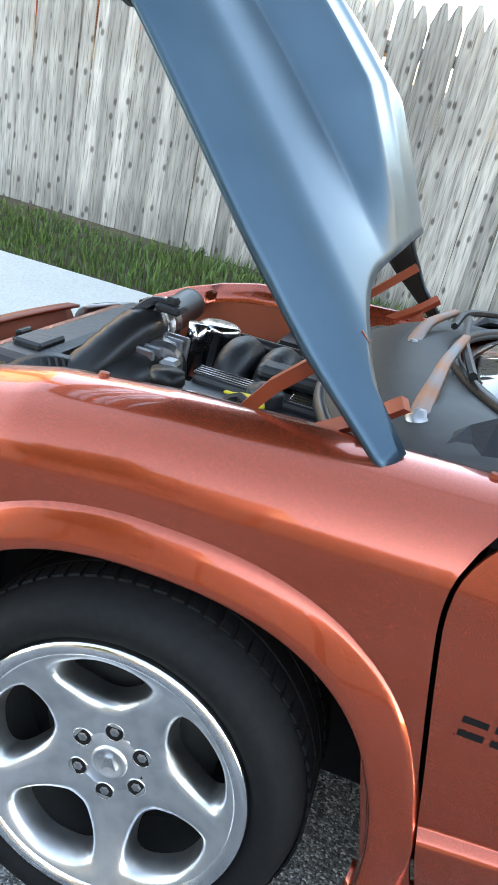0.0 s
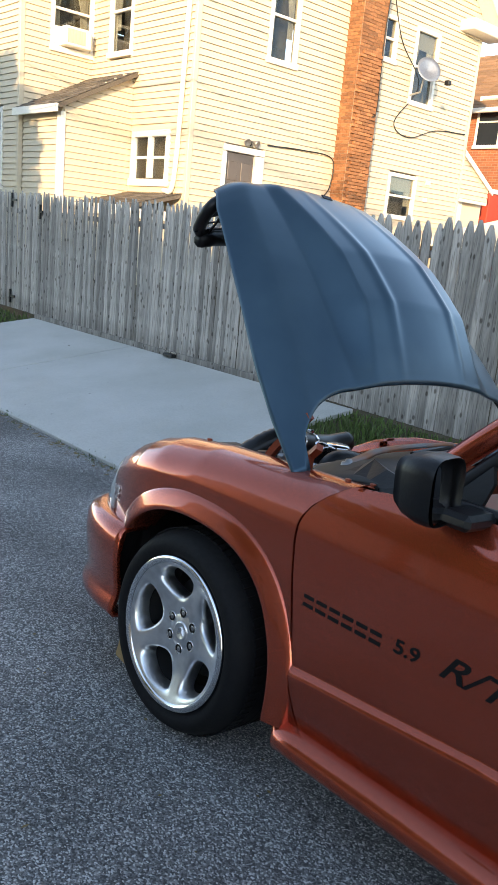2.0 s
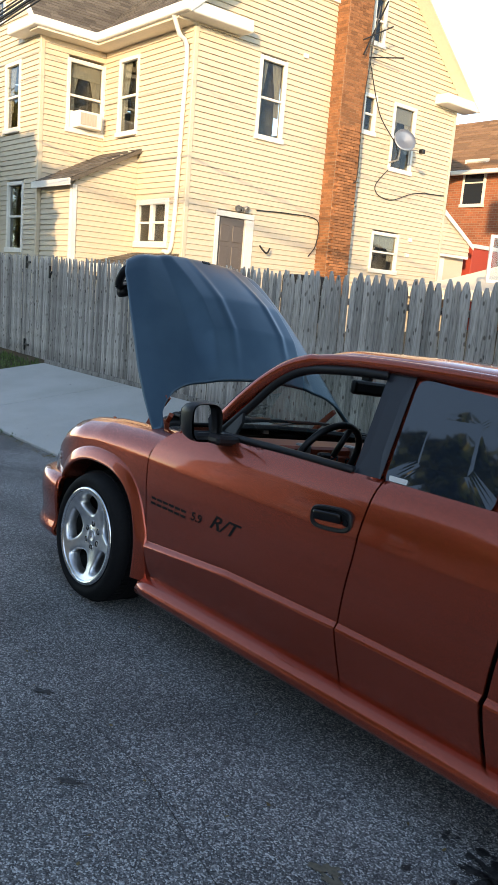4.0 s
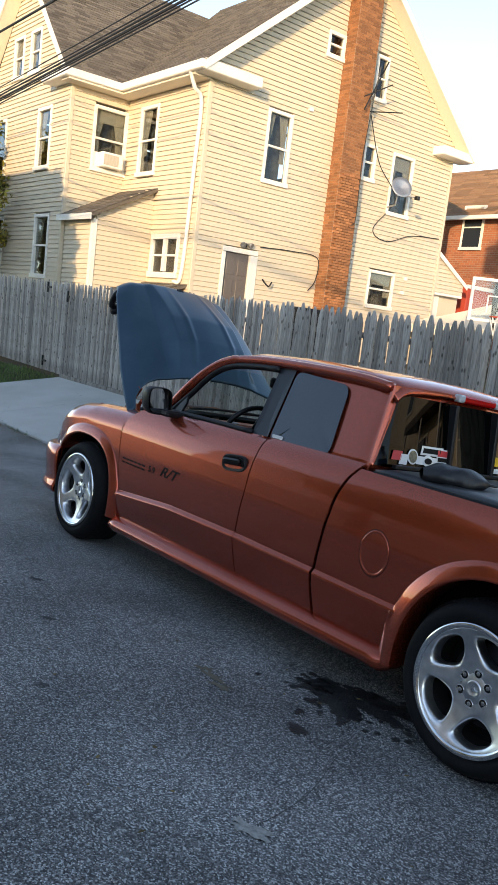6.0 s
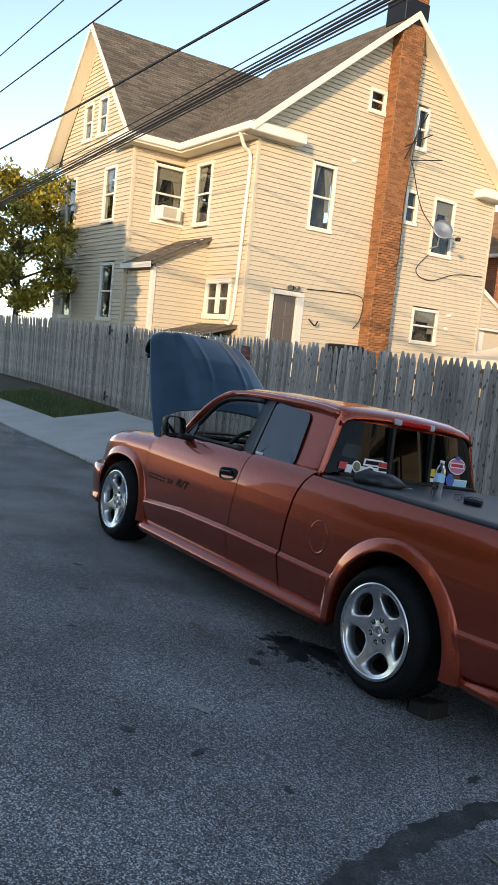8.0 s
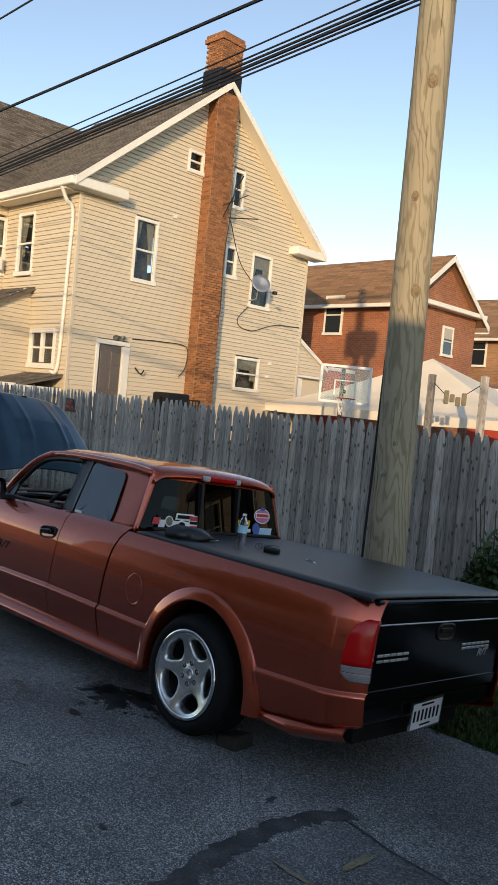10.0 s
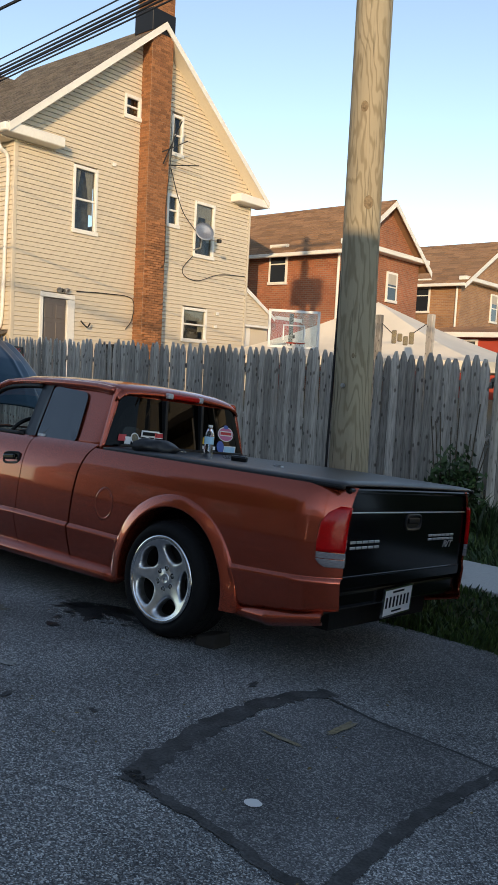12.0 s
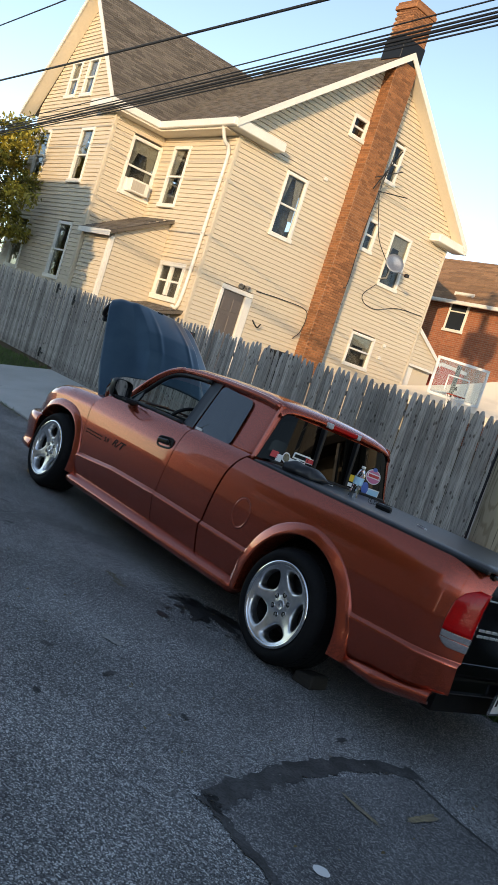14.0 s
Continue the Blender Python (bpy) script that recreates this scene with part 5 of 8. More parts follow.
def fender_rows():
    rows = []
    N = 90
    for i in range(N + 1):
        u = i / N
        X = lambda z: -0.605 + (seam_f(z) - G + 0.605) * u
        x = X(0.8)
        t = topz(x)
        z1 = t - 0.10
        col = []
        for z in np.linspace(0.26, z1, 30):
            zz = z
            for _ in range(3):
                zz = max(z, min(arch_z(X(zz), 0.0, 0.46, 0.425, 0.275 if X(zz) > 0 else 0.575), z1))
            px = X(zz)
            col.append((px, side_y(px, zz), zz))
        y1 = col[-1][1]
        for f, dz in ((0.10, -0.066), (0.26, -0.036), (0.46, -0.015), (0.7, -0.004), (0.9, 0.0), (1.0, -0.002)):
            px = X(t + dz)
            col.append((px, y1 + (0.175 + 0.03 * (x < -0.4) - y1) * f, topz(px) + dz))
        px, yi, zi = col[-1]
        col += [(px, yi + 0.004, zi - 0.012), (px, yi + 0.05, zi - 0.014), (px, yi + 0.052, zi - 0.05)]
        rows.append(col)
    return rows


fenders = sided("front_fender", fender_rows, PAINT, "copper front wing")


def flare_rows(cx, rear):
    """Wheel-arch lip: a rounded band from the sill up and over the wheel."""
    a0, b0, da, db = (0.425, 0.428, 0.085, 0.072) if rear else (0.432, 0.398, 0.066, 0.068)
    rows, pts = [], []
    for z in np.linspace(-0.075, 0, 4):
        pts.append((0.0, z))
    for a in np.linspace(0, 180, 73):
        pts.append((a, 0.0))
    if rear:
        for z in np.linspace(0, -0.075, 4):
            pts.append((180.0, z))
    for a, dz in pts:
        ar = radians(a)
        if not rear and a > 146:
            continue
        col = []
        for f, out in ((1.03, 0.006), (1.0, -0.002), (0.96, -0.007), (0.86, -0.011), (0.6, -0.018), (0.3, -0.025), (0.10, -0.029), (0.03, -0.029), (0.0, -0.024), (0.0, 0.0), (0.015, 0.05), (0.02, 0.10)):
            q = 1.0 if rear else 0.8 if a < 90 else 0.9
            foot = 0.014 * max(0.0, 1 - math.sin(ar) * 2.5) if a < 90 else 0.0
            x = cx + foot + (a0 + da * f) * math.copysign(abs(math.cos(ar)) ** q, math.cos(ar))
            z = HUBZ + (b0 + db * f) * abs(math.sin(ar)) ** q + dz
            base_y = side_y(x, min(z, 0.82)) if f > 0.9 else side_y(x, 0.64)
            col.append((x, base_y + out, z))
        rows.append(col)
    return rows


sided("front_flare", lambda: flare_rows(0.0, False), PAINT, "copper front arch flare", 0.006)
sided("rear_flare", lambda: flare_rows(WHEELS[1] + 0.03, True), PAINT, "copper rear arch flare", 0.006)


def skirt_rows(x0, x1, z0=0.195, z1=0.300, ends=0.06, rise=0.012):
    rows = []
    for x in np.linspace(x0, x1, 40):
        e = min(1.0, (x - x0) / ends + 0.25, (x1 - x) / ends + 0.25)
        col = []
        for y, z in ((0.06, z1 + 0.004), (0.030, z1 - 0.002), (-0.004, z1 - 0.014), (-0.024, z1 - 0.032), (-0.033, z1 - 0.052), (-0.029, z1 - 0.068), (-0.010, z1 - 0.084), (0.05, z0)):
            col.append((x, 0.06 + (y - 0.06) * e, z1 + (z - z1) * (0.35 + 0.65 * e) + rise * (x - x0)))
        rows.append(col)
    return rows


sided("side_skirt", lambda: skirt_rows(0.440, 2.93, z0=0.19, z1=0.285, ends=0.02), PAINT, "copper moulded sill skirt")
sided("rear_skirt", lambda: skirt_rows(3.80, 4.42, 0.20, 0.31, 0.55, 0.125), PAINT, "copper skirt behind the rear wheel")

# dark underbody and wheel wells
part("chassis", boxes(((-0.45, 0.30, 0.24), (4.30, 1.38, 0.62)), ((0.56, 0.10, 0.24), (2.75, 1.58, 0.40)), ((2.50, 0.12, 0.62), (2.86, 1.56, 1.0)), ((3.80, 0.14, 0.36), (4.36, 1.54, 1.0)),
                      ((2.86, 0.30, 0.62), (3.80, 1.38, 1.0)), ((0.47, 0.10, 0.3), (0.6, 1.58, 0.9))), UNDER, truck, "dark underbody")
for s in (0, 1):
    for cx in WHEELS:
        bm = bmesh.new()
        rows = []
        for a in np.linspace(-10, 190, 30):
            rows.append([(cx + 0.49 * math.cos(radians(a)), y, HUBZ + 0.46 * math.sin(radians(a))) for y in (0.02, 0.30)])
        grid(bm, [[mir(p) if s else p for p in r] for r in rows])
        thicken(part("wheel_well", bm, UNDER, truck, smooth=True), 0.01)


for s in (0, 1):
    ob = part("splash_shield", boxes(((-0.62, 0.10, 0.26), (-0.40, 0.36, 0.72), 0.02)), UNDER, truck)
    if s:
        ob.matrix_basis = Matrix.Translation((0, 2 * YC - 0.46, 0))


# wheels
def rim_face(bm):
    """Five-spoke disc: each sector is a ring round a rounded window, dished towards the hub."""
    def dish(r):
        return float(np.interp(r, [0.0, 0.055, 0.095, 0.145, 0.20, 0.236], [0.000, 0.0, -0.003, -0.012, -0.030, -0.044]))
    hc, sec = 0.166, math.pi / 5
    N = 40
    for k in range(5):
        base = k * 2 * sec + math.pi / 2 + sec
        loops = [[], [], [], [], []]
        for i in range(N):
            ph = 2 * math.pi * i / N
            # window outline: broad outside, narrow towards the hub
            cr, st = math.cos(ph), math.sin(ph)
            rad = 0.050 + 0.020 * abs(st) ** 1.5 + 0.020 * cr * abs(st)
            px, py = hc + 0.053 * cr, rad * st * 1.18
            # sector edge in the same direction
            d = 0.5
            lo, hi = 0.0, 0.4
            for _ in range(40):
                mid = (lo + hi) / 2
                qx, qy = hc + mid * cr, mid * st
                r, a = math.hypot(qx, qy), abs(math.atan2(qy, qx))
                if r < 0.236 and a < sec and r > 0.052 and qx > 0:
                    lo = mid
                else:
                    hi = mid
            ex, ey = hc + lo * cr, lo * st
            for j, f in enumerate((0.0, 0.12, 0.3, 0.65, 1.0)):
                x, y = px + (ex - px) * f, py + (ey - py) * f
                r = math.hypot(x, y)
                a = math.atan2(y, x) + base
                drop = (0.012, 0.003, 0.0, 0.0, 0.0)[j]
                loops[j].append((r * math.cos(a), dish(r) + drop, r * math.sin(a)))
        wall = [[], []]
        for i in range(N):
            x, y, z = loops[0][i]
            c = Vector((hc * math.cos(base), 0, hc * math.sin(base)))
            v = Vector((x, 0, z)) - c
            for j, (q, dd) in enumerate(((0.955, 0.022), (0.93, 0.045))):
                p = c + v * q
                wall[j].append((p.x, y + dd, p.z))
        grid(bm, [wall[1], wall[0]] + loops, close_v=True)
    bmesh.ops.remove_doubles(bm, verts=bm.verts, dist=0.0008)


def make_wheel():
    w = part("wheel", boxes(((-0.02, 0.10, -0.02), (0.02, 0.12, 0.02))), UNDER, truck, "polished five-spoke alloy wheel with low black tyre")
    bm = bmesh.new()
    prof = [(0.255, -0.030), (0.262, -0.040), (0.278, -0.050), (0.296, -0.051), (0.312, -0.042), (0.324, -0.026), (0.332, -0.008), (0.339, 0.018), (0.343, 0.045), (0.344, 0.12), (0.3435, 0.165),
            (0.340, 0.20), (0.328, 0.228), (0.30, 0.245), (0.27, 0.24), (0.255, 0.225)]
    vs = lathe(bm, prof, 72)
    part("tyre", bm, RUBBER, w, smooth=True)
    bm = bmesh.new()
    for k in range(72):
        a = k * 2 * math.pi / 72
        m = Matrix.Rotation(-a, 4, "Y")
        for y0, y1, sk in ((0.014, 0.060, 0.1), (0.16, 0.21, -0.1)):
            box(bm, (0.3405, y0, -0.0105), (0.3455, y1, 0.0105), 0, m @ Matrix.Rotation(sk, 4, "X"))
    for y0, y1 in ((0.066, 0.100), (0.112, 0.146)):
        lathe(bm, [(0.343, y0), (0.3457, y0 + 0.002), (0.3457, y1 - 0.002), (0.343, y1)], 72)
    tagged(part("tread", bm, RUBBER, w), kind="stuff")
    bm = bmesh.new()
    lathe(bm, [(0.232, -0.043), (0.237, -0.049), (0.245, -0.051), (0.254, -0.050), (0.259, -0.042), (0.258, -0.030), (0.249, -0.018), (0.240, -0.010)], 72)
    part("rim_lip", bm, CHROME, w, "mirror-polished rim lip", smooth=True)
    # barrel coloured near-black: shade inside the wheel windows, not the alloy's own tone
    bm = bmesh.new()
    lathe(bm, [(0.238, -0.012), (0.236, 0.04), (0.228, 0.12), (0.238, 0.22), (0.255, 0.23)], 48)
    part("barrel", bm, PLASTIC_AND_SHADE, w, smooth=True)
    bm = bmesh.new()
    rim_face(bm)
    part("spokes", bm, ALLOY, w, "machined alloy spokes", smooth=True)
    bm = bmesh.new()
    lathe(bm, [(0.0, -0.001), (0.056, -0.001), (0.060, 0.0015)], 36)
    part("hub_plate", bm, ALLOY, w, smooth=True)
    bm = bmesh.new()
    lathe(bm, [(0.0, -0.0045), (0.024, -0.0045), (0.0265, -0.0065), (0.031, -0.0055), (0.0335, -0.001)], 36)
    part("centre_cap", bm, ALLOY, w, smooth=True)
    bm = bmesh.new()
    prism(bm, [(-0.013, -0.0045, 0.012), (-0.004, -0.0045, 0.006), (0.004, -0.0045, 0.006), (0.013, -0.0045, 0.012), (0.006, -0.0045, -0.012), (-0.006, -0.0045, -0.012)], (0, -0.0025, 0))
    part("emblem", bm, CHROME, w)
    for k in range(6):
        a = radians(60 * k + 20)
        m = Matrix.Translation((0.0635 * math.cos(a), 0.0, 0.0635 * math.sin(a)))
        # flat black disc on the face, painted as the shade of a lug hole
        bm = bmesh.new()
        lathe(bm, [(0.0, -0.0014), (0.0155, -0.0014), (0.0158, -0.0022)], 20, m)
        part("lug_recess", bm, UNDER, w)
        bm = bmesh.new()
        lathe(bm, [(0.0155, -0.0014), (0.0162, -0.0026), (0.0178, -0.0022), (0.0190, 0.001)], 20, m)
        part("recess_rim", bm, CHROME, w, smooth=True)
        bm = bmesh.new()
        lathe(bm, [(0.0, -0.0030), (0.0055, -0.0030), (0.0092, -0.0016)], 6, m)
        part("lug_nut", bm, CAST, w)
    # brake disc also darkened in colour for the shade behind the spokes
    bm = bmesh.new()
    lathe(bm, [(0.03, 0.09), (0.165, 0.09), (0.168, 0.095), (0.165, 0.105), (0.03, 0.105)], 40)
    part("brake_disc", bm, PLASTIC_AND_SHADE, w, smooth=True)
    # added black disc closing the wheel, stands for the shade behind it
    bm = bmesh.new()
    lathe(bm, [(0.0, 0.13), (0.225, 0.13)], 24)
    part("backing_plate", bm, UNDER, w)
    return w


wheel = make_wheel()
wheel.matrix_basis = pose(0, 0.0, HUBZ, 0, 168, 0)
for cx, y, rz, turn in ((0.0, 2 * YC, 180, 40), (3.327, 0.0, 0, 56), (3.327, 2 * YC, 180, 5)):
    copy_thing(wheel, pose(cx, y, HUBZ, 0, 0, rz) @ pose(0, 0, 0, 0, turn, 0))

# front bumper and lamps
plan = [(-0.365, -0.012), (-0.48, -0.004), (-0.61, 0.028), (-0.73, 0.095), (-0.80, 0.21), (-0.845, 0.38), (-0.87, 0.60), (-0.88, 0.84)]
plan = [(p.x, p.y) for p in bend([(a, b, 0) for a, b in plan], 5)]
plan = plan + [(x, 2 * YC - y) for x, y in plan[::-1][1:]]


def around(prof, name, mat, label, lo=0, hi=None, thick=0.02, parent=None):
    """Section (outward, z) carried round the nose."""
    rows = []
    pts = plan[lo:hi]
    for i, (x, y) in enumerate(pts):
        a, b = pts[max(i - 1, 0)], pts[min(i + 1, len(pts) - 1)]
        d = Vector((b[0] - a[0], b[1] - a[1])).normalized()
        nx, ny = -d.y, d.x
        if Vector((nx, ny)).dot(Vector((x - 0.3, y - YC))) < 0:
            nx, ny = -nx, -ny
        rows.append([(x + nx * o, y + ny * o, z) for o, z in prof])
    bm = bmesh.new()
    grid(bm, rows)
    ob = part(name, bm, mat, parent or truck, label, smooth=True)
    thicken(ob, thick, 0.0)
    return ob


around([(-0.09, 0.582), (-0.02, 0.58), (0.010, 0.568), (0.022, 0.54), (0.024, 0.50), (0.020, 0.46), (0.010, 0.40), (0.000, 0.36), (-0.002, 0.335), (0.003, 0.305), (0.012, 0.282), (0.014, 0.262), (0.004, 0.248), (-0.05, 0.245)], "front_bumper", PAINT, "copper moulded front bumper cover")
nb = len(plan)
for s in (0, 1):
    idx = (9, 26) if s == 0 else (nb - 26, nb - 9)
    hl = around([(-0.11, 0.765), (-0.085, 0.76), (-0.066, 0.73), (-0.050, 0.66), (-0.042, 0.60), (-0.05, 0.575)], "headlamp", CLEARLENS, "clear headlamp lens", idx[0], idx[1], 0.01)
around([(-0.07, 0.756), (-0.03, 0.752), (-0.035, 0.735), (-0.06, 0.70), (-0.10, 0.56)], "nose_panel", PAINT_FLAT, "", 25, nb - 25, 0.01)
# radiator support across the nose
bm = boxes(((-0.70, 0.28, 0.745), (-0.56, 1.40, 0.775), 0.012), ((-0.67, 0.30, 0.5), (-0.62, 1.38, 0.745)))
part("radiator_support", bm, PAINT, truck, "copper radiator support panel")
for k, (x, y) in enumerate(((-0.62, 0.28), (-0.60, 0.36), (-0.64, 0.70), (-0.60, 1.05), (-0.58, 1.30), (-0.60, 1.38))):
    bm = boxes(((x - 0.018, y - 0.025, 0.773), (x + 0.018, y + 0.025, 0.80), 0.006), ((x - 0.008, y - 0.03, 0.798), (x + 0.008, y + 0.03, 0.818), 0.004))
    part("clip", bm, BLACK, truck, "black grille clip")
v8 = part("engine_badge", boxes(((-0.003, 0.0, 0.0), (0.075, 0.004, 0.004))), BADGE, truck, "silver engine badge", m=pose(-0.580, side_y(-0.580, 0.64) - 0.009, 0.632, 0, -4, -21))
lettering("badge_text", "V8", 0.062, BADGE, v8, pose(0, -0.004, 0, 90, 0, 0), 0.003, 0.15)

# door graphics: the model name as plain shapes, the capacity as figures
FY = lambda x, z: side_y(x, z) - 0.0075
gr = part("door_graphic", boxes(((0, 0, 0), (0.002, 0.001, 0.002))), DECAL, truck, "black door lettering stripe", m=pose(0.50, FY(0.6, 0.66), 0.648, 0, 0, 0))
for k in range(6):
    x = 0.004 + k * 0.048
    part("bar", boxes(((x, 0, 0.026), (x + 0.038, 0.001, 0.037))), DECAL, gr)
    part("bar", boxes(((x, 0, 0.002), (x + 0.038, 0.001, 0.013))), DECAL, gr)
lettering("capacity_text", "5.9", 0.052, DECAL, gr, pose(0.322, 0.0, 0.0, 90, 0, 0), 0.0006, 0.05, sx=1.25, bold=0.001)
lettering("trim_text", "R/T", 0.085, DECAL, gr, pose(0.455, 0.0, -0.004, 90, 0, 0), 0.0006, 0.42, "black slanted trim mark", 1.42, 0.0012)
# door handles, fuel flap, mirrors
for s in (0, 1):
    mm = (lambda m: m) if s == 0 else (lambda m: Matrix.Translation((0, 2 * YC, 0)) @ Matrix.Diagonal((1, -1, 1, 1)) @ m)
    hm = mm(pose(1.635, side_y(1.63, 0.875) - 0.002, 0.882, 0, -6, 0))
    bm = bmesh.new()
    oval = [(math.copysign(abs(math.cos(a)) ** 0.55, math.cos(a)), math.copysign(abs(math.sin(a)) ** 0.62, math.sin(a))) for a in np.linspace(0, 2 * math.pi, 40, endpoint=False)]
    vs = grid(bm, [[(q * cx_, y_, q2 * cz_) for cx_, cz_ in oval] for q, q2, y_ in ((0.103, 0.046, 0.01), (0.103, 0.046, -0.008), (0.098, 0.042, -0.013), (0.086, 0.032, -0.011), (0.080, 0.027, -0.002))], close_v=True)
    bm.faces.new(vs[-1])
    h = part("door_handle", bm, BLACK, truck, "black pull handle in an oval recess", m=hm)
    bm = bmesh.new()
    box(bm, (-0.082, -0.026, -0.012), (0.058, -0.004, 0.026), 0.011, seg=3)
    part("grip", bm, GLOSSBLACK, h)
    bm = bmesh.new()
    lathe(bm, [(0.0, -0.018), (0.010, -0.018), (0.012, -0.01)], 14, pose(0.08, 0, -0.005))
    part("key_lock", bm, GLOSSBLACK, h)
    mr = part("wing_mirror", boxes(((0.88, -0.045, 1.02), (0.97, 0.09, 1.06), 0.012)), BLACK, truck, "black wing mirror", m=mm(Matrix.Identity(4)))
    bm = bmesh.new()
    prof = []
    for f, sc in ((0.0, 0.72), (0.25, 0.9), (0.6, 1.0), (0.9, 1.0), (1.0, 0.97)):
        ring = []
        for k in range(28):
            a = 2 * math.pi * k / 28
            c, s_ = math.cos(a), math.sin(a)
            e = lambda v: math.copysign(abs(v) ** 0.55, v)
            ring.append((0.80 + 0.115 * f - 0.02 * sc * e(c), -0.070 + 0.100 * sc * e(c) - 0.01 * e(s_), 1.105 + 0.084 * sc * e(s_)))
        prof.append(ring)
    vs = grid(bm, prof, close_v=True)
    bm.faces.new(vs[0])
    part("mirror_shell", bm, BLACK, mr, smooth=True)
    bm = bmesh.new()
    bm.faces.new([bm.verts.new((p[0] - 0.012 - 0.06 * (p[2] - 1.105) - 0.16 * (p[1] + 0.07), -0.070 + (p[1] + 0.070) * 0.93, 1.105 + (p[2] - 1.105) * 0.93)) for p in prof[-1]])
    part("mirror_glass", bm, material("mirror_silver", (0.8, 0.8, 0.82), 0.02, metal=1.0) if s == 0 else CHROME, mr)
    # triangular sail at the base of the pillar
    bm = bmesh.new()
    prism(bm, [(0.80, 0.085, 1.03), (0.915, 0.08, 1.04), (0.925, 0.11, 1.12), (0.905, 0.125, 1.16)], (0, 0.015, 0))
    part("mirror_sail", bm, BLACK, mr)
bm = bmesh.new()
fx, fz = 2.715, 0.702
rows = []
for r, dep in ((0.092, -0.006), (0.0895, -0.0085), (0.084, -0.0085), (0.080, -0.006)):
    rows.append([(fx + r * math.cos(a) * 0.92, side_y(fx + r * math.cos(a) * 0.92, fz + r * 1.12 * math.sin(a)) + dep, fz + r * 1.12 * math.sin(a)) for a in np.linspace(0, 2 * math.pi, 48, endpoint=False)])
grid(bm, rows, close_v=True)
part("fuel_flap", bm, PAINT, truck, "oval copper fuel flap", smooth=True)
bm = bmesh.new()
tube(bm, [(fx + 0.094 * math.cos(a) * 0.92, side_y(fx, fz + 0.105 * math.sin(a)) - 0.005, fz + 0.094 * 1.12 * math.sin(a)) for a in np.linspace(0, 2 * math.pi, 41)], 0.0022, 5, False)
part("flap_gap", bm, UNDER, truck)

# cab: roof, pillars, glass
gy = lambda z: 0.088 + 0.148 * ((z - 1.05) / 0.40) ** 0.9 if z > 1.05 else 0.088
rail_z = lambda x: float(np.interp(x, [1.0, 1.15, 1.35, 1.7, 2.2, 2.46], [1.37, 1.425, 1.452, 1.462, 1.456, 1.43]))
bm = bmesh.new()
rows = []
for x in np.linspace(1.16, 2.47, 28):
    z = rail_z(x)
    drop = 0.05 * max(0, (x - 2.36) / 0.11) ** 2 + 0.02 * max(0, (1.30 - x) / 0.14) ** 2
    half_ = [(0.228, z - 0.012), (0.236, z + 0.006), (0.262, z + 0.026), (0.31, z + 0.040), (0.42, z + 0.051), (0.60, z + 0.060), (0.84, z + 0.064)]
    sec_ = [(x, y, zz - drop) for y, zz in half_]
    rows.append(sec_ + [mir(p) for p in sec_[::-1][1:]])
grid(bm, rows)
thicken(part("roof", bm, PAINT, truck, "copper cab roof", smooth=True), 0.02, 0.0)
pil = bend([(0.66, 0.135, 1.005), (0.84, 0.155, 1.20), (1.0, 0.19, 1.345), (1.16, 0.224, 1.425), (1.40, 0.232, 1.455), (1.8, 0.234, 1.462), (2.2, 0.232, 1.455), (2.42, 0.228, 1.435)], 8)
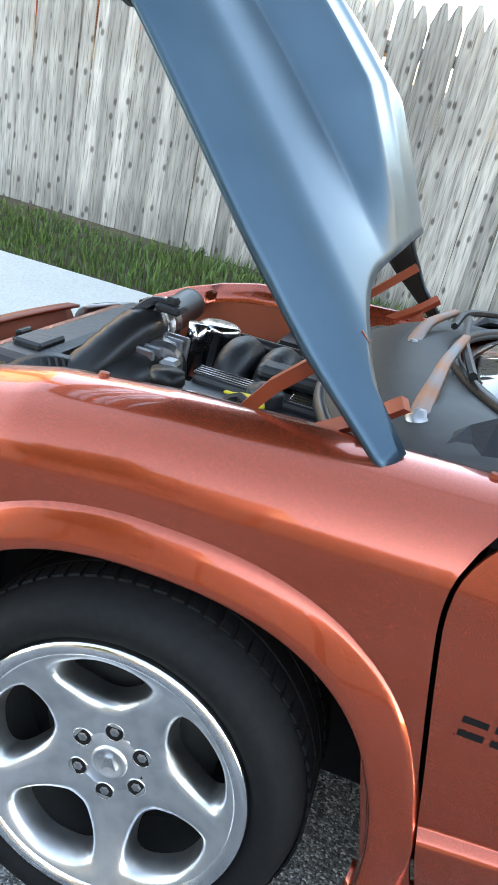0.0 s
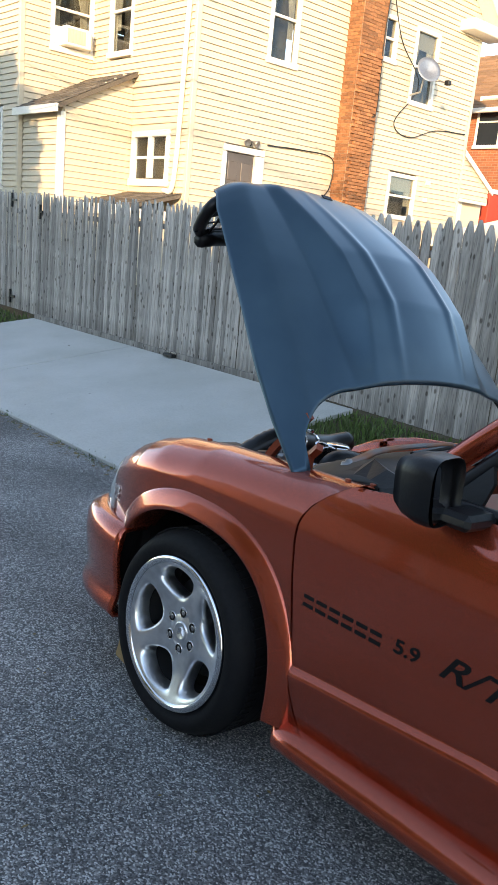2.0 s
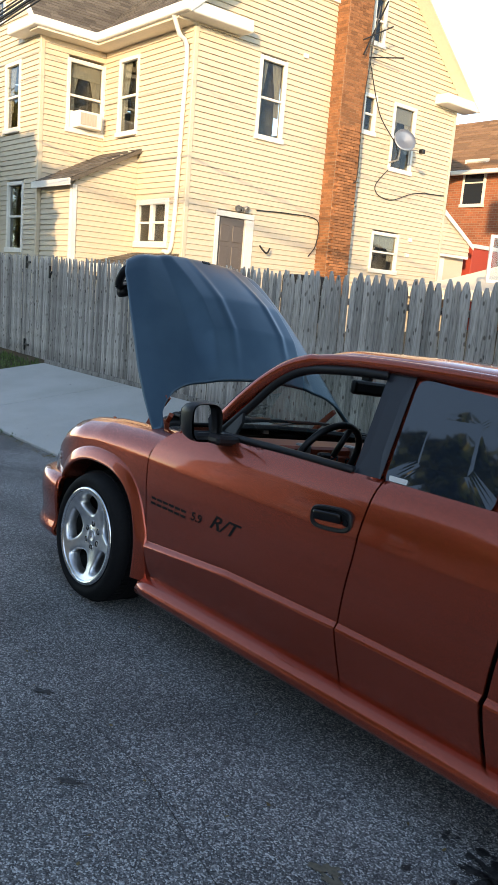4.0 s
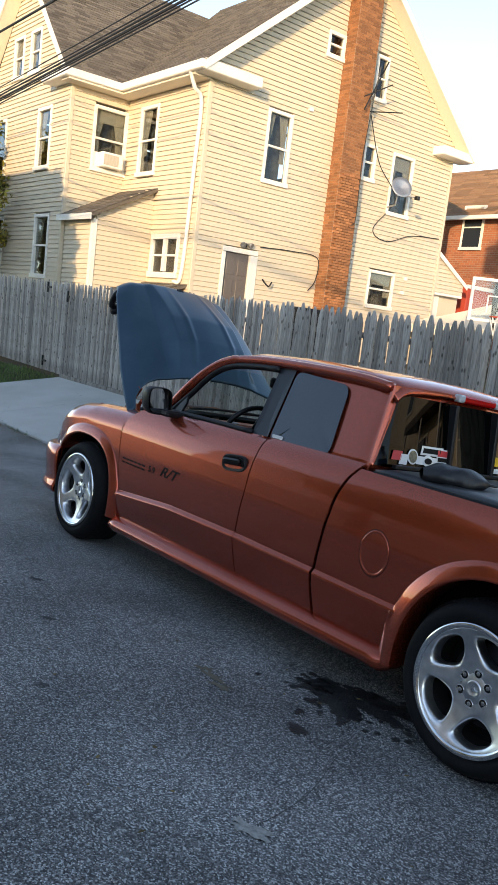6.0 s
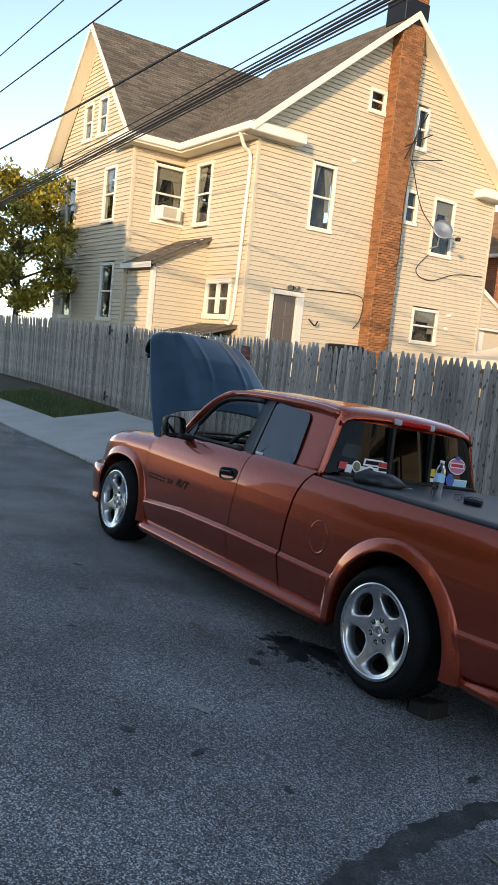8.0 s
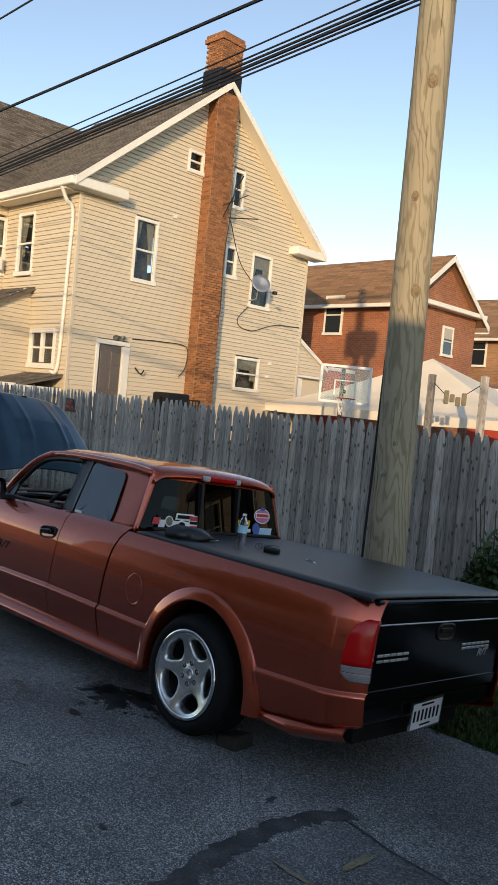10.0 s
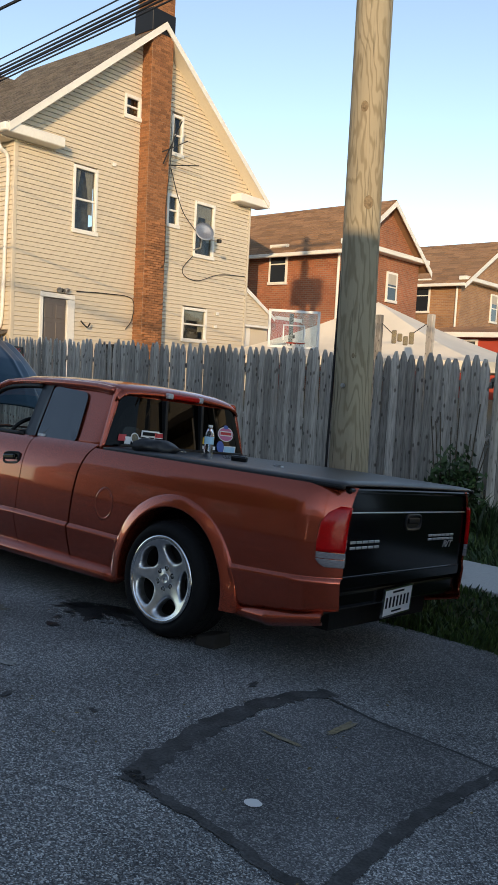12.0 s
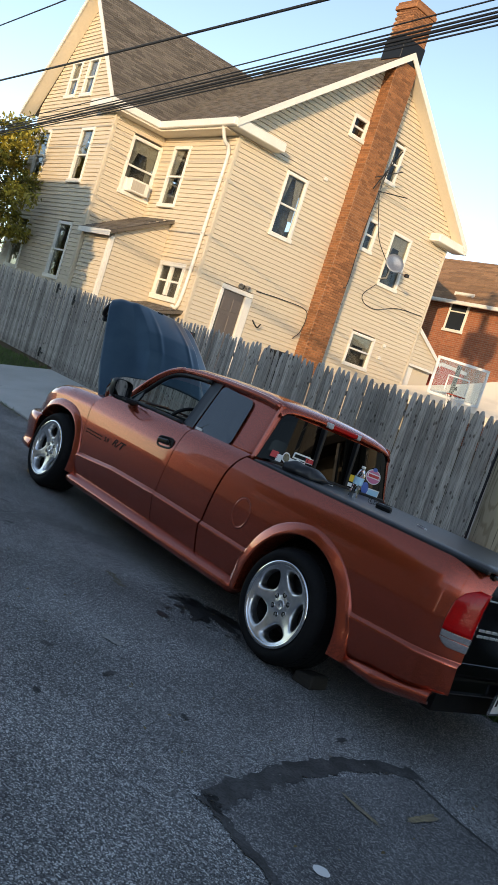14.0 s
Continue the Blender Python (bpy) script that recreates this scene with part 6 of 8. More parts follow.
for s in (0, 1):
    bm = bmesh.new()
    tube(bm, [mir(p) if s else p for p in pil], [0.034 if p.x < 1.2 else 0.028 for p in pil], 10)
    part("roof_pillar", bm, PAINT, truck, "copper windscreen pillar and roof rail", smooth=True)
    bm = bmesh.new()
    seal = bend([(0.80, 0.10, 1.05), (0.90, 0.15, 1.175), (1.03, 0.185, 1.315), (1.17, 0.21, 1.39), (1.40, 0.218, 1.418), (1.60, 0.22, 1.425)], 8)
    tube(bm, [mir(p) if s else p for p in seal], 0.019, 8)
    tube(bm, [mir(p) if s else p for p in bend([(0.80, 0.090, 1.046), (1.2, 0.086, 1.056), (1.62, 0.088, 1.060)], 6)], 0.017, 8)
    part("window_seal", bm, BLACK, truck, "black rubber window seal", smooth=True)
    # quarter panel behind the door glass
    bm = bmesh.new()
    rows = []
    for x in np.linspace(1.625, 2.50, 22):
        rows.append([])
        for z in np.linspace(1.045, 1.45, 14):
            lean_ = 0.10 * (z - 1.05) / 0.4
            xx = min(x, 2.49 - 0.05 * (z - 1.05) / 0.4) if x > 2.3 else x - 0.25 * lean_ * max(0, (1.85 - x) / 0.2)
            rows[-1].append((xx, gy(z) + 0.02 + 0.05 * max(0, (x - 2.40) / 0.14) ** 2 * 0.5, min(z, rail_z(xx))))
    grid(bm, [[mir(p) if s else p for p in r] for r in rows], flip=bool(s))
    thicken(part("cab_corner", bm, PAINT, truck, "copper rear cab corner", smooth=True), 0.012, 0.0)

    def pane_outline(pts, r=0.06):
        """Rounded polygon on the cab side."""
        out, n = [], len(pts)
        for i in range(n):
            p, a, b = Vector(pts[i]), Vector(pts[i - 1]), Vector(pts[(i + 1) % n])
            d0, d1 = (a - p).normalized(), (b - p).normalized()
            for k in range(6):
                t = k / 5
                out.append((p + d0 * r * (1 - t) ** 2 + d1 * r * t ** 2))
        return out
    for nm, mat_, pts, r, off, lab in (("pillar_trim", PILLARBLACK, [(1.618, 1.04), (1.748, 1.04), (1.722, 1.448), (1.592, 1.448)], 0.004, 0.014, "gloss black pillar panel"),
                                       ("quarter_glass", PRIVACY, [(1.768, 1.038), (2.222, 1.046), (2.152, 1.408), (1.738, 1.436)], 0.055, 0.016, "dark blue-tinted quarter window")):
        o = pane_outline(pts, r)
        bm = bmesh.new()
        ring0 = [(p.x, gy(p.y) + 0.018 - off, p.y) for p in o]
        cxy = sum((Vector(p) for p in ring0), Vector()) / len(ring0)
        ring1 = [(p[0], p[1] - 0.003, p[2]) for p in ring0]
        ring2 = [tuple(Vector(p).lerp(cxy, 0.5) + Vector((0, gy(Vector(p).lerp(cxy, 0.5).z) + 0.015 - off - Vector(p).lerp(cxy, 0.5).y, 0))) for p in ring0]
        rr = [[mir(p) if s else p for p in ring] for ring in (ring0, ring1, ring2)]
        vs = grid(bm, rr, close_v=True)
        bm.faces.new(vs[-1])
        part(nm, bm, mat_, truck, lab, smooth=False)
# little sticker at the foot of the quarter window
part("sticker", boxes(((1.79, gy(1.06) - 0.004, 1.062), (1.865, gy(1.075) - 0.001, 1.080))), STICKER_WHITE, truck, "small white window sticker")

# windscreen with cowl
def screen(x0, z0, x1, z1, y0, y1, bow, bow_top, n=24, mcount=10):
    rows = []
    for j in range(mcount + 1):
        f = j / mcount
        row = []
        for i in range(n + 1):
            u = i / n
            yy = (y0 + (y1 - y0) * f)
            y = yy + (2 * YC - 2 * yy) * u
            b = (bow + (bow_top - bow) * f) * (1 - abs(2 * u - 1) ** 2.2)
            row.append((x0 + (x1 - x0) * f - b, y, z0 + (z1 - z0) * f))
        rows.append(row)
    return rows


bm = bmesh.new()
grid(bm, screen(0.66, 1.010, 1.18, 1.445, 0.165, 0.25, 0.28, 0.10))
wsc = part("windscreen", bm, CABGLASS, truck, "clear windscreen", smooth=True)
wsc.visible_shadow = False
bm = bmesh.new()
def cowl_front(y):
    d = abs(y - YC)
    return 0.345 - 0.235 * max(0.0, 1 - (d / 0.67) ** 3.2) ** (1 / 2.2)


def cowl_back(y):
    return 0.655 - 0.28 * (1 - min(1.0, abs(y - YC) / 0.675) ** 2.2)


def cowl_pt(y, f, lift=0.0):
    """Point on the cowl between the bonnet seal (f 0) and the foot of the screen (f 1)."""
    xf, xb = cowl_front(y), cowl_back(y)
    z = 0.935 + 0.085 * f + 0.030 * math.sin(math.pi * min(1.0, f * 1.1)) - 0.02 * max(0.0, abs(y - YC) - 0.5) / 0.17
    return Vector((xf + (xb - xf) * f, y, z + lift))


grid(bm, [[cowl_pt(0.175 + 1.33 * k / 40, f) for k in range(41)] for f in np.linspace(0, 1, 12)])
thicken(part("cowl", bm, PLASTIC_AND_SHADE, truck, "weathered black plastic cowl", smooth=True), 0.012)
for s in (0, 1):
    bm = bmesh.new()
    low_ = [(0.335, 0.172, 0.935), (0.42, 0.165, 0.952), (0.50, 0.155, 0.962), (0.58, 0.150, 0.975), (0.66, 0.150, 0.992)]
    mid_ = [(0.345, 0.185, 0.972), (0.42, 0.180, 0.985), (0.49, 0.172, 0.992), (0.57, 0.165, 1.002), (0.67, 0.162, 1.018)]
    top_ = [(0.345, 0.245, 0.985), (0.40, 0.272, 1.025), (0.44, 0.268, 1.052), (0.53, 0.215, 1.045), (0.67, 0.170, 1.035)]
    in_ = [(0.345, 0.285, 0.980), (0.40, 0.300, 1.012), (0.45, 0.290, 1.040), (0.54, 0.232, 1.040), (0.675, 0.178, 1.035)]
    grid(bm, [[mir(p) if s else p for p in r] for r in (low_, mid_, top_, in_)], flip=bool(s))
    ob = thicken(part("cowl_end", bm, BLACK, truck, "black plastic cowl corner"), 0.010)
    bm = bmesh.new()
    hole_ = Vector((0.545, 0.158, 0.992))
    lathe(bm, [(0.0, 0.0), (0.009, 0.0), (0.010, 0.006)], 12, Matrix.Translation(mir(hole_) if s else hole_))
    part("bolt_hole", bm, UNDER, ob)
bm = bmesh.new()
for piv, pts, blade in (((0.317, 0.302, 0.990), [(0.317, 0.302, 1.002), (0.320, 0.36, 1.022), (0.328, 0.424, 1.045), (0.340, 0.56, 1.062), (0.372, 0.78, 1.078)], [(0.395, 0.52, 1.052), (0.372, 0.80, 1.068), (0.380, 1.12, 1.072)]),
                        ((0.262, 0.86, 1.000), [(0.262, 0.86, 1.012), (0.270, 0.95, 1.034), (0.290, 1.05, 1.052), (0.345, 1.22, 1.066)], [(0.345, 0.98, 1.064), (0.375, 1.22, 1.070), (0.47, 1.42, 1.062)])):
    p = bend(pts, 6)
    bm = bmesh.new()
    grid(bm, [[q + Vector(o) for o in ((-w, 0.0, -0.006), (-w * 0.75, 0.0, 0.006), (w * 0.75, 0.0, 0.006), (w, 0.0, -0.006))] for q, w in ((q, 0.021 - 0.011 * i / (len(p) - 1)) for i, q in enumerate(p))], close_v=True)
    arm_ = part("wiper_arm", bm, RUST, truck, "rust-flecked grey wiper arm", smooth=True)
    bm = bmesh.new()
    tube(bm, bend(blade, 6), 0.009, 6)
    part("wiper_blade", bm, BLACK, arm_)
    bm = bmesh.new()
    lathe(bm, [(0.0, 0.028), (0.010, 0.027), (0.013, 0.018), (0.022, 0.016), (0.024, 0.004), (0.024, -0.02)], 14, pose(*piv, 90, 0, 0))
    part("wiper_pivot", bm, CAST, arm_, smooth=True)
for k in range(40):
    y = 0.36 + k * 0.0245
    a, b = cowl_pt(y, 0.16, 0.010), cowl_pt(y, 0.46, 0.010)
    bm = bmesh.new()
    prism(bm, [a, b, b + Vector((0, 0.010, 0.003)), a + Vector((0, 0.010, 0.003))], (0, 0, -0.012))
    part("louvre", bm, BLACK, truck)
bm = bmesh.new()
tube(bm, [cowl_pt(0.185 + 1.31 * k / 48, 0.0, 0.006) for k in range(49)], 0.014, 8)
part("cowl_seal", bm, HOSE, truck, "black rubber cowl seal", smooth=True)
bm = bmesh.new()
tube(bm, [cowl_pt(0.20 + 1.28 * k / 48, 0.94, 0.012) for k in range(49)], 0.015, 9)
part("cowl_moulding", bm, BLACK, truck, smooth=True)

# rear window wall
bm = bmesh.new()
zr0, zr1, xr0, xr1 = 1.075, 1.405, 2.530, 2.478
def rw(y, z, d=0.0):
    f = (z - 1.04) / 0.41
    return (2.535 - 0.065 * f - 0.03 * (abs(y - YC) / 0.6) ** 3 + d, y, z)
fr_out = [rw(0.10, 1.035), rw(1.58, 1.035), rw(1.46, 1.45), rw(0.22, 1.45)]
fr_in = [rw(0.135, zr0), rw(1.545, zr0), rw(1.425, zr1), rw(0.255, zr1)]
grid(bm, [fr_out, fr_in], close_v=True)
thicken(part("rear_cab_panel", bm, PAINT, truck, "copper panel round the back window"), 0.015)
bm = bmesh.new()
grid(bm, [[rw(0.125 + (1.555 - 0.125) * k / 16, zr0 - 0.01, 0.004) for k in range(17)], [rw(0.247 + (1.433 - 0.247) * k / 16, zr1 + 0.008, 0.004) for k in range(17)]])
rg = part("rear_window", bm, TINTED, truck, "dark sliding back window with stickers", smooth=True)
rg.visible_shadow = False
bm = bmesh.new()
for y in (0.63, 1.00):
    box(bm, (2.47, y - 0.013, 1.07), (2.545, y + 0.013, 1.41), 0.004)
box(bm, (2.515, 0.21, 1.062), (2.545, 1.47, 1.082), 0.004)
box(bm, (2.465, 0.63, 1.385), (2.495, 1.0, 1.412), 0.004)
for v in bm.verts:
    v.co.x += 0.062 * (1.24 - v.co.z) / 0.33 * (1 if abs(v.co.z - 1.24) > 0.1 else 0) * 0.5 - 0.004
part("slider_frame", bm, BLACK, rg)
# stickers: plain shapes in their colours
def decal(y, z, w, h, mat_, d=0.010, kind_="box", parent=None):
    bm = bmesh.new()
    if kind_ == "oval":
        pts = [rw(y + w / 2 * math.cos(a), z + h / 2 * math.sin(a), d) for a in np.linspace(0, 6.283, 24, endpoint=False)]
    else:
        k = 0.25 * h if kind_ == "slant" else 0
        pts = [rw(y - w / 2, z - h / 2, d), rw(y + w / 2, z - h / 2, d), rw(y + w / 2 + k, z + h / 2, d), rw(y - w / 2 + k, z + h / 2, d)]
    prism(bm, pts, (0.0008, 0, 0))
    return part("sticker", bm, mat_, rg)


for y, z, w, h, mat_, kind_, d in ((0.255, 1.125, 0.06, 0.045, STICKER_RED, "slant", 0.010), (0.30, 1.11, 0.05, 0.05, STICKER_WHITE, "slant", 0.010), (0.365, 1.128, 0.07, 0.075, STICKER_WHITE, "oval", 0.010), (0.365, 1.128, 0.055, 0.058, PAINT_YELLOW_OLD, "oval", 0.012),
                                   (0.495, 1.165, 0.16, 0.045, STICKER_WHITE, "slant", 0.010), (0.495, 1.165, 0.13, 0.024, DECAL, "slant", 0.012), (0.475, 1.115, 0.17, 0.04, STICKER_WHITE, "box", 0.010), (0.475, 1.115, 0.08, 0.056, STICKER_WHITE, "oval", 0.0095), (0.475, 1.115, 0.055, 0.03, DECAL, "oval", 0.012),
                                   (0.58, 1.13, 0.085, 0.10, STICKER_WHITE, "box", 0.010), (0.58, 1.16, 0.075, 0.03, STICKER_RED, "box", 0.012), (0.58, 1.13, 0.07, 0.02, DECAL, "box", 0.012), (0.58, 1.10, 0.07, 0.018, STICKER_RED, "box", 0.012),
                                   (1.09, 1.155, 0.13, 0.05, STICKER_YELLOW, "slant", 0.010), (1.095, 1.105, 0.16, 0.026, STICKER_WHITE, "box", 0.010), (1.24, 1.12, 0.09, 0.09, STICKER_BLUE, "oval", 0.010), (1.35, 1.10, 0.14, 0.045, STICKER_SKY, "slant", 0.010), (1.35, 1.10, 0.16, 0.06, STICKER_WHITE, "slant", 0.0092),
                                   (1.31, 1.22, 0.20, 0.115, STICKER_WHITE, "oval", 0.010), (1.31, 1.22, 0.185, 0.10, STICKER_PINK, "oval", 0.011), (1.31, 1.225, 0.16, 0.038, STICKER_WHITE, "box", 0.012), (1.31, 1.225, 0.14, 0.022, STICKER_RED, "box", 0.013), (1.31, 1.275, 0.06, 0.03, STICKER_BLUE, "oval", 0.013)):
    decal(y, z, w, h, mat_, d, kind_)
bl = part("brake_lamp", boxes(((2.452, 0.68, 1.432), (2.50, 1.0, 1.468), 0.008)), REDLENS, truck, "red high brake lamp")
for y in (0.66, 0.975):
    part("cargo_lamp", boxes(((2.456, y, 1.430), (2.503, y + 0.05, 1.470), 0.008)), CLEARLENS, bl)

# cab interior: stripped dash, steering wheel, mirror
part("floor_pan", boxes(((0.62, 0.16, 0.40), (2.48, 1.52, 0.55)), ((2.40, 0.16, 0.5), (2.47, 1.52, 1.05))), UNDER, truck)
for s in (0, 1):
    y = 0.115 if s == 0 else 2 * YC - 0.135
    part("door_lining", boxes(((0.66, y, 0.5), (2.45, y + 0.02, 1.045))), PAINT_FLAT if s else UNDER, truck)
dash = part("dashboard", boxes(((0.80, 0.17, 0.99), (0.98, 1.51, 1.035), 0.012), ((0.955, 0.17, 0.80), (0.985, 1.51, 1.0), 0.01), ((0.76, 0.17, 0.6), (0.80, 1.51, 1.03))), PAINT_FLAT, truck, "stripped red-brown metal dashboard")
for y in (0.45, 0.78, 1.1, 1.32):
    part("dash_bracket", boxes(((0.93, y, 0.985), (0.995, y + 0.05, 1.045), 0.006)), CAST, dash)
bm = bmesh.new()
rnd = random.Random(4)
for k in range(12):
    y = rnd.uniform(0.3, 0.9)
    tube(bm, bend([(0.96, y, 0.93), (1.0 + rnd.random() * 0.06, y + rnd.uniform(-0.1, 0.1), 0.97 + rnd.random() * 0.03), (1.02, y + rnd.uniform(-0.15, 0.15), 0.90), (0.97, y + rnd.uniform(-0.2, 0.2), 0.82)], 5), 0.005, 5)
part("loose_wires", bm, CABLE, dash, "tangle of loose wires")
sw = part("steering_wheel", boxes(((1.08, 0.44, 0.96), (1.11, 0.52, 1.03), 0.01)), BLACK, truck, "black steering wheel")
bm = bmesh.new()
smx = pose(1.11, 0.48, 1.005, 0, -65, 0)
tube(bm, [smx @ Vector((0.185 * math.cos(a), 0.185 * math.sin(a), 0)) for a in np.linspace(0, 6.283, 37)], 0.016, 8, False)
for a in (0.3, 2.84, 4.71):
    tube(bm, [smx @ Vector((0.03 * math.cos(a), 0.03 * math.sin(a), -0.02)), smx @ Vector((0.18 * math.cos(a), 0.18 * math.sin(a), 0))], 0.014, 6)
tube(bm, [(1.10, 0.48, 0.99), (0.92, 0.48, 0.89)], 0.03, 10)
part("wheel_rim", bm, BLACK, sw, smooth=True)
bm = bmesh.new()
box(bm, (1.015, 0.66, 1.305), (1.05, 0.90, 1.375), 0.016, seg=2)
im = part("rear_view_mirror", bm, BLACK, truck, "black interior mirror")
part("mirror_stem", boxes(((0.985, 0.77, 1.36), (1.03, 0.80, 1.40))), BLACK, im)

# tonneau cover on the bed
bm = bmesh.new()
rows = []
for i, x in enumerate(np.linspace(2.56, 4.445, 36)):
    row = []
    for y in np.linspace(0.066, 2 * YC - 0.066, 20):
        e = min(1.0, (x - 2.56) / 0.05, (4.445 - x) / 0.04, (y - 0.066) / 0.05, (2 * YC - 0.066 - y) / 0.05)
        row.append((x, y, 1.040 + 0.014 * math.sqrt(max(0.0, e)) + 0.004 * math.sin(x * 3.1) * math.sin(y * 2.7)))
    rows.append(row)
grid(bm, rows)
tc = part("tonneau_cover", bm, VINYL, truck, "black vinyl tonneau cover", smooth=True)
thicken(tc, 0.012)
part("cover_rail", boxes(((2.55, 0.060, 1.026), (4.45, 0.09, 1.046), 0.006), ((2.55, 2 * YC - 0.09, 1.026), (4.45, 2 * YC - 0.060, 1.046), 0.006), ((2.545, 0.070, 1.0), (2.575, 2 * YC - 0.07, 1.045), 0.006)), BLACK, truck, "black cover rail")

# tailgate and rear end
tg = part("tailgate", boxes(((4.395, 0.135, 0.495), (4.44, 1.545, 1.032), 0.014)), GLOSSBLACK, truck, "gloss black tailgate")
part("top_moulding", boxes(((4.40, 0.135, 1.005), (4.452, 1.545, 1.036), 0.010)), GLOSSBLACK, tg)
part("crease", boxes(((4.43, 0.15, 0.902), (4.446, 1.53, 0.910), 0.003)), BADGE, tg, "thin bright strip")
part("crease", boxes(((4.43, 0.15, 0.560), (4.444, 1.53, 0.572), 0.003)), GLOSSBLACK, tg)
bm = bmesh.new()
vs = grid(bm, [[(xx, 0.85 + q * cx_, 0.848 + q2 * cz_) for cx_, cz_ in oval] for q, q2, xx in ((0.098, 0.050, 4.430), (0.098, 0.050, 4.446), (0.092, 0.044, 4.450), (0.082, 0.036, 4.447), (0.078, 0.032, 4.4415))], close_v=True)
bm.faces.new(vs[-1])
gh = part("gate_handle", bm, BLACK, tg, "black gate handle in an oval recess")
part("latch", boxes(((4.440, 0.785, 0.842), (4.452, 0.915, 0.874), 0.006, None, 2)), BLACK, gh)
for y0, y1, z0, z1, n in ((0.20, 0.50, 0.712, 0.756, 5), (1.06, 1.40, 0.735, 0.772, 6)):
    bd = part("badge", boxes(((4.4395, y0, z0), (4.4405, y0 + 0.002, z0 + 0.002))), BADGE, tg, "row of silver badge shapes")
    w = (y1 - y0) / n
    for k in range(n):
        a = y0 + k * w
        for zz in (z0, z1 - 0.014):
            part("badge_bar", boxes(((4.438, a, zz), (4.445, a + w * 0.84, zz + 0.014), 0.002)), BADGE, bd)
lettering("trim_badge", "R/T", 0.058, BADGE, tg, pose(4.441, 1.255, 0.678) @ pose(0, 0, 0, 90, 0, 90), 0.003, 0.4, "silver trim badge", 1.35, 0.001)
part("roll_pan", boxes(((4.33, 0.14, 0.385), (4.425, 1.54, 0.50), 0.03, None, 3)), GLOSSBLACK, truck, "black smooth roll pan")
npl = part("number_plate", boxes(((0, 0, 0), (0.006, 0.305, 0.155), 0.002)), STICKER_WHITE, truck, "white number plate with dark bars", m=pose(4.442, 0.60, 0.318, 3, 4, 0))
part("plate_frame", boxes(((-0.002, -0.006, -0.006), (0.009, 0.311, 0.004)), ((-0.002, -0.006, 0.151), (0.009, 0.311, 0.161)), ((-0.002, -0.006, -0.006), (0.009, 0.004, 0.161)), ((-0.002, 0.301, -0.006), (0.009, 0.311, 0.161))), CHROME, npl)
for k in range(7):
    part("plate_bar", boxes(((0.006, 0.024 + k * 0.039, 0.045), (0.0075, 0.042 + k * 0.039, 0.108))), DECAL, npl)
part("plate_bar", boxes(((0.006, 0.09, 0.128), (0.0075, 0.215, 0.139))), DECAL, npl)
part("plate_bar", boxes(((0.006, 0.10, 0.016), (0.0075, 0.205, 0.026))), DECAL, npl)
for s in (0, 1):
    mp_ = mir if s else (lambda p: p)

    def lens(z0, z1, nm, mat_, lab):
        bm = bmesh.new()
        rows = []
        for z in np.linspace(z0, z1, 14):
            xl = float(np.interp(z, [0.625, 0.64, 0.66, 0.75, 0.85, 0.90, 0.935], [4.395, 4.372, 4.358, 4.354, 4.362, 4.385, 4.425]))
            rows.append([mp_((x, side_y(x, z) - 0.006 - 0.016 * math.sin(math.pi * min(1, (x - xl) / 0.08 + 0.15) * 0.5), z)) for x in np.linspace(xl, 4.452, 14)])
            p = rows[-1][-1]
            rows[-1].append((4.462, p[1] + (0.01 if not s else -0.01), z))
            rows[-1].append((4.455, p[1] + (0.035 if not s else -0.035), z))
        grid(bm, rows, flip=bool(s))
        ob = part(nm, bm, mat_, truck, lab, smooth=True)
        thicken(ob, 0.012, 0.0)
    lens(0.702, 0.935, "tail_lamp", REDLENS, "red wraparound tail lamp")
    lens(0.668, 0.698, "reverse_lamp", SMOKELENS, "clear reversing lamp band")
    lens(0.625, 0.664, "lamp_base", SMOKELENS, "clear lower lamp band")

# open bonnet on its red hinge arms
HB = Vector((0.31, 0.0, 0.985))
HU = Vector((-0.741, 0, 0.671))
HN = Vector((0.671, 0, 0.741))
hood_edge = lambda s: float(np.interp(s, [0.0, 0.2, 0.42, 0.83, 1.15, 1.29], [0.085, 0.118, 0.150, 0.228, 0.30, 0.36]))
def hood_low(y):
    d = abs(y - YC)
    if d < 0.44:
        return 0.262 - 0.010 * (d / 0.44) ** 2
    if d > 0.705:
        return 0.0
    return 0.252 * max(0.0, 1 - ((d - 0.44) / 0.265) ** 2.0) ** (1 / 1.9)
def hood_high(y):
    return float(np.interp(abs(y - YC), [0, 0.25, 0.40, 0.48, 0.60], [1.345, 1.34, 1.32, 1.29, 1.24]))
def hood_out(y, s):
    d = abs(y - YC)
    h = 0.085 * (1 - (d / 0.80) ** 2)
    w = 0.28 + 0.10 * (1 - s / 1.35)
    wide = 0.050 + 0.055 * (1 - s / 1.35)
    st = min(1.0, max(0.0, (w + 0.5 * wide - d) / wide))
    st = st + 0.35 * (st * st * (3 - 2 * st) - st)
    fade = min(1.0, max(0.0, 1.38 - s) * 1.7) * min(1.0, 0.12 + max(0.0, s - 0.27) / 0.32)
    h += 0.075 * max(0.0, 1 - ((s - 0.72) / 0.66) ** 2) * max(0.0, 1 - (d / 0.72) ** 2)
    h += 0.086 * st * fade
    h += math.exp(-((d - w * 0.52) / 0.022) ** 2) * 0.008 * fade
    edge = (YC - hood_edge(max(0.0, s)) - d) / 0.115
    return h - 0.058 * min(1.0, 0.65 + max(0.0, s) / 0.6) * max(0.0, 1 - edge) ** 2
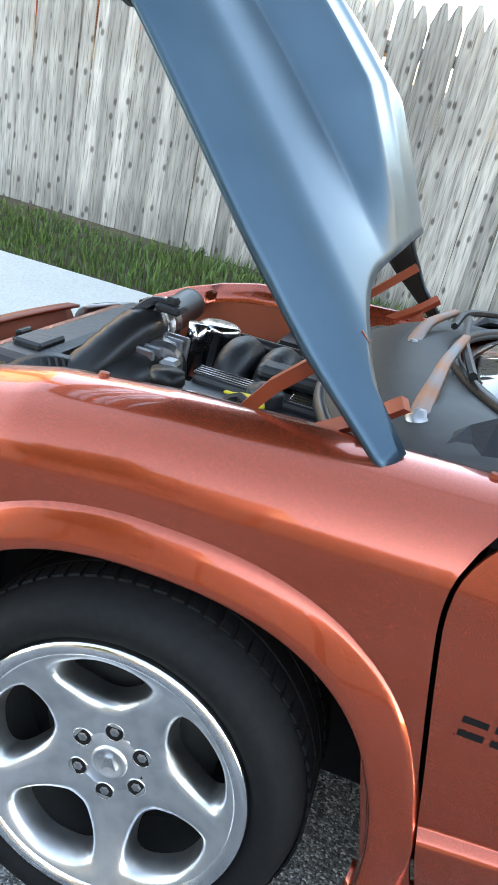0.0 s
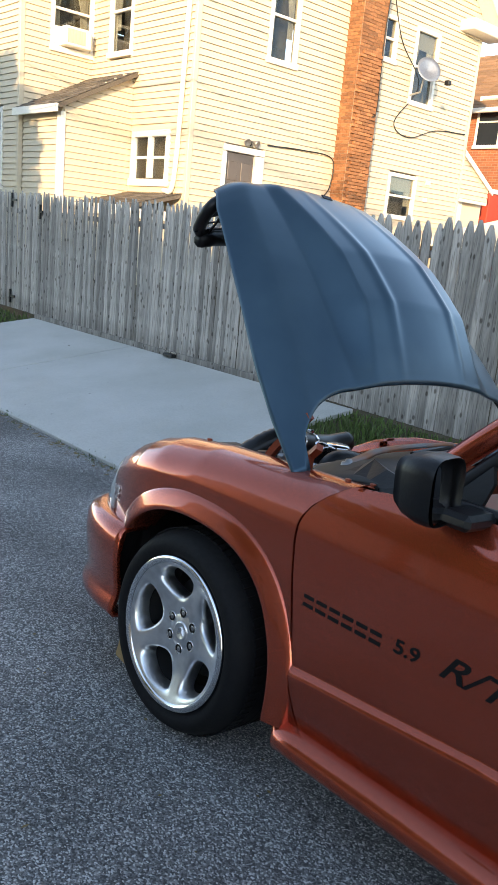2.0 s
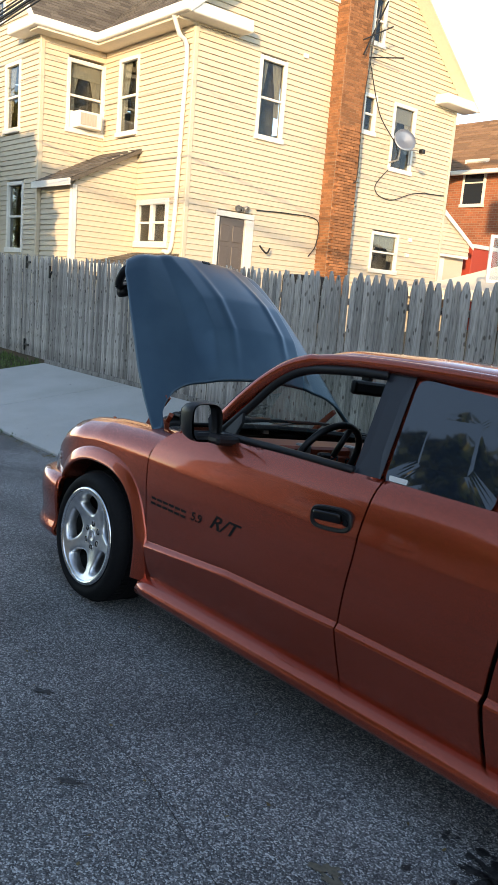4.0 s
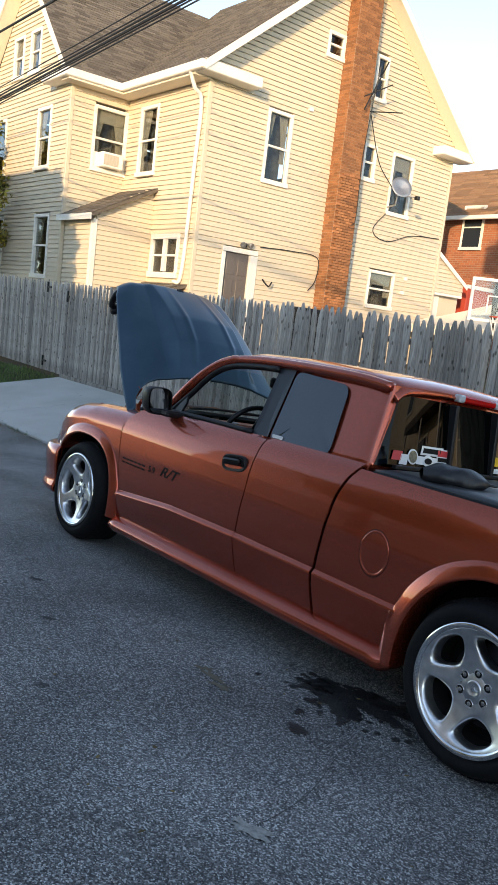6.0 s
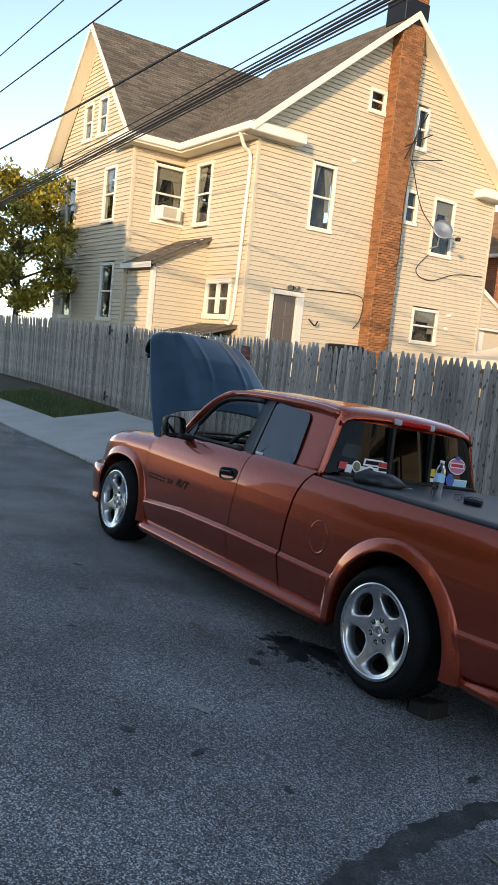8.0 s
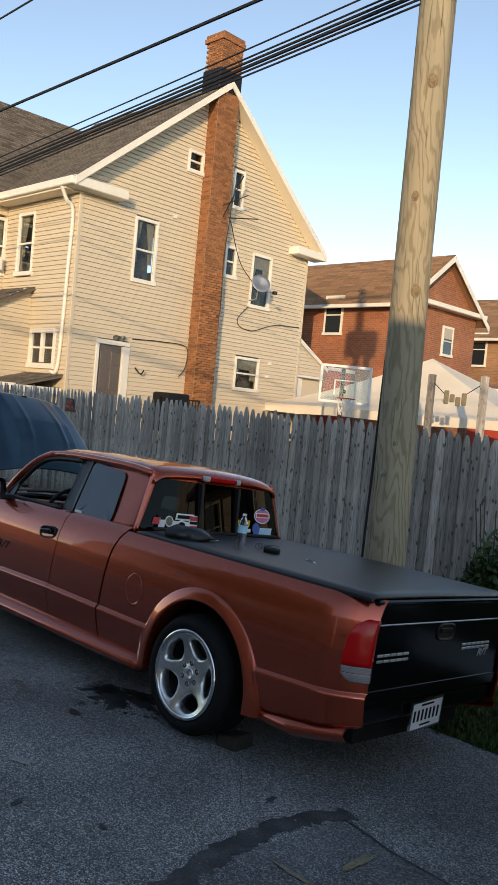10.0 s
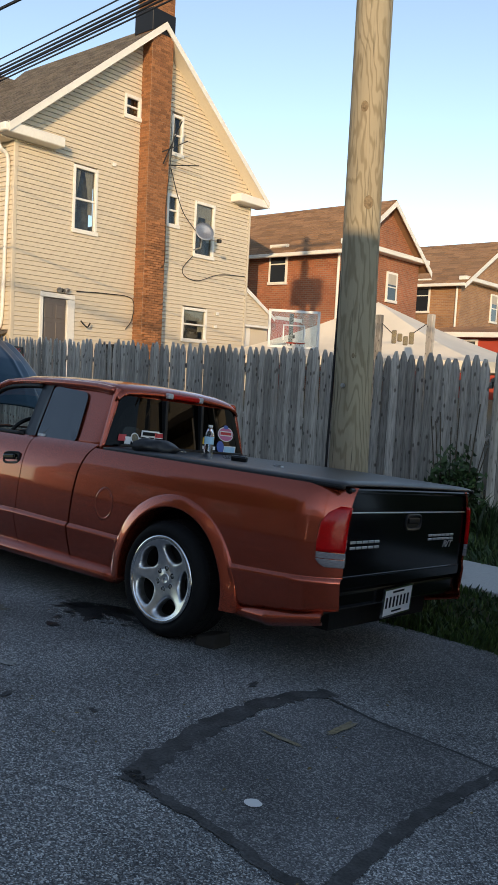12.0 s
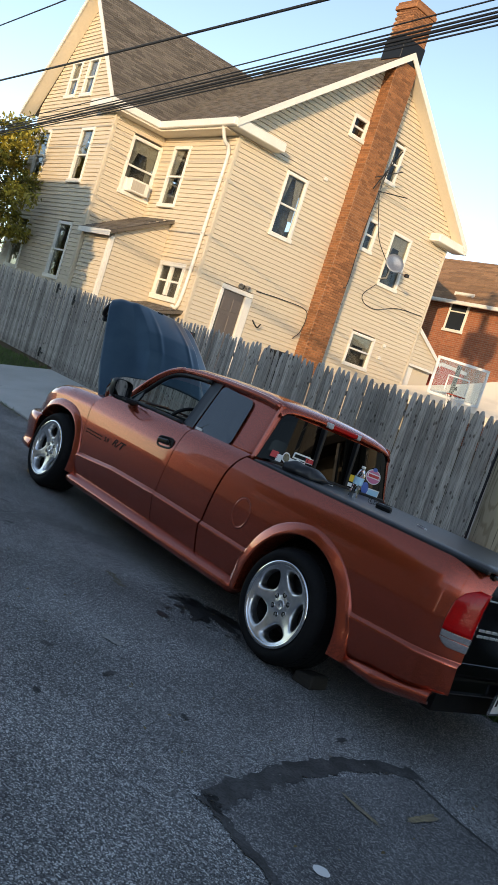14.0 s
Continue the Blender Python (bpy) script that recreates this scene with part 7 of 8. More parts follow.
def hpt(y, s, drop=0.0):
    curl = 0.05 * max(0.0, (s - 1.22) / 0.12) ** 2
    return HB + HU * (s - 0.3 * curl) + HN * (hood_out(y, s) - curl - drop) + Vector((0, 0.085 + (y - 0.085) * 1.04, 0))
bm = bmesh.new()
rows = []
for i in range(129):
    u = i / 128
    row = []
    for j in range(61):
        f = j / 60
        yl = 0.085 + (2 * (YC - 0.085)) * u
        s = hood_low(yl) + (hood_high(yl) - hood_low(yl)) * f
        for _ in range(3):
            e = hood_edge(s)
            y = e + 2 * (YC - e) * u
            s = hood_low(y) + (hood_high(y) - hood_low(y)) * f
        row.append(hpt(y, s))
    rows.append(row)
grid(bm, rows)
hood = part("bonnet", bm, [UNDER, PRIMER], truck, "raised bonnet in dull blue-grey primer", smooth=True)
md = hood.modifiers.new("thickness", "SOLIDIFY")
md.thickness, md.offset, md.material_offset, md.material_offset_rim = 0.010, 1.0, 1, 1
scn = part("scoop_vent", boxes(((-0.03, -0.012, 0.0), (0.03, 0.012, 0.006), 0.004)), BLACK, hood, m=Matrix.Translation(hpt(YC - 0.02, 1.22)) @ HU.to_track_quat("Y", "Z").to_matrix().to_4x4())
# grille hanging under the bonnet's nose
GD = -HN
gm = lambda y, d, o=0.0: HB + HU * (1.325 + o - 0.10 * (abs(y - YC) / 0.5) ** 2.5) + HN * 0.015 + GD * d + Vector((0, y, 0))
gril = part("grille", boxes(((0, 0, 0), (0.001, 0.001, 0.001))), BLACK, truck, "black grille surround under the bonnet nose", m=Matrix.Translation(gm(YC, 0.1)))
gmi = gril.matrix_basis.inverted()
outline = [(0.43, 0.03), (0.375, 0.07), (0.38, 0.15), (0.43, 0.215), (0.60, 0.235), (0.84, 0.24)]
outline += [(2 * YC - a, b) for a, b in outline[::-1][1:]] + [(2 * YC - 0.40, 0.0), (0.84, 0.0)][:1]
pth = bend([gmi @ gm(a, b) for a, b in outline] + [gmi @ gm(0.84, 0.02), gmi @ gm(0.43, 0.03)], 6)
bm = bmesh.new()
tube(bm, pth, 0.026, 8)
tube(bm, [gmi @ gm(y, 0.235, -0.03) for y in np.linspace(0.42, 2 * YC - 0.42, 12)], 0.03, 8)
part("surround", bm, BLACK, gril, smooth=True)
for r_, line in ([(0.016, [(YC, 0.0, 0.0), (YC, 0.235, 0.0)]), (0.012, [(y, 0.115, 0.0) for y in np.linspace(0.36, 2 * YC - 0.36, 12)])]
                 + [(0.004, [(y, d, -0.01) for y in np.linspace(0.37, 2 * YC - 0.37, 12)]) for d in (0.04, 0.075, 0.155, 0.195)]
                 + [(0.006, [(y, 0.01, -0.02), (y, 0.22, -0.02)]) for y in np.linspace(0.46, 2 * YC - 0.46, 6)]):
    bm = bmesh.new()
    tube(bm, [gmi @ gm(*q_) for q_ in line], r_, 6)
    part("grille_bar", bm, BLACK, gril)
for s in (0, 1):
    q = (lambda p: mir(p)) if s else (lambda p: p)
    y = 0.245
    arm = part("bonnet_hinge", boxes(((0, 0, 0), (0.001, 0.001, 0.001))), PAINT_FLAT, truck, "red-brown pressed hinge arms", m=Matrix.Translation(q((0.2, y, 0.9))))
    off = Vector(q((0.2, y, 0.9)))
    for pts, w in (([(0.028, 0.225, 0.86), (0.040, 0.225, 0.955), (0.075, 0.225, 1.005), (0.20, 0.215, 1.13)], 0.017), ([(0.115, 0.215, 0.86), (0.150, 0.212, 0.945), (0.24, 0.20, 1.005), (0.29, 0.185, 1.05)], 0.016), ([(0.235, 0.20, 0.86), (0.245, 0.19, 1.02)], 0.020)):
        bm = bmesh.new()
        tube(bm, [Vector(q(p)) - off for p in pts], w, 4)
        part("arm", bm, PAINT_FLAT, arm)

# engine bay
part("firewall", boxes(((0.40, 0.2, 0.5), (0.44, 1.48, 0.94))), PAINT_FLAT, truck)
for s in (0, 1):
    bm = bmesh.new()
    rows = [[(x, 0.232, topz(x) - 0.05), (x, 0.25, topz(x) - 0.16), (x, 0.33, 0.60)] for x in np.linspace(-0.60, 0.42, 14)]
    grid(bm, [[mir(p) if s else p for p in r] for r in rows])
    thicken(part("inner_wing", bm, PAINT_FLAT, truck, "red-brown inner wing"), 0.01)
part("engine_tray", boxes(((-0.6, 0.3, 0.50), (0.42, 1.38, 0.60))), UNDER, truck)
eng = part("engine", boxes(((-0.28, 0.52, 0.6), (0.36, 1.16, 0.76), 0.03)), ENGINE_BLACK, truck, "black-topped V8 engine with intake hoses")
RIBBED = material("ribbed_hose", (0.014, 0.014, 0.015), 0.35)
bm = bmesh.new()
box(bm, (-0.22, 0.40, 0.74), (0.24, 0.60, 0.855), 0.03, seg=3)
box(bm, (-0.17, 0.585, 0.80), (0.22, 0.66, 0.872), 0.012, seg=2)
cv = part("valve_cover", bm, ENGINE_BLACK, eng, "black ribbed valve cover")
for k in range(4):
    part("cover_rib", boxes(((-0.17, 0.592 + k * 0.017, 0.870), (-0.03, 0.600 + k * 0.017, 0.877), 0.002), ((0.05, 0.592 + k * 0.017, 0.870), (0.22, 0.600 + k * 0.017, 0.877), 0.002)), CHROME, cv, "bright machined rib")
bm = bmesh.new()
lathe(bm, [(0.0, 0.026), (0.020, 0.026), (0.022, 0.018), (0.038, 0.016), (0.042, 0.008), (0.042, -0.02)], 20, pose(0.0, 0.585, 0.872, 90, 0, 0))
part("filler_cap", bm, ENGINE_BLACK, cv, smooth=True)
for k in range(4):
    x = -0.12 + k * 0.098
    bm = bmesh.new()
    tube(bm, bend([(x, 0.70, 0.76), (x, 0.735, 0.858), (x, 0.80, 0.884), (x, 0.90, 0.86), (x, 0.96, 0.76)], 6), 0.044, 14)
    part("intake_runner", bm, ENGINE_BLACK, eng, smooth=True)
bm = bmesh.new()
box(bm, (-0.05, 0.665, 0.875), (0.13, 0.755, 0.912), 0.014, seg=2)
part("coil_cover", bm, ENGINE_BLACK, eng)
bm = bmesh.new()
lathe(bm, [(0.0, 0.018), (0.040, 0.018), (0.052, 0.012), (0.055, 0.0), (0.045, -0.008), (0.045, -0.12)], 24, pose(-0.20, 0.86, 0.915, 90, 0, 0))
tube(bm, [(-0.24, 0.80, 0.86), (-0.24, 0.80, 0.93)], 0.024, 12)
part("thermostat_housing", bm, CHROME, eng, "bright alloy cap", smooth=True)
bm = bmesh.new()
tube(bm, bend([(-0.18, 0.88, 0.90), (-0.06, 0.92, 0.89), (0.12, 0.96, 0.885), (0.26, 1.02, 0.87)], 6), 0.020, 10)
part("heater_hose", bm, HOSE, eng, smooth=True)
# fat intake pipe: cone filter, elbow, clamps, then across to the far side
path_ = bend([(-0.50, 0.36, 0.74), (-0.40, 0.45, 0.80), (-0.34, 0.58, 0.90), (-0.32, 0.66, 0.925), (-0.34, 0.80, 0.90), (-0.37, 0.98, 0.885), (-0.37, 1.12, 0.90)], 8)
bm = bmesh.new()
tube(bm, path_, [0.046 + (0.003 if i % 2 and i < 26 else 0.0) for i in range(len(path_))], 16)
part("upper_hose", bm, RIBBED, eng, "ribbed black intake hose", smooth=True)
for i in (24, 29, 34):
    p, q = path_[i], path_[i + 1]
    bm = bmesh.new()
    tube(bm, [p, p + (q - p).normalized() * 0.014], 0.052, 18)
    box(bm, (p.x - 0.012, p.y - 0.01, p.z + 0.048), (p.x + 0.012, p.y + 0.012, p.z + 0.064), 0.003)
    part("hose_clamp", bm, CHROME, eng, "bright steel hose clamp")
bm = bmesh.new()
tube(bm, bend([(-0.34, 0.62, 0.955), (-0.31, 0.65, 0.985), (-0.26, 0.66, 0.985)], 4), 0.012, 8)
box(bm, (-0.30, 0.63, 0.97), (-0.24, 0.69, 0.988), 0.005)
box(bm, (-0.285, 0.645, 0.985), (-0.255, 0.675, 1.005), 0.006)
part("map_sensor", bm, ENGINE_BLACK, eng)
bm = bmesh.new()
tube(bm, bend([(-0.44, 0.42, 0.78), (-0.36, 0.50, 0.80), (-0.29, 0.57, 0.83), (-0.26, 0.68, 0.84)], 6), 0.058, 16)
part("intake_tube", bm, HOSE, eng, "fat black intake tube", smooth=True)
bm = bmesh.new()
for q in range(6):
    box(bm, (-0.335 + 0.008 * q, 0.56 + 0.022 * q, 0.83 + 0.006 * q), (-0.255 + 0.008 * q, 0.574 + 0.022 * q, 0.90 + 0.004 * q), 0.004)
lathe(bm, [(0.0, 0.05), (0.045, 0.05), (0.055, 0.03), (0.055, -0.03), (0.045, -0.05), (0, -0.05)], 20, pose(-0.27, 0.64, 0.86, 0, 0, 25))
box(bm, (-0.24, 0.55, 0.84), (-0.20, 0.60, 0.89), 0.008)
tagged(part("alternator", bm, CAST, eng, "bare finned alloy alternator"), kind="stuff")
FM = pose(-0.41, 0.42, 0.735, 28, 0, 48)
bm = bmesh.new()
lathe(bm, [(0.0, -0.085), (0.075, -0.085), (0.088, -0.072), (0.108, 0.07), (0.108, 0.085), (0.0, 0.085)], 36, FM)
af = part("air_filter", bm, HOSE, eng, "pleated cone air filter", smooth=True)
bm = bmesh.new()
for k in range(44):
    a = k * 2 * math.pi / 44
    tube(bm, [FM @ Vector((0.090 * math.cos(a), -0.07, 0.090 * math.sin(a))), FM @ Vector((0.110 * math.cos(a), 0.07, 0.110 * math.sin(a)))], 0.0035, 4)
tagged(part("pleats", bm, PLASTIC_AND_SHADE, af), kind="stuff")
bm = bmesh.new()
box(bm, (-0.205, 0.405, 0.72), (-0.145, 0.455, 0.875), 0.014, seg=2)
rsv = part("reservoir", bm, BOTTLE_WHITE, truck, "yellowed plastic reservoir")
bm = bmesh.new()
lathe(bm, [(0.0, 0.024), (0.034, 0.022), (0.038, 0.0), (0.032, -0.012)], 20, pose(-0.175, 0.43, 0.888, 90, 0, 0))
part("reservoir_cap", bm, BLACK, rsv, smooth=True)
bm = bmesh.new()
lathe(bm, [(0.0, 0.016), (0.012, 0.016), (0.014, 0.011), (0.036, 0.010), (0.040, 0.0), (0.036, -0.012)], 22, pose(-0.015, 0.475, 0.878, 90, 0, 0))
box(bm, (-0.065, 0.47, 0.884), (-0.015, 0.48, 0.892), 0.003)
part("yellow_cap", bm, YELLOW, truck, "bright yellow filler cap", smooth=True)
for x, y in ((-0.14, 0.36), (-0.085, 0.35), (0.20, 0.42), (0.12, 0.37)):
    part("wire_plug", boxes(((x, y, 0.83), (x + 0.05, y + 0.04, 0.885), 0.008)), ENGINE_BLACK, eng)
bm = bmesh.new()
box(bm, (-0.12, 1.22, 0.62), (0.10, 1.42, 0.85), 0.01)
bat = part("battery", bm, BLACK, truck, "black battery with red terminal cover")
bm = bmesh.new()
box(bm, (-0.01, 1.235, 0.80), (0.035, 1.28, 0.90), 0.01)
part("terminal_cover", bm, REDPLASTIC, bat)
bm = bmesh.new()
box(bm, (0.08, 1.13, 0.78), (0.17, 1.26, 0.90), 0.005)
unit = part("control_unit", bm, CAST, truck, "finned alloy control box")
for k in range(6):
    part("fin", boxes(((0.085 + k * 0.014, 1.12, 0.79), (0.09 + k * 0.014, 1.27, 0.91))), CAST, unit)
bm = bmesh.new()
box(bm, (-0.60, 0.44, 0.66), (-0.47, 1.24, 0.835), 0.03, seg=2)
box(bm, (-0.57, 0.52, 0.83), (-0.50, 0.64, 0.85), 0.006)
part("fan_shroud", bm, ENGINE_BLACK, truck, "black fan shroud")
bm = bmesh.new()
box(bm, (-0.58, 0.29, 0.69), (-0.44, 0.42, 0.80), 0.03, seg=2)
part("washer_bottle", bm, ENGINE_BLACK, truck)
rnd = random.Random(12)
bm = bmesh.new()
for k in range(16):
    x, y = rnd.uniform(-0.2, 0.34), rnd.choice((rnd.uniform(0.27, 0.40), rnd.uniform(1.1, 1.36)))
    tube(bm, bend([(x, y, 0.80), (x + rnd.uniform(0.02, 0.12), y + rnd.uniform(-0.04, 0.06), 0.86 + rnd.random() * 0.04), (x + rnd.uniform(0.1, 0.25), y + rnd.uniform(-0.04, 0.1), 0.83), (x + 0.3, y + rnd.uniform(0, 0.15), 0.78)], 5), rnd.choice((0.006, 0.008, 0.011)), 6)
tagged(part("engine_wiring", bm, CABLE, eng, "black looms and plug leads"), kind="stuff")
for x, y in ((0.45, 0.15), (0.53, 0.165), (-0.2, 0.165), (-0.45, 0.2)):
    bm = bmesh.new()
    lathe(bm, [(0.0, 0.012), (0.009, 0.011), (0.010, 0.004), (0.016, 0.002), (0.016, 0.0)], 8, pose(x, y, topz(x), 90, 0, 0))
    part("wing_bolt", bm, PAINT_FLAT, truck)

# ---- street surface: stains, patch, paint ----
def blot(name, cx, cy, rx, ry, mat, label, lift=0.004, seed=1, rough=0.35, rot=0.0, category="stain"):
    """Uneven flat stain on the road."""
    rnd = random.Random(seed)
    bm = bmesh.new()
    n = 40
    c, s = math.cos(rot), math.sin(rot)
    P = lambda x, y: (cx + c * x - s * y, cy + s * x + c * y, 0)
    ring = []
    for k in range(n):
        a = 2 * math.pi * k / n
        r = 1 + rough * noise.noise((math.cos(a) * 1.7 + seed * 3.1, math.sin(a) * 1.7, seed)) + 0.25 * rough * rnd.uniform(-1, 1)
        x, y, _ = P(rx * r * math.cos(a), ry * r * math.sin(a))
        ring.append(bm.verts.new((x, y, ground_z(y) + lift)))
    bm.faces.new(ring)
    return tagged(link_mesh(name, bm, mat), label, category, kind="structure")


blot("oil_stain", 2.70, 0.02, 0.21, 0.15, OIL, "dark wet oil stain on the asphalt", 0.006, 3, 0.9)
blot("oil_stain", 2.84, 0.20, 0.20, 0.07, OIL, "dark wet oil stain by the rear wheel", 0.006, 5, 0.9, 0.3)
blot("oil_stain", 2.52, -0.02, 0.09, 0.07, OIL, "small dark oil splash on the asphalt", 0.006, 7, 0.9, 0.2)
blot("oil_stain", 2.84, -0.43, 0.05, 0.03, OIL, "small dark oil splash on the asphalt", 0.006, 8, 0.9, 0.2)
rnd = random.Random(55)
bm = bmesh.new()
for _ in range(160):
    x, y, q = rnd.gauss(2.70, 0.17), rnd.gauss(0.02, 0.16), rnd.uniform(0.004, 0.02)
    ph = rnd.random() * 3
    bm.faces.new([bm.verts.new((x + q * rnd.uniform(0.6, 1.4) * math.cos(ph + k * 0.9), y + q * rnd.uniform(0.6, 1.4) * math.sin(ph + k * 0.9), ground_z(y) + 0.007)) for k in range(7)])
tagged(link_mesh("oil_spatter", bm, OIL), "fine dark oil spatter round the stain", "stain", kind="stuff")
blot("dry_stain", 3.30, -1.07, 0.07, 0.03, PAINT_WHITE_OLD, "small pale scuff on the asphalt", 0.005, 11, 0.9, 0.4)
for k_, (x, y, a_) in enumerate(((2.30, -0.47, 0.07), (2.40, -0.50, 0.05), (2.22, -0.455, 0.035))):
    blot("dry_stain", x, y, a_, 0.024, DUST, "faint dusty stain on the asphalt", 0.004, 13 + k_ * 30, 1.0, 0.1 + 0.3 * k_)
blot("dry_stain", 4.82, -0.32, 0.13, 0.020, PAINT_YELLOW_OLD, "trace of yellow road paint", 0.009, 14, 0.8, 1.62)
blot("dry_stain", 4.73, -0.65, 0.11, 0.012, PAINT_YELLOW_OLD, "trace of worn road paint", 0.009, 15, 0.8, 0.0)
blot("dry_stain", 5.52, 0.02, 0.10, 0.03, PAINT_WHITE_OLD, "chip of worn white road paint", 0.005, 16, 0.9, -0.1)
for k, (x, y) in enumerate(((2.2, -1.25), (3.45, -1.5), (3.7, -1.3), (4.05, -1.1), (1.5, -0.9), (4.2, -0.2), (3.9, -1.75), (0.9, -0.7))):
    blot("tar_spot", x, y, 0.025 + 0.01 * (k % 3), 0.016, TAR, "dark tar spot on the asphalt", 0.005, 20 + k, 0.8, k)
blot("fallen_plate", 5.03, -1.19, 0.032, 0.03, SIGN_WHITE, "small white disc lying on the road", 0.007, 41, 0.1, 0, "litter")


def strip(name, pts, w, mat, label, lift=0.005, seed=2):
    """Uneven ribbon of tar along points."""
    rnd = random.Random(seed)
    p = bend([(x, y, 0) for x, y in pts], 8)
    rows = []
    for i, q in enumerate(p):
        d = (p[min(i + 1, len(p) - 1)] - p[max(i - 1, 0)]).normalized()
        a, b = w * rnd.uniform(0.5, 1.2), w * rnd.uniform(0.5, 1.2)
        l, r = q + Vector((-d.y, d.x, 0)) * a, q - Vector((-d.y, d.x, 0)) * b
        rows.append([(l.x, l.y, ground_z(l.y) + lift), (r.x, r.y, ground_z(r.y) + lift)])
    bm = bmesh.new()
    grid(bm, rows)
    return tagged(link_mesh(name, bm, mat), label, "road", kind="structure")


bm = bmesh.new()
rows = []
for f in np.linspace(0, 1, 8):
    a, b = Vector((4.52, -1.38)).lerp(Vector((4.50, -0.05)), f), Vector((5.47, -1.46)).lerp(Vector((5.47, -0.12)), f)
    rows.append([(a.lerp(b, g).x, a.lerp(b, g).y, ground_z(a.lerp(b, g).y) + 0.003) for g in np.linspace(0, 1, 6)])
grid(bm, rows)
tagged(link_mesh("road_patch", bm, PATCH), "rectangular repaired patch of asphalt", "road", kind="structure")
strip("tar_seam", [(4.66, -1.42), (4.56, -1.18), (4.50, -0.95), (4.445, -0.72), (4.42, -0.45), (4.43, -0.2), (4.50, 0.06)], 0.062, TAR, "broad broken tar band along the patch")
strip("tar_seam", [(4.50, -0.02), (4.68, -0.05), (4.85, -0.09), (5.15, -0.10), (5.47, -0.13)], 0.010, TAR, "thin dark tar seam round the patch", seed=4)
strip("tar_seam", [(4.60, -1.36), (4.70, -1.40), (4.85, -1.41), (5.05, -1.42), (5.30, -1.46), (5.52, -1.46)], 0.028, TAR, "dark tar seam round the patch", seed=5)
strip("tar_seam", [(5.50, -1.48), (5.47, -1.10), (5.45, -0.75), (5.46, -0.40), (5.48, -0.10)], 0.034, TAR, "dark tar seam round the patch", seed=6)
for k, pts in enumerate(([(2.3, -2.1), (2.9, -1.9), (3.6, -2.05), (4.6, -1.62)], [(3.1, -1.5), (3.3, -1.2), (3.25, -0.8), (3.05, -0.4)], [(0.6, -0.8), (1.4, -0.65), (2.2, -0.8)], [(3.9, -0.1), (4.2, -0.4), (4.45, -0.45)])):
    strip("crack", pts, 0.0018, TAR, "fine crack in the asphalt", seed=30 + k)

# ---- grass, weeds, litter ----
tuft_field("grass", [(-2.75, -1.2, 3.33, 4.12), (-1.2, 3.4, 3.2, 4.12), (-1.15, 8.5, 1.70, 2.57), (3.4, 9.0, 3.18, 5.6)], 42000, 0.10, GRASS, "ragged green grass strip along the fence", seed=2)
tuft_field("grass", [(-14, -9.05, 2.75, 4.1)], 5000, 0.10, GRASS, "short green grass by the gate", seed=3)
tuft_field("grass", [(3.4, 9.0, 1.66, 2.06), (3.4, 9.0, 1.66, 2.06), (3.4, 9.0, 1.66, 2.06), (3.5, 9.0, 4.2, 6.5)], 30000, 0.085, GRASS, "rough grass verge behind the truck", seed=4)
tuft_field("weeds", [(3.4, 7.0, 3.15, 4.4), (3.3, 7.0, 1.68, 2.60)], 9000, 0.11, WEED, "low dark weeds among the grass of the verge", 0.9, 0.012, seed=15)
tuft_field("weeds", [(2.6, 3.7, 3.75, 4.25)], 1500, 0.35, WEED, "tall weeds at the fence corner", 0.8, 0.012, seed=5)


def leaf_litter(name, n, region, size, mat, label, seed=6):
    rnd = random.Random(seed)
    vs, fs = [], []
    for _ in range(n):
        x, y = region(rnd)
        z = ground_z(y) + 0.006
        a, s = rnd.uniform(0, 6.28), size * rnd.uniform(0.4, 1.4)
        i = len(vs)
        for k, (u, v) in enumerate(((1, 0), (0, 0.5), (-1, 0), (0, -0.5))):
            vs.append((x + s * (u * math.cos(a) - v * math.sin(a)), y + s * (u * math.sin(a) + v * math.cos(a)), z + rnd.uniform(0, 0.5) * s))
        fs.append((i, i + 1, i + 2, i + 3))
    me = bpy.data.meshes.new(name)
    me.from_pydata(vs, [], fs)
    me.materials.append(mat)
    return tagged(new(name, me), label, "leaves", kind="stuff")


leaf_litter("leaf_litter", 900, lambda r: (r.uniform(-6.5, -1.0), 1.69 - abs(r.gauss(0, 0.07))), 0.022, LEAF_DRY, "dry brown leaves along the gutter")
leaf_litter("leaf_litter", 240, lambda r: (r.uniform(-1, 6), r.uniform(-1.5, 1.6)), 0.010, LEAF_DRY, "scattered leaf bits on the road", 8)
leaf_litter("leaf_litter", 60, lambda r: (r.uniform(-8.8, -3.3), r.uniform(1.8, 4.0)), 0.018, EARTH, "few dark leaves on the driveway", 9)
tuft_field("grass", [(-6.5, -3.0, 1.62, 1.74)], 900, 0.07, GRASS, "weedy tufts along the gutter", seed=9)
leaf_litter("road_grit", 700, lambda r: (r.uniform(1, 6.5), r.uniform(-1.9, 1.6)), 0.006, PAINT_WHITE_OLD, "pale grit scattered on the asphalt", 10)


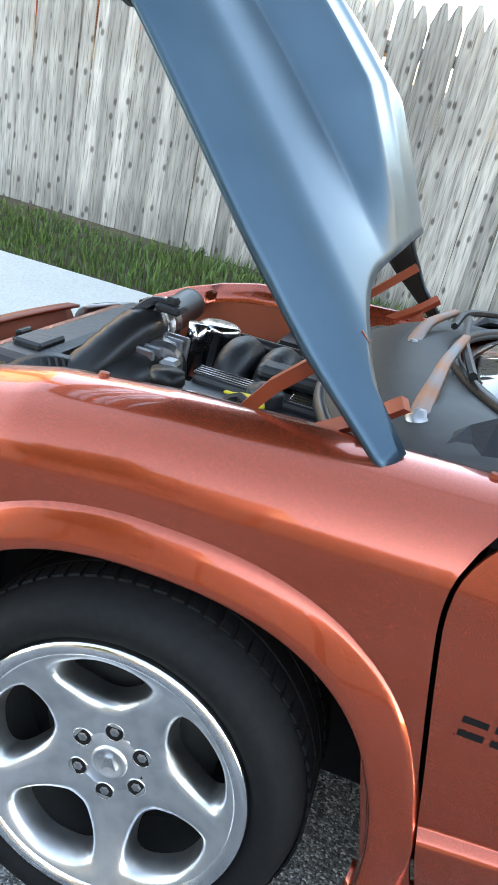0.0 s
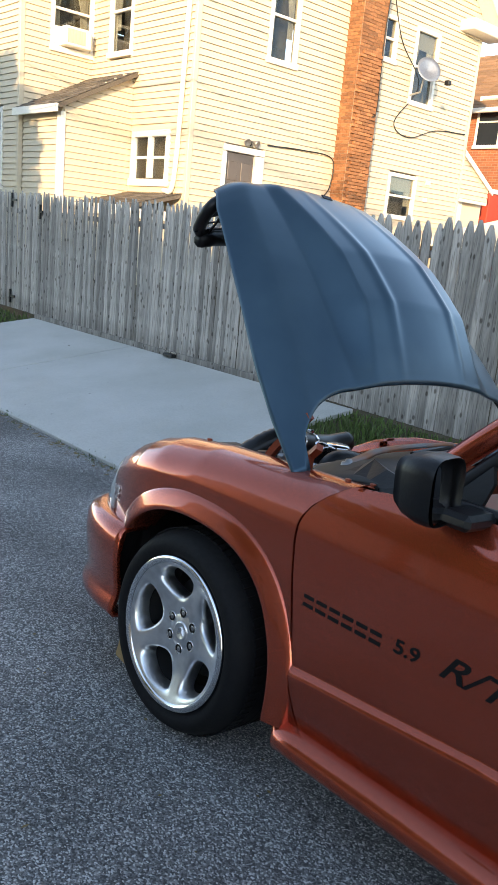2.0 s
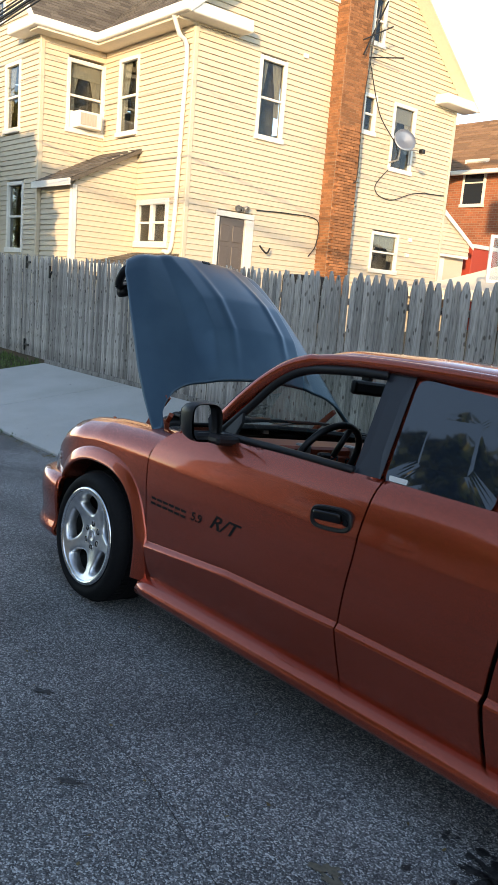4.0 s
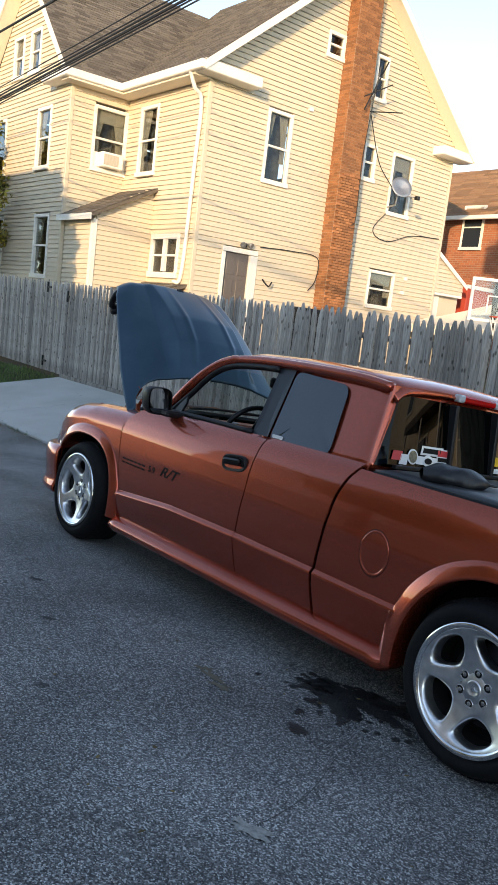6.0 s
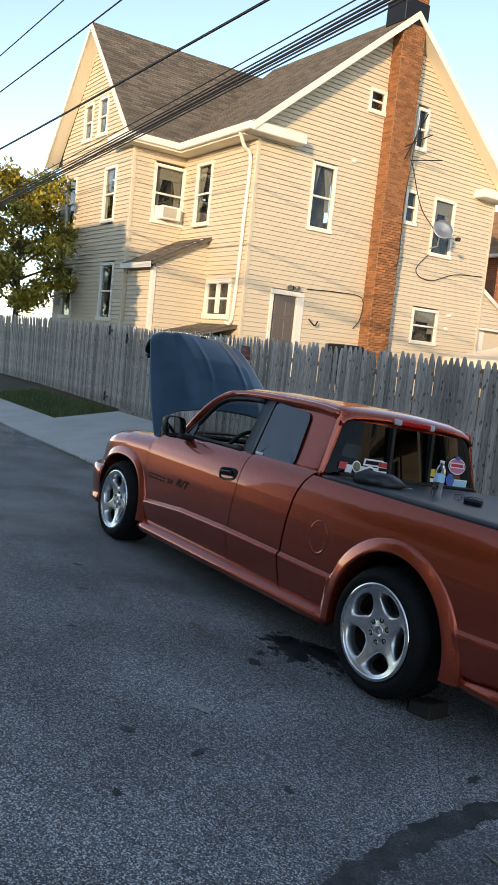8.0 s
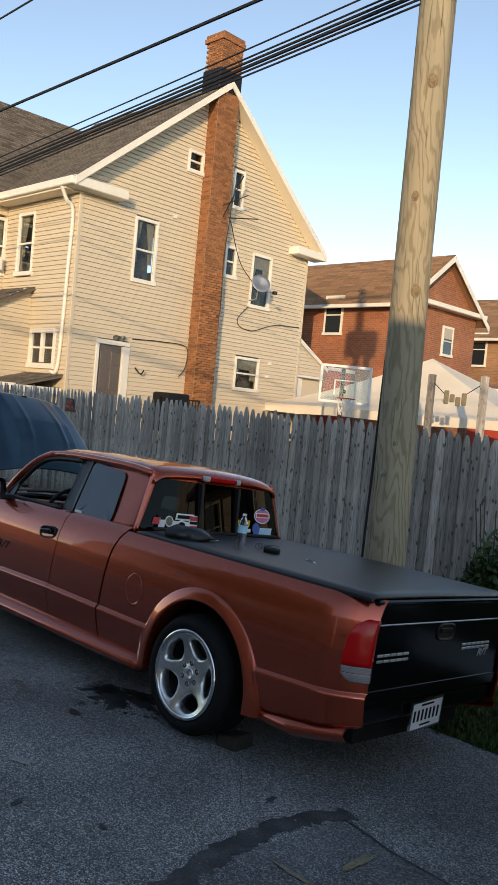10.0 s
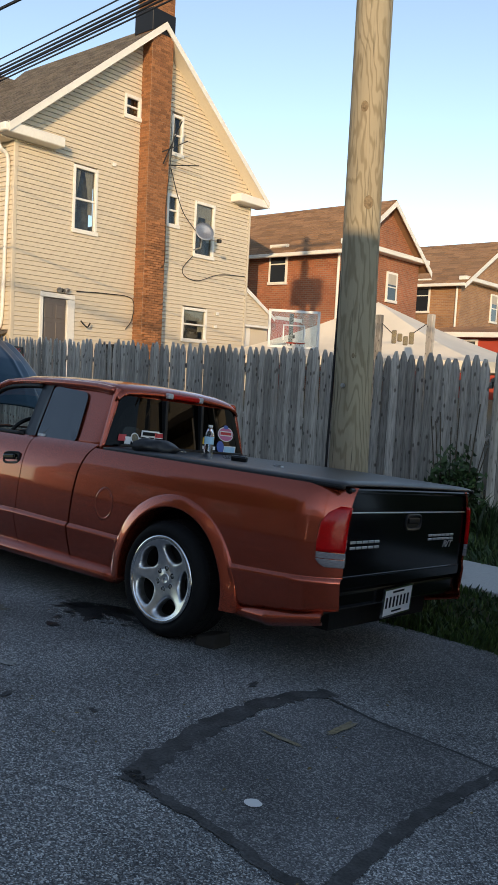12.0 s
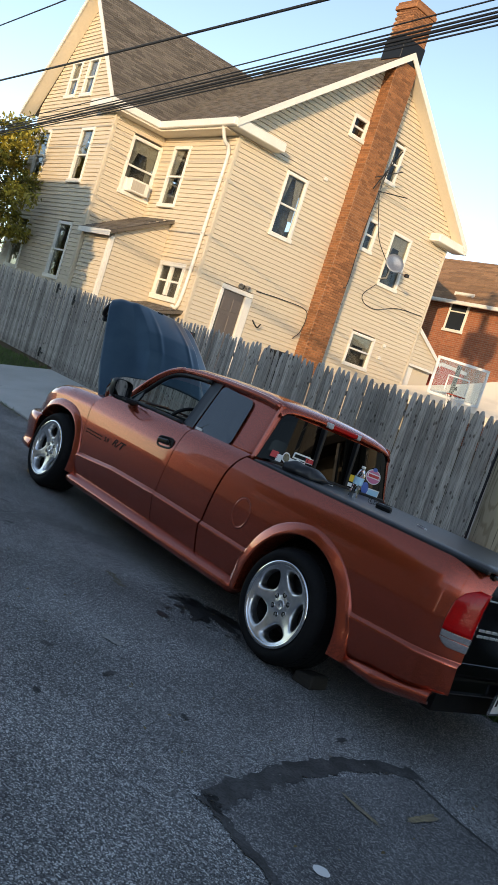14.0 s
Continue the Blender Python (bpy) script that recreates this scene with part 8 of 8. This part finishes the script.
def bush(name, c, r, n, mat, label, leaf=0.05, seed=1, category="shrub"):
    rnd = random.Random(seed)
    vs, fs = [], []
    for _ in range(n):
        a, b = rnd.uniform(0, 6.283), rnd.gauss(0, 0.6)
        q = rnd.random() ** 0.4 * (0.75 + 0.5 * noise.noise((math.cos(a) * 2, math.sin(a) * 2, b * 2 + seed)))
        x, y, z = c[0] + r[0] * q * math.cos(a) * math.cos(b), c[1] + r[1] * q * math.sin(a) * math.cos(b), c[2] + r[2] * q * math.sin(b)
        d = Vector((rnd.gauss(0, 1), rnd.gauss(0, 1), rnd.gauss(0, 1))).normalized()
        e = d.cross(Vector((rnd.gauss(0, 1), rnd.gauss(0, 1), 1))).normalized()
        s = leaf * rnd.uniform(0.5, 1.3)
        p = Vector((x, y, z))
        i = len(vs)
        vs += [tuple(p + d * s), tuple(p + e * s * 0.45), tuple(p - d * s), tuple(p - e * s * 0.45)]
        fs.append((i, i + 1, i + 2, i + 3))
    me = bpy.data.meshes.new(name)
    me.from_pydata(vs, [], fs)
    me.materials.append(mat)
    return me


wd = thing("weed_bush", "dark green overgrown weeds climbing the fence corner", "shrub")
ob = new("foliage", bush("foliage", (3.25, 3.85, 0.55), (0.38, 0.28, 0.55), 1500, WEED, "", 0.045, 3))
ob.parent = wd
bm = bmesh.new()
for k in range(9):
    a = k * 0.7
    tube(bm, bend([(3.25 + 0.1 * math.cos(a), 3.88, 0.1), (3.25 + 0.2 * math.cos(a), 3.88 + 0.1 * math.sin(a), 0.6), (3.25 + 0.3 * math.cos(a), 3.9 + 0.15 * math.sin(a), 1.0 + 0.05 * k)], 4), 0.006, 5)
tagged(part("undergrowth", bm, BARK, wd), kind="stuff")

def street_tree(label, tx, ty, top, low, reach, girth, clump, leaves, leaf, seed):
    """Tapered trunk, limbs and many loose leaf clumps."""
    tree = thing("tree", label, "tree")
    bm = bmesh.new()
    path = bend([(tx, ty, 0.05), (tx + 0.05, ty, top * 0.25), (tx - 0.05, ty + 0.05, top * 0.5), (tx, ty, top * 0.9)], 6)
    tube(bm, path, [girth * (1 - 0.85 * i / (len(path) - 1)) for i in range(len(path))], 10)
    part("trunk", bm, BARK, tree, smooth=True)
    rnd = random.Random(seed)
    centres = []
    for k in range(20):
        a, z = k * 2.4, low + (top - low) * 0.8 * k / 19
        l = reach * (1 - 0.45 * abs(2 * k / 19 - 0.8)) * rnd.uniform(0.65, 1.1)
        e = Vector((tx + l * math.cos(a), ty + l * math.sin(a), z + 0.3 * reach))
        bm = bmesh.new()
        tube(bm, bend([(tx, ty, z), (tx + l * 0.5 * math.cos(a), ty + l * 0.5 * math.sin(a), z + 0.2 * reach), tuple(e)], 4), [girth * 0.3 * (1 - 0.1 * i) for i in range(9)], 6)
        part("limb", bm, BARK, tree)
        centres += [e, e.lerp(Vector((tx, ty, z + 0.3)), 0.4)]
    bm = bmesh.new()
    for k, c in enumerate(centres):
        bm.from_mesh(bush("leaf_clump", tuple(c), (clump, clump, clump * 0.8), leaves, FOLIAGE, "", leaf, seed + k))
    tagged(part("crown", bm, FOLIAGE, tree), kind="stuff")
    return tree


street_tree("small tree with yellow and green autumn leaves behind the fence", -18.5, 4.75, 6.5, 2.0, 2.1, 0.15, 0.68, 420, 0.085, 21)
street_tree("leafy street tree across the road", -4.6, -8.3, 7.6, 3.0, 1.75, 0.22, 0.8, 620, 0.20, 77)

# ---- wheel chocks ----
DARKWOOD = material("old_timber", (0.030, 0.024, 0.019), 0.85, grain=0.6, scale=14, stretch=(1, 8, 8))
for x0, x1, y0, y1, h, rz, mat, lab in ((3.53, 3.67, 0.06, 0.22, 0.085, 8, DARKWOOD, "dark timber block wedged behind the rear wheel"), (-0.50, -0.38, 0.08, 0.18, 0.085, -10, material("fresh_timber", (0.36, 0.23, 0.10), 0.8, grain=0.6, scale=12, stretch=(1, 8, 8)), "pale timber offcut wedged before the front wheel")):
    bm = bmesh.new()
    box(bm, (-(x1 - x0) / 2, -(y1 - y0) / 2, 0), ((x1 - x0) / 2, (y1 - y0) / 2, h), 0.012, seg=2)
    for v in bm.verts:
        v.co += Vector((noise.noise(v.co * 9), noise.noise(v.co * 9 + Vector((5, 0, 0))), 0.4 * noise.noise(v.co * 7))) * 0.012
        if x0 > 0 and v.co.z > h / 2 and v.co.x < 0:
            v.co.z -= 0.02
    ym = (y0 + y1) / 2
    tagged(link_mesh("wheel_chock", bm, mat, m=pose((x0 + x1) / 2, ym, ground_z(ym) - 0.004, -5.5, 0, rz)), lab, "wheel chock", "wheel chocks")

# ---- things lying on the tonneau cover ----
on_cover = lambda x, y, rz=0: TM @ pose(x, y, 1.055, 0, 0, rz)
jk = thing("jacket", "bundled black jacket lying on the cover", "jacket", on_cover(2.88, 0.24, 50))
bm = bmesh.new()
rows = []
for i in range(22):
    f = i / 21
    ring = []
    for k in range(18):
        a = 2 * math.pi * k / 18
        r = (0.078 * math.sin(math.pi * min(1, f * 1.08 + 0.05)) ** 0.6 + 0.008) * (1 + 0.25 * noise.noise((f * 5, math.cos(a) * 1.5, math.sin(a) * 1.5)))
        ring.append((-0.16 + 0.34 * f, r * math.cos(a) * 1.15, max(0.0, 0.036 + r * 0.68 * math.sin(a))))
    rows.append(ring)
grid(bm, rows, close_v=True)
part("jacket_body", bm, material("black_nylon", (0.012, 0.012, 0.014), 0.45, grain=0.3, scale=25, bump=0.4), jk, smooth=True)
part("zip_pull", boxes(((0.155, 0.01, 0.025), (0.19, 0.018, 0.031))), CAST, jk)
bt = thing("water_bottle", "clear plastic water bottle with blue label", "bottle", on_cover(3.05, 0.54, 20))
bm = bmesh.new()
prof = [(0.0, 0.0), (0.030, 0.001), (0.032, 0.01), (0.0305, 0.03), (0.032, 0.05), (0.0300, 0.065), (0.032, 0.08), (0.032, 0.15), (0.028, 0.172), (0.018, 0.192), (0.0125, 0.20), (0.0125, 0.208)]
lathe(bm, prof, 24, pose(0, 0, 0, 90, 0, 0))
PET = bpy.data.materials.new("clear_plastic")
PET.use_nodes = True
pb = PET.node_tree.nodes["Principled BSDF"]
pb.inputs["Transmission Weight"].default_value = 1.0
pb.inputs["Roughness"].default_value = 0.03
pb.inputs["IOR"].default_value = 1.33
pb.inputs["Base Color"].default_value = (0.9, 0.95, 1.0, 1)
part("bottle_body", bm, PET, bt, smooth=True)
bm = bmesh.new()
lathe(bm, [(0.0326, 0.095), (0.0328, 0.10), (0.0328, 0.14), (0.0326, 0.145)], 24, pose(0, 0, 0, 90, 0, 0))
part("label_band", bm, STICKER_SKY, bt, smooth=True)
bm = bmesh.new()
lathe(bm, [(0.0, 0.222), (0.013, 0.222), (0.0145, 0.219), (0.0145, 0.207), (0.0125, 0.206)], 18, pose(0, 0, 0, 90, 0, 0))
part("bottle_cap", bm, STICKER_WHITE, bt, smooth=True)
kc = thing("sunglasses_case", "small black case with sunglasses on the cover", "case", on_cover(3.28, 0.60, 25))
bm = bmesh.new()
box(bm, (-0.05, -0.035, 0.0), (0.05, 0.035, 0.045), 0.014, seg=3)
part("case_body", bm, GLOSSBLACK, kc)
bm = bmesh.new()
for s in (-1, 1):
    tube(bm, [(-0.09 + 0.022 * math.cos(a), 0.02 + s * 0.03, 0.035 + 0.018 * math.sin(a)) for a in np.linspace(0, 6.283, 15)], 0.0018, 5, False)
    tube(bm, bend([(-0.068, 0.02 + s * 0.052, 0.04), (-0.02, 0.02 + s * 0.055, 0.05), (0.03, 0.02 + s * 0.05, 0.048)], 4), 0.0018, 5)
part("spectacles", bm, BLACK_METAL, kc)
cl = thing("folding_knife", "small silver folding tool lying on the cover", "tool", on_cover(3.56, 0.66, -25))
bm = bmesh.new()
box(bm, (-0.055, -0.011, 0.0), (0.055, 0.011, 0.016), 0.004, seg=2)
part("handle", bm, BADGE, cl)
part("clip", boxes(((-0.03, -0.008, 0.016), (0.045, 0.004, 0.019))), CHROME, cl)

# ---- fence details ----
ns = thing("parking_sign", "black and red no-parking sign nailed to the fence", "sign", pose(-4.61, 4.118, 1.595, 0, 0, 0))
bm = bmesh.new()
prism(bm, [(0, 0, 0), (0.285, 0, -0.012), (0.262, -0.012, 0.205), (0.01, 0, 0.215)], (0, -0.002, 0))
part("sign_edge", bm, SIGN_BLACK, ns)
bm = bmesh.new()
prism(bm, [(0.016, -0.003, 0.018), (0.265, -0.003, 0.008), (0.246, -0.014, 0.19), (0.024, -0.003, 0.198)], (0, -0.0015, 0))
part("sign_face", bm, SIGN_BLACK, ns)
lettering("sign_text", "NO", 0.085, RED_SIGN, ns, pose(0.078, -0.012, 0.108, 90, 0, 0), 0.001, sx=0.95)
lettering("sign_text", "PARKING", 0.080, RED_SIGN, ns, pose(0.026, -0.008, 0.024, 90, 0, 0), 0.001, sx=0.76)
for nm, x, z, lab in (("gate_hinge", -9.84, 1.86, "black iron strap hinge on the gate"), ("gate_hinge", -9.84, 0.44, "black iron strap hinge on the gate"), ("gate_latch", -8.95, 1.72, "black iron latch on the gate")):
    bm = boxes(((x - 0.015, 4.10, z - 0.10), (x + 0.015, 4.13, z + 0.10), 0.004))
    g = part(nm, bm, BLACK_METAL, yard_fence, lab)
    part("strap", boxes(((x, 4.108, z - 0.018), (x + 0.16 if "hinge" in nm else x + 0.07, 4.125, z + 0.018), 0.004)), BLACK_METAL, g)
bm = bmesh.new()
box(bm, (-5.68, 4.02, 0.21), (-5.5, 4.12, 0.25), 0.01)
tagged(link_mesh("drop_bolt", bm, BLACK_METAL), "small black drop bolt at the foot of the gate", "bolt")
bm = bmesh.new()
box(bm, (-9.0, 4.09, 0.16), (-3.3, 4.125, 0.27), 0.008)
tagged(link_mesh("gate_rail", bm, FENCEWOOD), "weathered timber board along the foot of the gate", "board")

# ---- dark car parked behind ----
NAVY = material("navy_paint", (0.005, 0.005, 0.010), 0.18, metal=0.2, coat=1.0)
car = thing("parked_car", "dark navy car parked behind the truck", "car", pose(5.345, 0.0, 0, -5.5, 0, 0))
CYc = 1.19
SECT = ((0.0, 0.76, 0.52, 0.80), (0.012, 0.785, 0.46, 0.855), (0.03, 0.80, 0.40, 0.88), (0.06, 0.83, 0.35, 0.892), (0.10, 0.90, 0.31, 0.90), (0.16, 0.985, 0.27, 0.905),
        (0.26, 1.045, 0.24, 0.91), (0.45, 1.09, 0.22, 0.915), (0.8, 1.13, 0.21, 0.915), (1.3, 1.16, 0.21, 0.915), (2.5, 1.16, 0.21, 0.915), (3.9, 1.12, 0.22, 0.91), (4.5, 1.0, 0.30, 0.86))
bm = bmesh.new()
rows = []
for x, zt, zb, hwid in SECT:
    half_ = [(hwid * 0.86, zb), (hwid * 0.97, zb + 0.03), (hwid, zb + 0.10), (hwid, 0.60), (hwid * 0.995, zt - 0.14), (hwid * 0.975, zt - 0.06), (hwid * 0.90, zt - 0.015), (hwid * 0.4, zt + 0.015), (0.0, zt + 0.025)]
    sec_ = [(x, CYc - y, zz) for y, zz in half_]
    rows.append(sec_ + [(p[0], 2 * CYc - p[1], p[2]) for p in sec_[::-1][1:]])
vs = grid(bm, rows)
bm.faces.new(vs[0][::-1])
part("body", bm, NAVY, car, "dark navy painted bodywork", smooth=True)
bm = bmesh.new()
rows = []
for x, z0, z1, hwid in ((1.1, 1.12, 1.13, 0.74), (1.8, 1.14, 1.50, 0.62), (2.5, 1.14, 1.58, 0.62), (3.4, 1.12, 1.55, 0.62), (4.2, 1.08, 1.10, 0.7)):
    rows.append([(x, CYc - 0.8, z0), (x, CYc - hwid, z1), (x, CYc, z1 + 0.03), (x, CYc + hwid, z1), (x, CYc + 0.8, z0)])
grid(bm, rows)
part("cabin", bm, PRIVACY, car, "dark glazed cabin")
AMBER = material("amber_lens", (0.72, 0.17, 0.015), 0.15, coat=1.0)
for s in (-1, 1):
    SY_ = lambda o: CYc + s * o
    bm = bmesh.new()
    grid(bm, [[(0.105 + 0.40 * f + 0.15 * g, SY_(0.906 + 0.010 * math.sin(math.pi * g) + 0.006 * f), 0.80 + 0.075 * f + g * (0.165 - 0.06 * f)) for f in np.linspace(0, 1, 10)] for g in np.linspace(0, 1, 6)])
    housing = part("headlamp", bm, GLOSSBLACK, car, "clear headlamp with amber side lamp", smooth=True)
    thicken(housing, 0.008, 0.0)
    bm = bmesh.new()
    grid(bm, [[(0.145 + 0.10 * f + 0.13 * g, SY_(0.924 + 0.006 * math.sin(math.pi * g)), 0.825 + 0.02 * f + g * 0.115) for f in np.linspace(0, 1, 7)] for g in np.linspace(0, 1, 5)])
    thicken(part("lamp_lens", bm, CLEARLENS, housing, smooth=True), 0.01, 0.0)
    bm = bmesh.new()
    grid(bm, [[(0.225 + 0.13 * f + 0.09 * g, SY_(0.926), 0.822 + 0.03 * f + g * (0.080 - 0.02 * f)) for f in np.linspace(0, 1, 5)] for g in (0, 0.5, 1)])
    thicken(part("turn_lamp", bm, AMBER, housing, "amber turn lamp"), 0.01, 0.0)
    bm = bmesh.new()
    grid(bm, [[(0.012 + 0.02 * g + 0.26 * f, SY_(0.84 + 0.085 * min(1.0, f * 2.4) ** 0.6 - 0.03 * g), 0.772 + 0.018 * f + 0.022 * g) for f in np.linspace(0, 1, 10)] for g in (0, 0.5, 1)])
    thicken(part("bumper_ledge", bm, NAVY, car, smooth=True), 0.01, 0.0)
    bm = bmesh.new()
    box(bm, (0.045, SY_(0.885) - 0.02, 0.53), (0.105, SY_(0.885) + 0.02, 0.69), 0.012, seg=2)
    fl_ = part("fog_recess", bm, BLACK, car, "black fog lamp recess with bright edge")
    bm = bmesh.new()
    tube(bm, bend([(0.05, SY_(0.908), 0.55), (0.06, SY_(0.908), 0.62), (0.09, SY_(0.912), 0.675), (0.13, SY_(0.914), 0.665)], 5), 0.004, 6)
    part("bright_edge", bm, CHROME, fl_, smooth=True)
    part("lower_lip", boxes(((0.14, SY_(0.80) - 0.08, 0.19), (0.50, SY_(0.80) + 0.08, 0.27), 0.03)), BLACK, car)
    for x in (0.88, 3.6):
        bm = bmesh.new()
        lathe(bm, [(0.0, 0.0), (0.2, 0.0), (0.22, -0.01), (0.3, -0.012), (0.325, 0.02), (0.33, 0.1), (0.325, 0.2), (0.2, 0.21)], 36, pose(x, CYc + s * 0.925, 0.33, 0, 0, 0 if s < 0 else 180))
        part("wheel", bm, RUBBER, car, smooth=True)
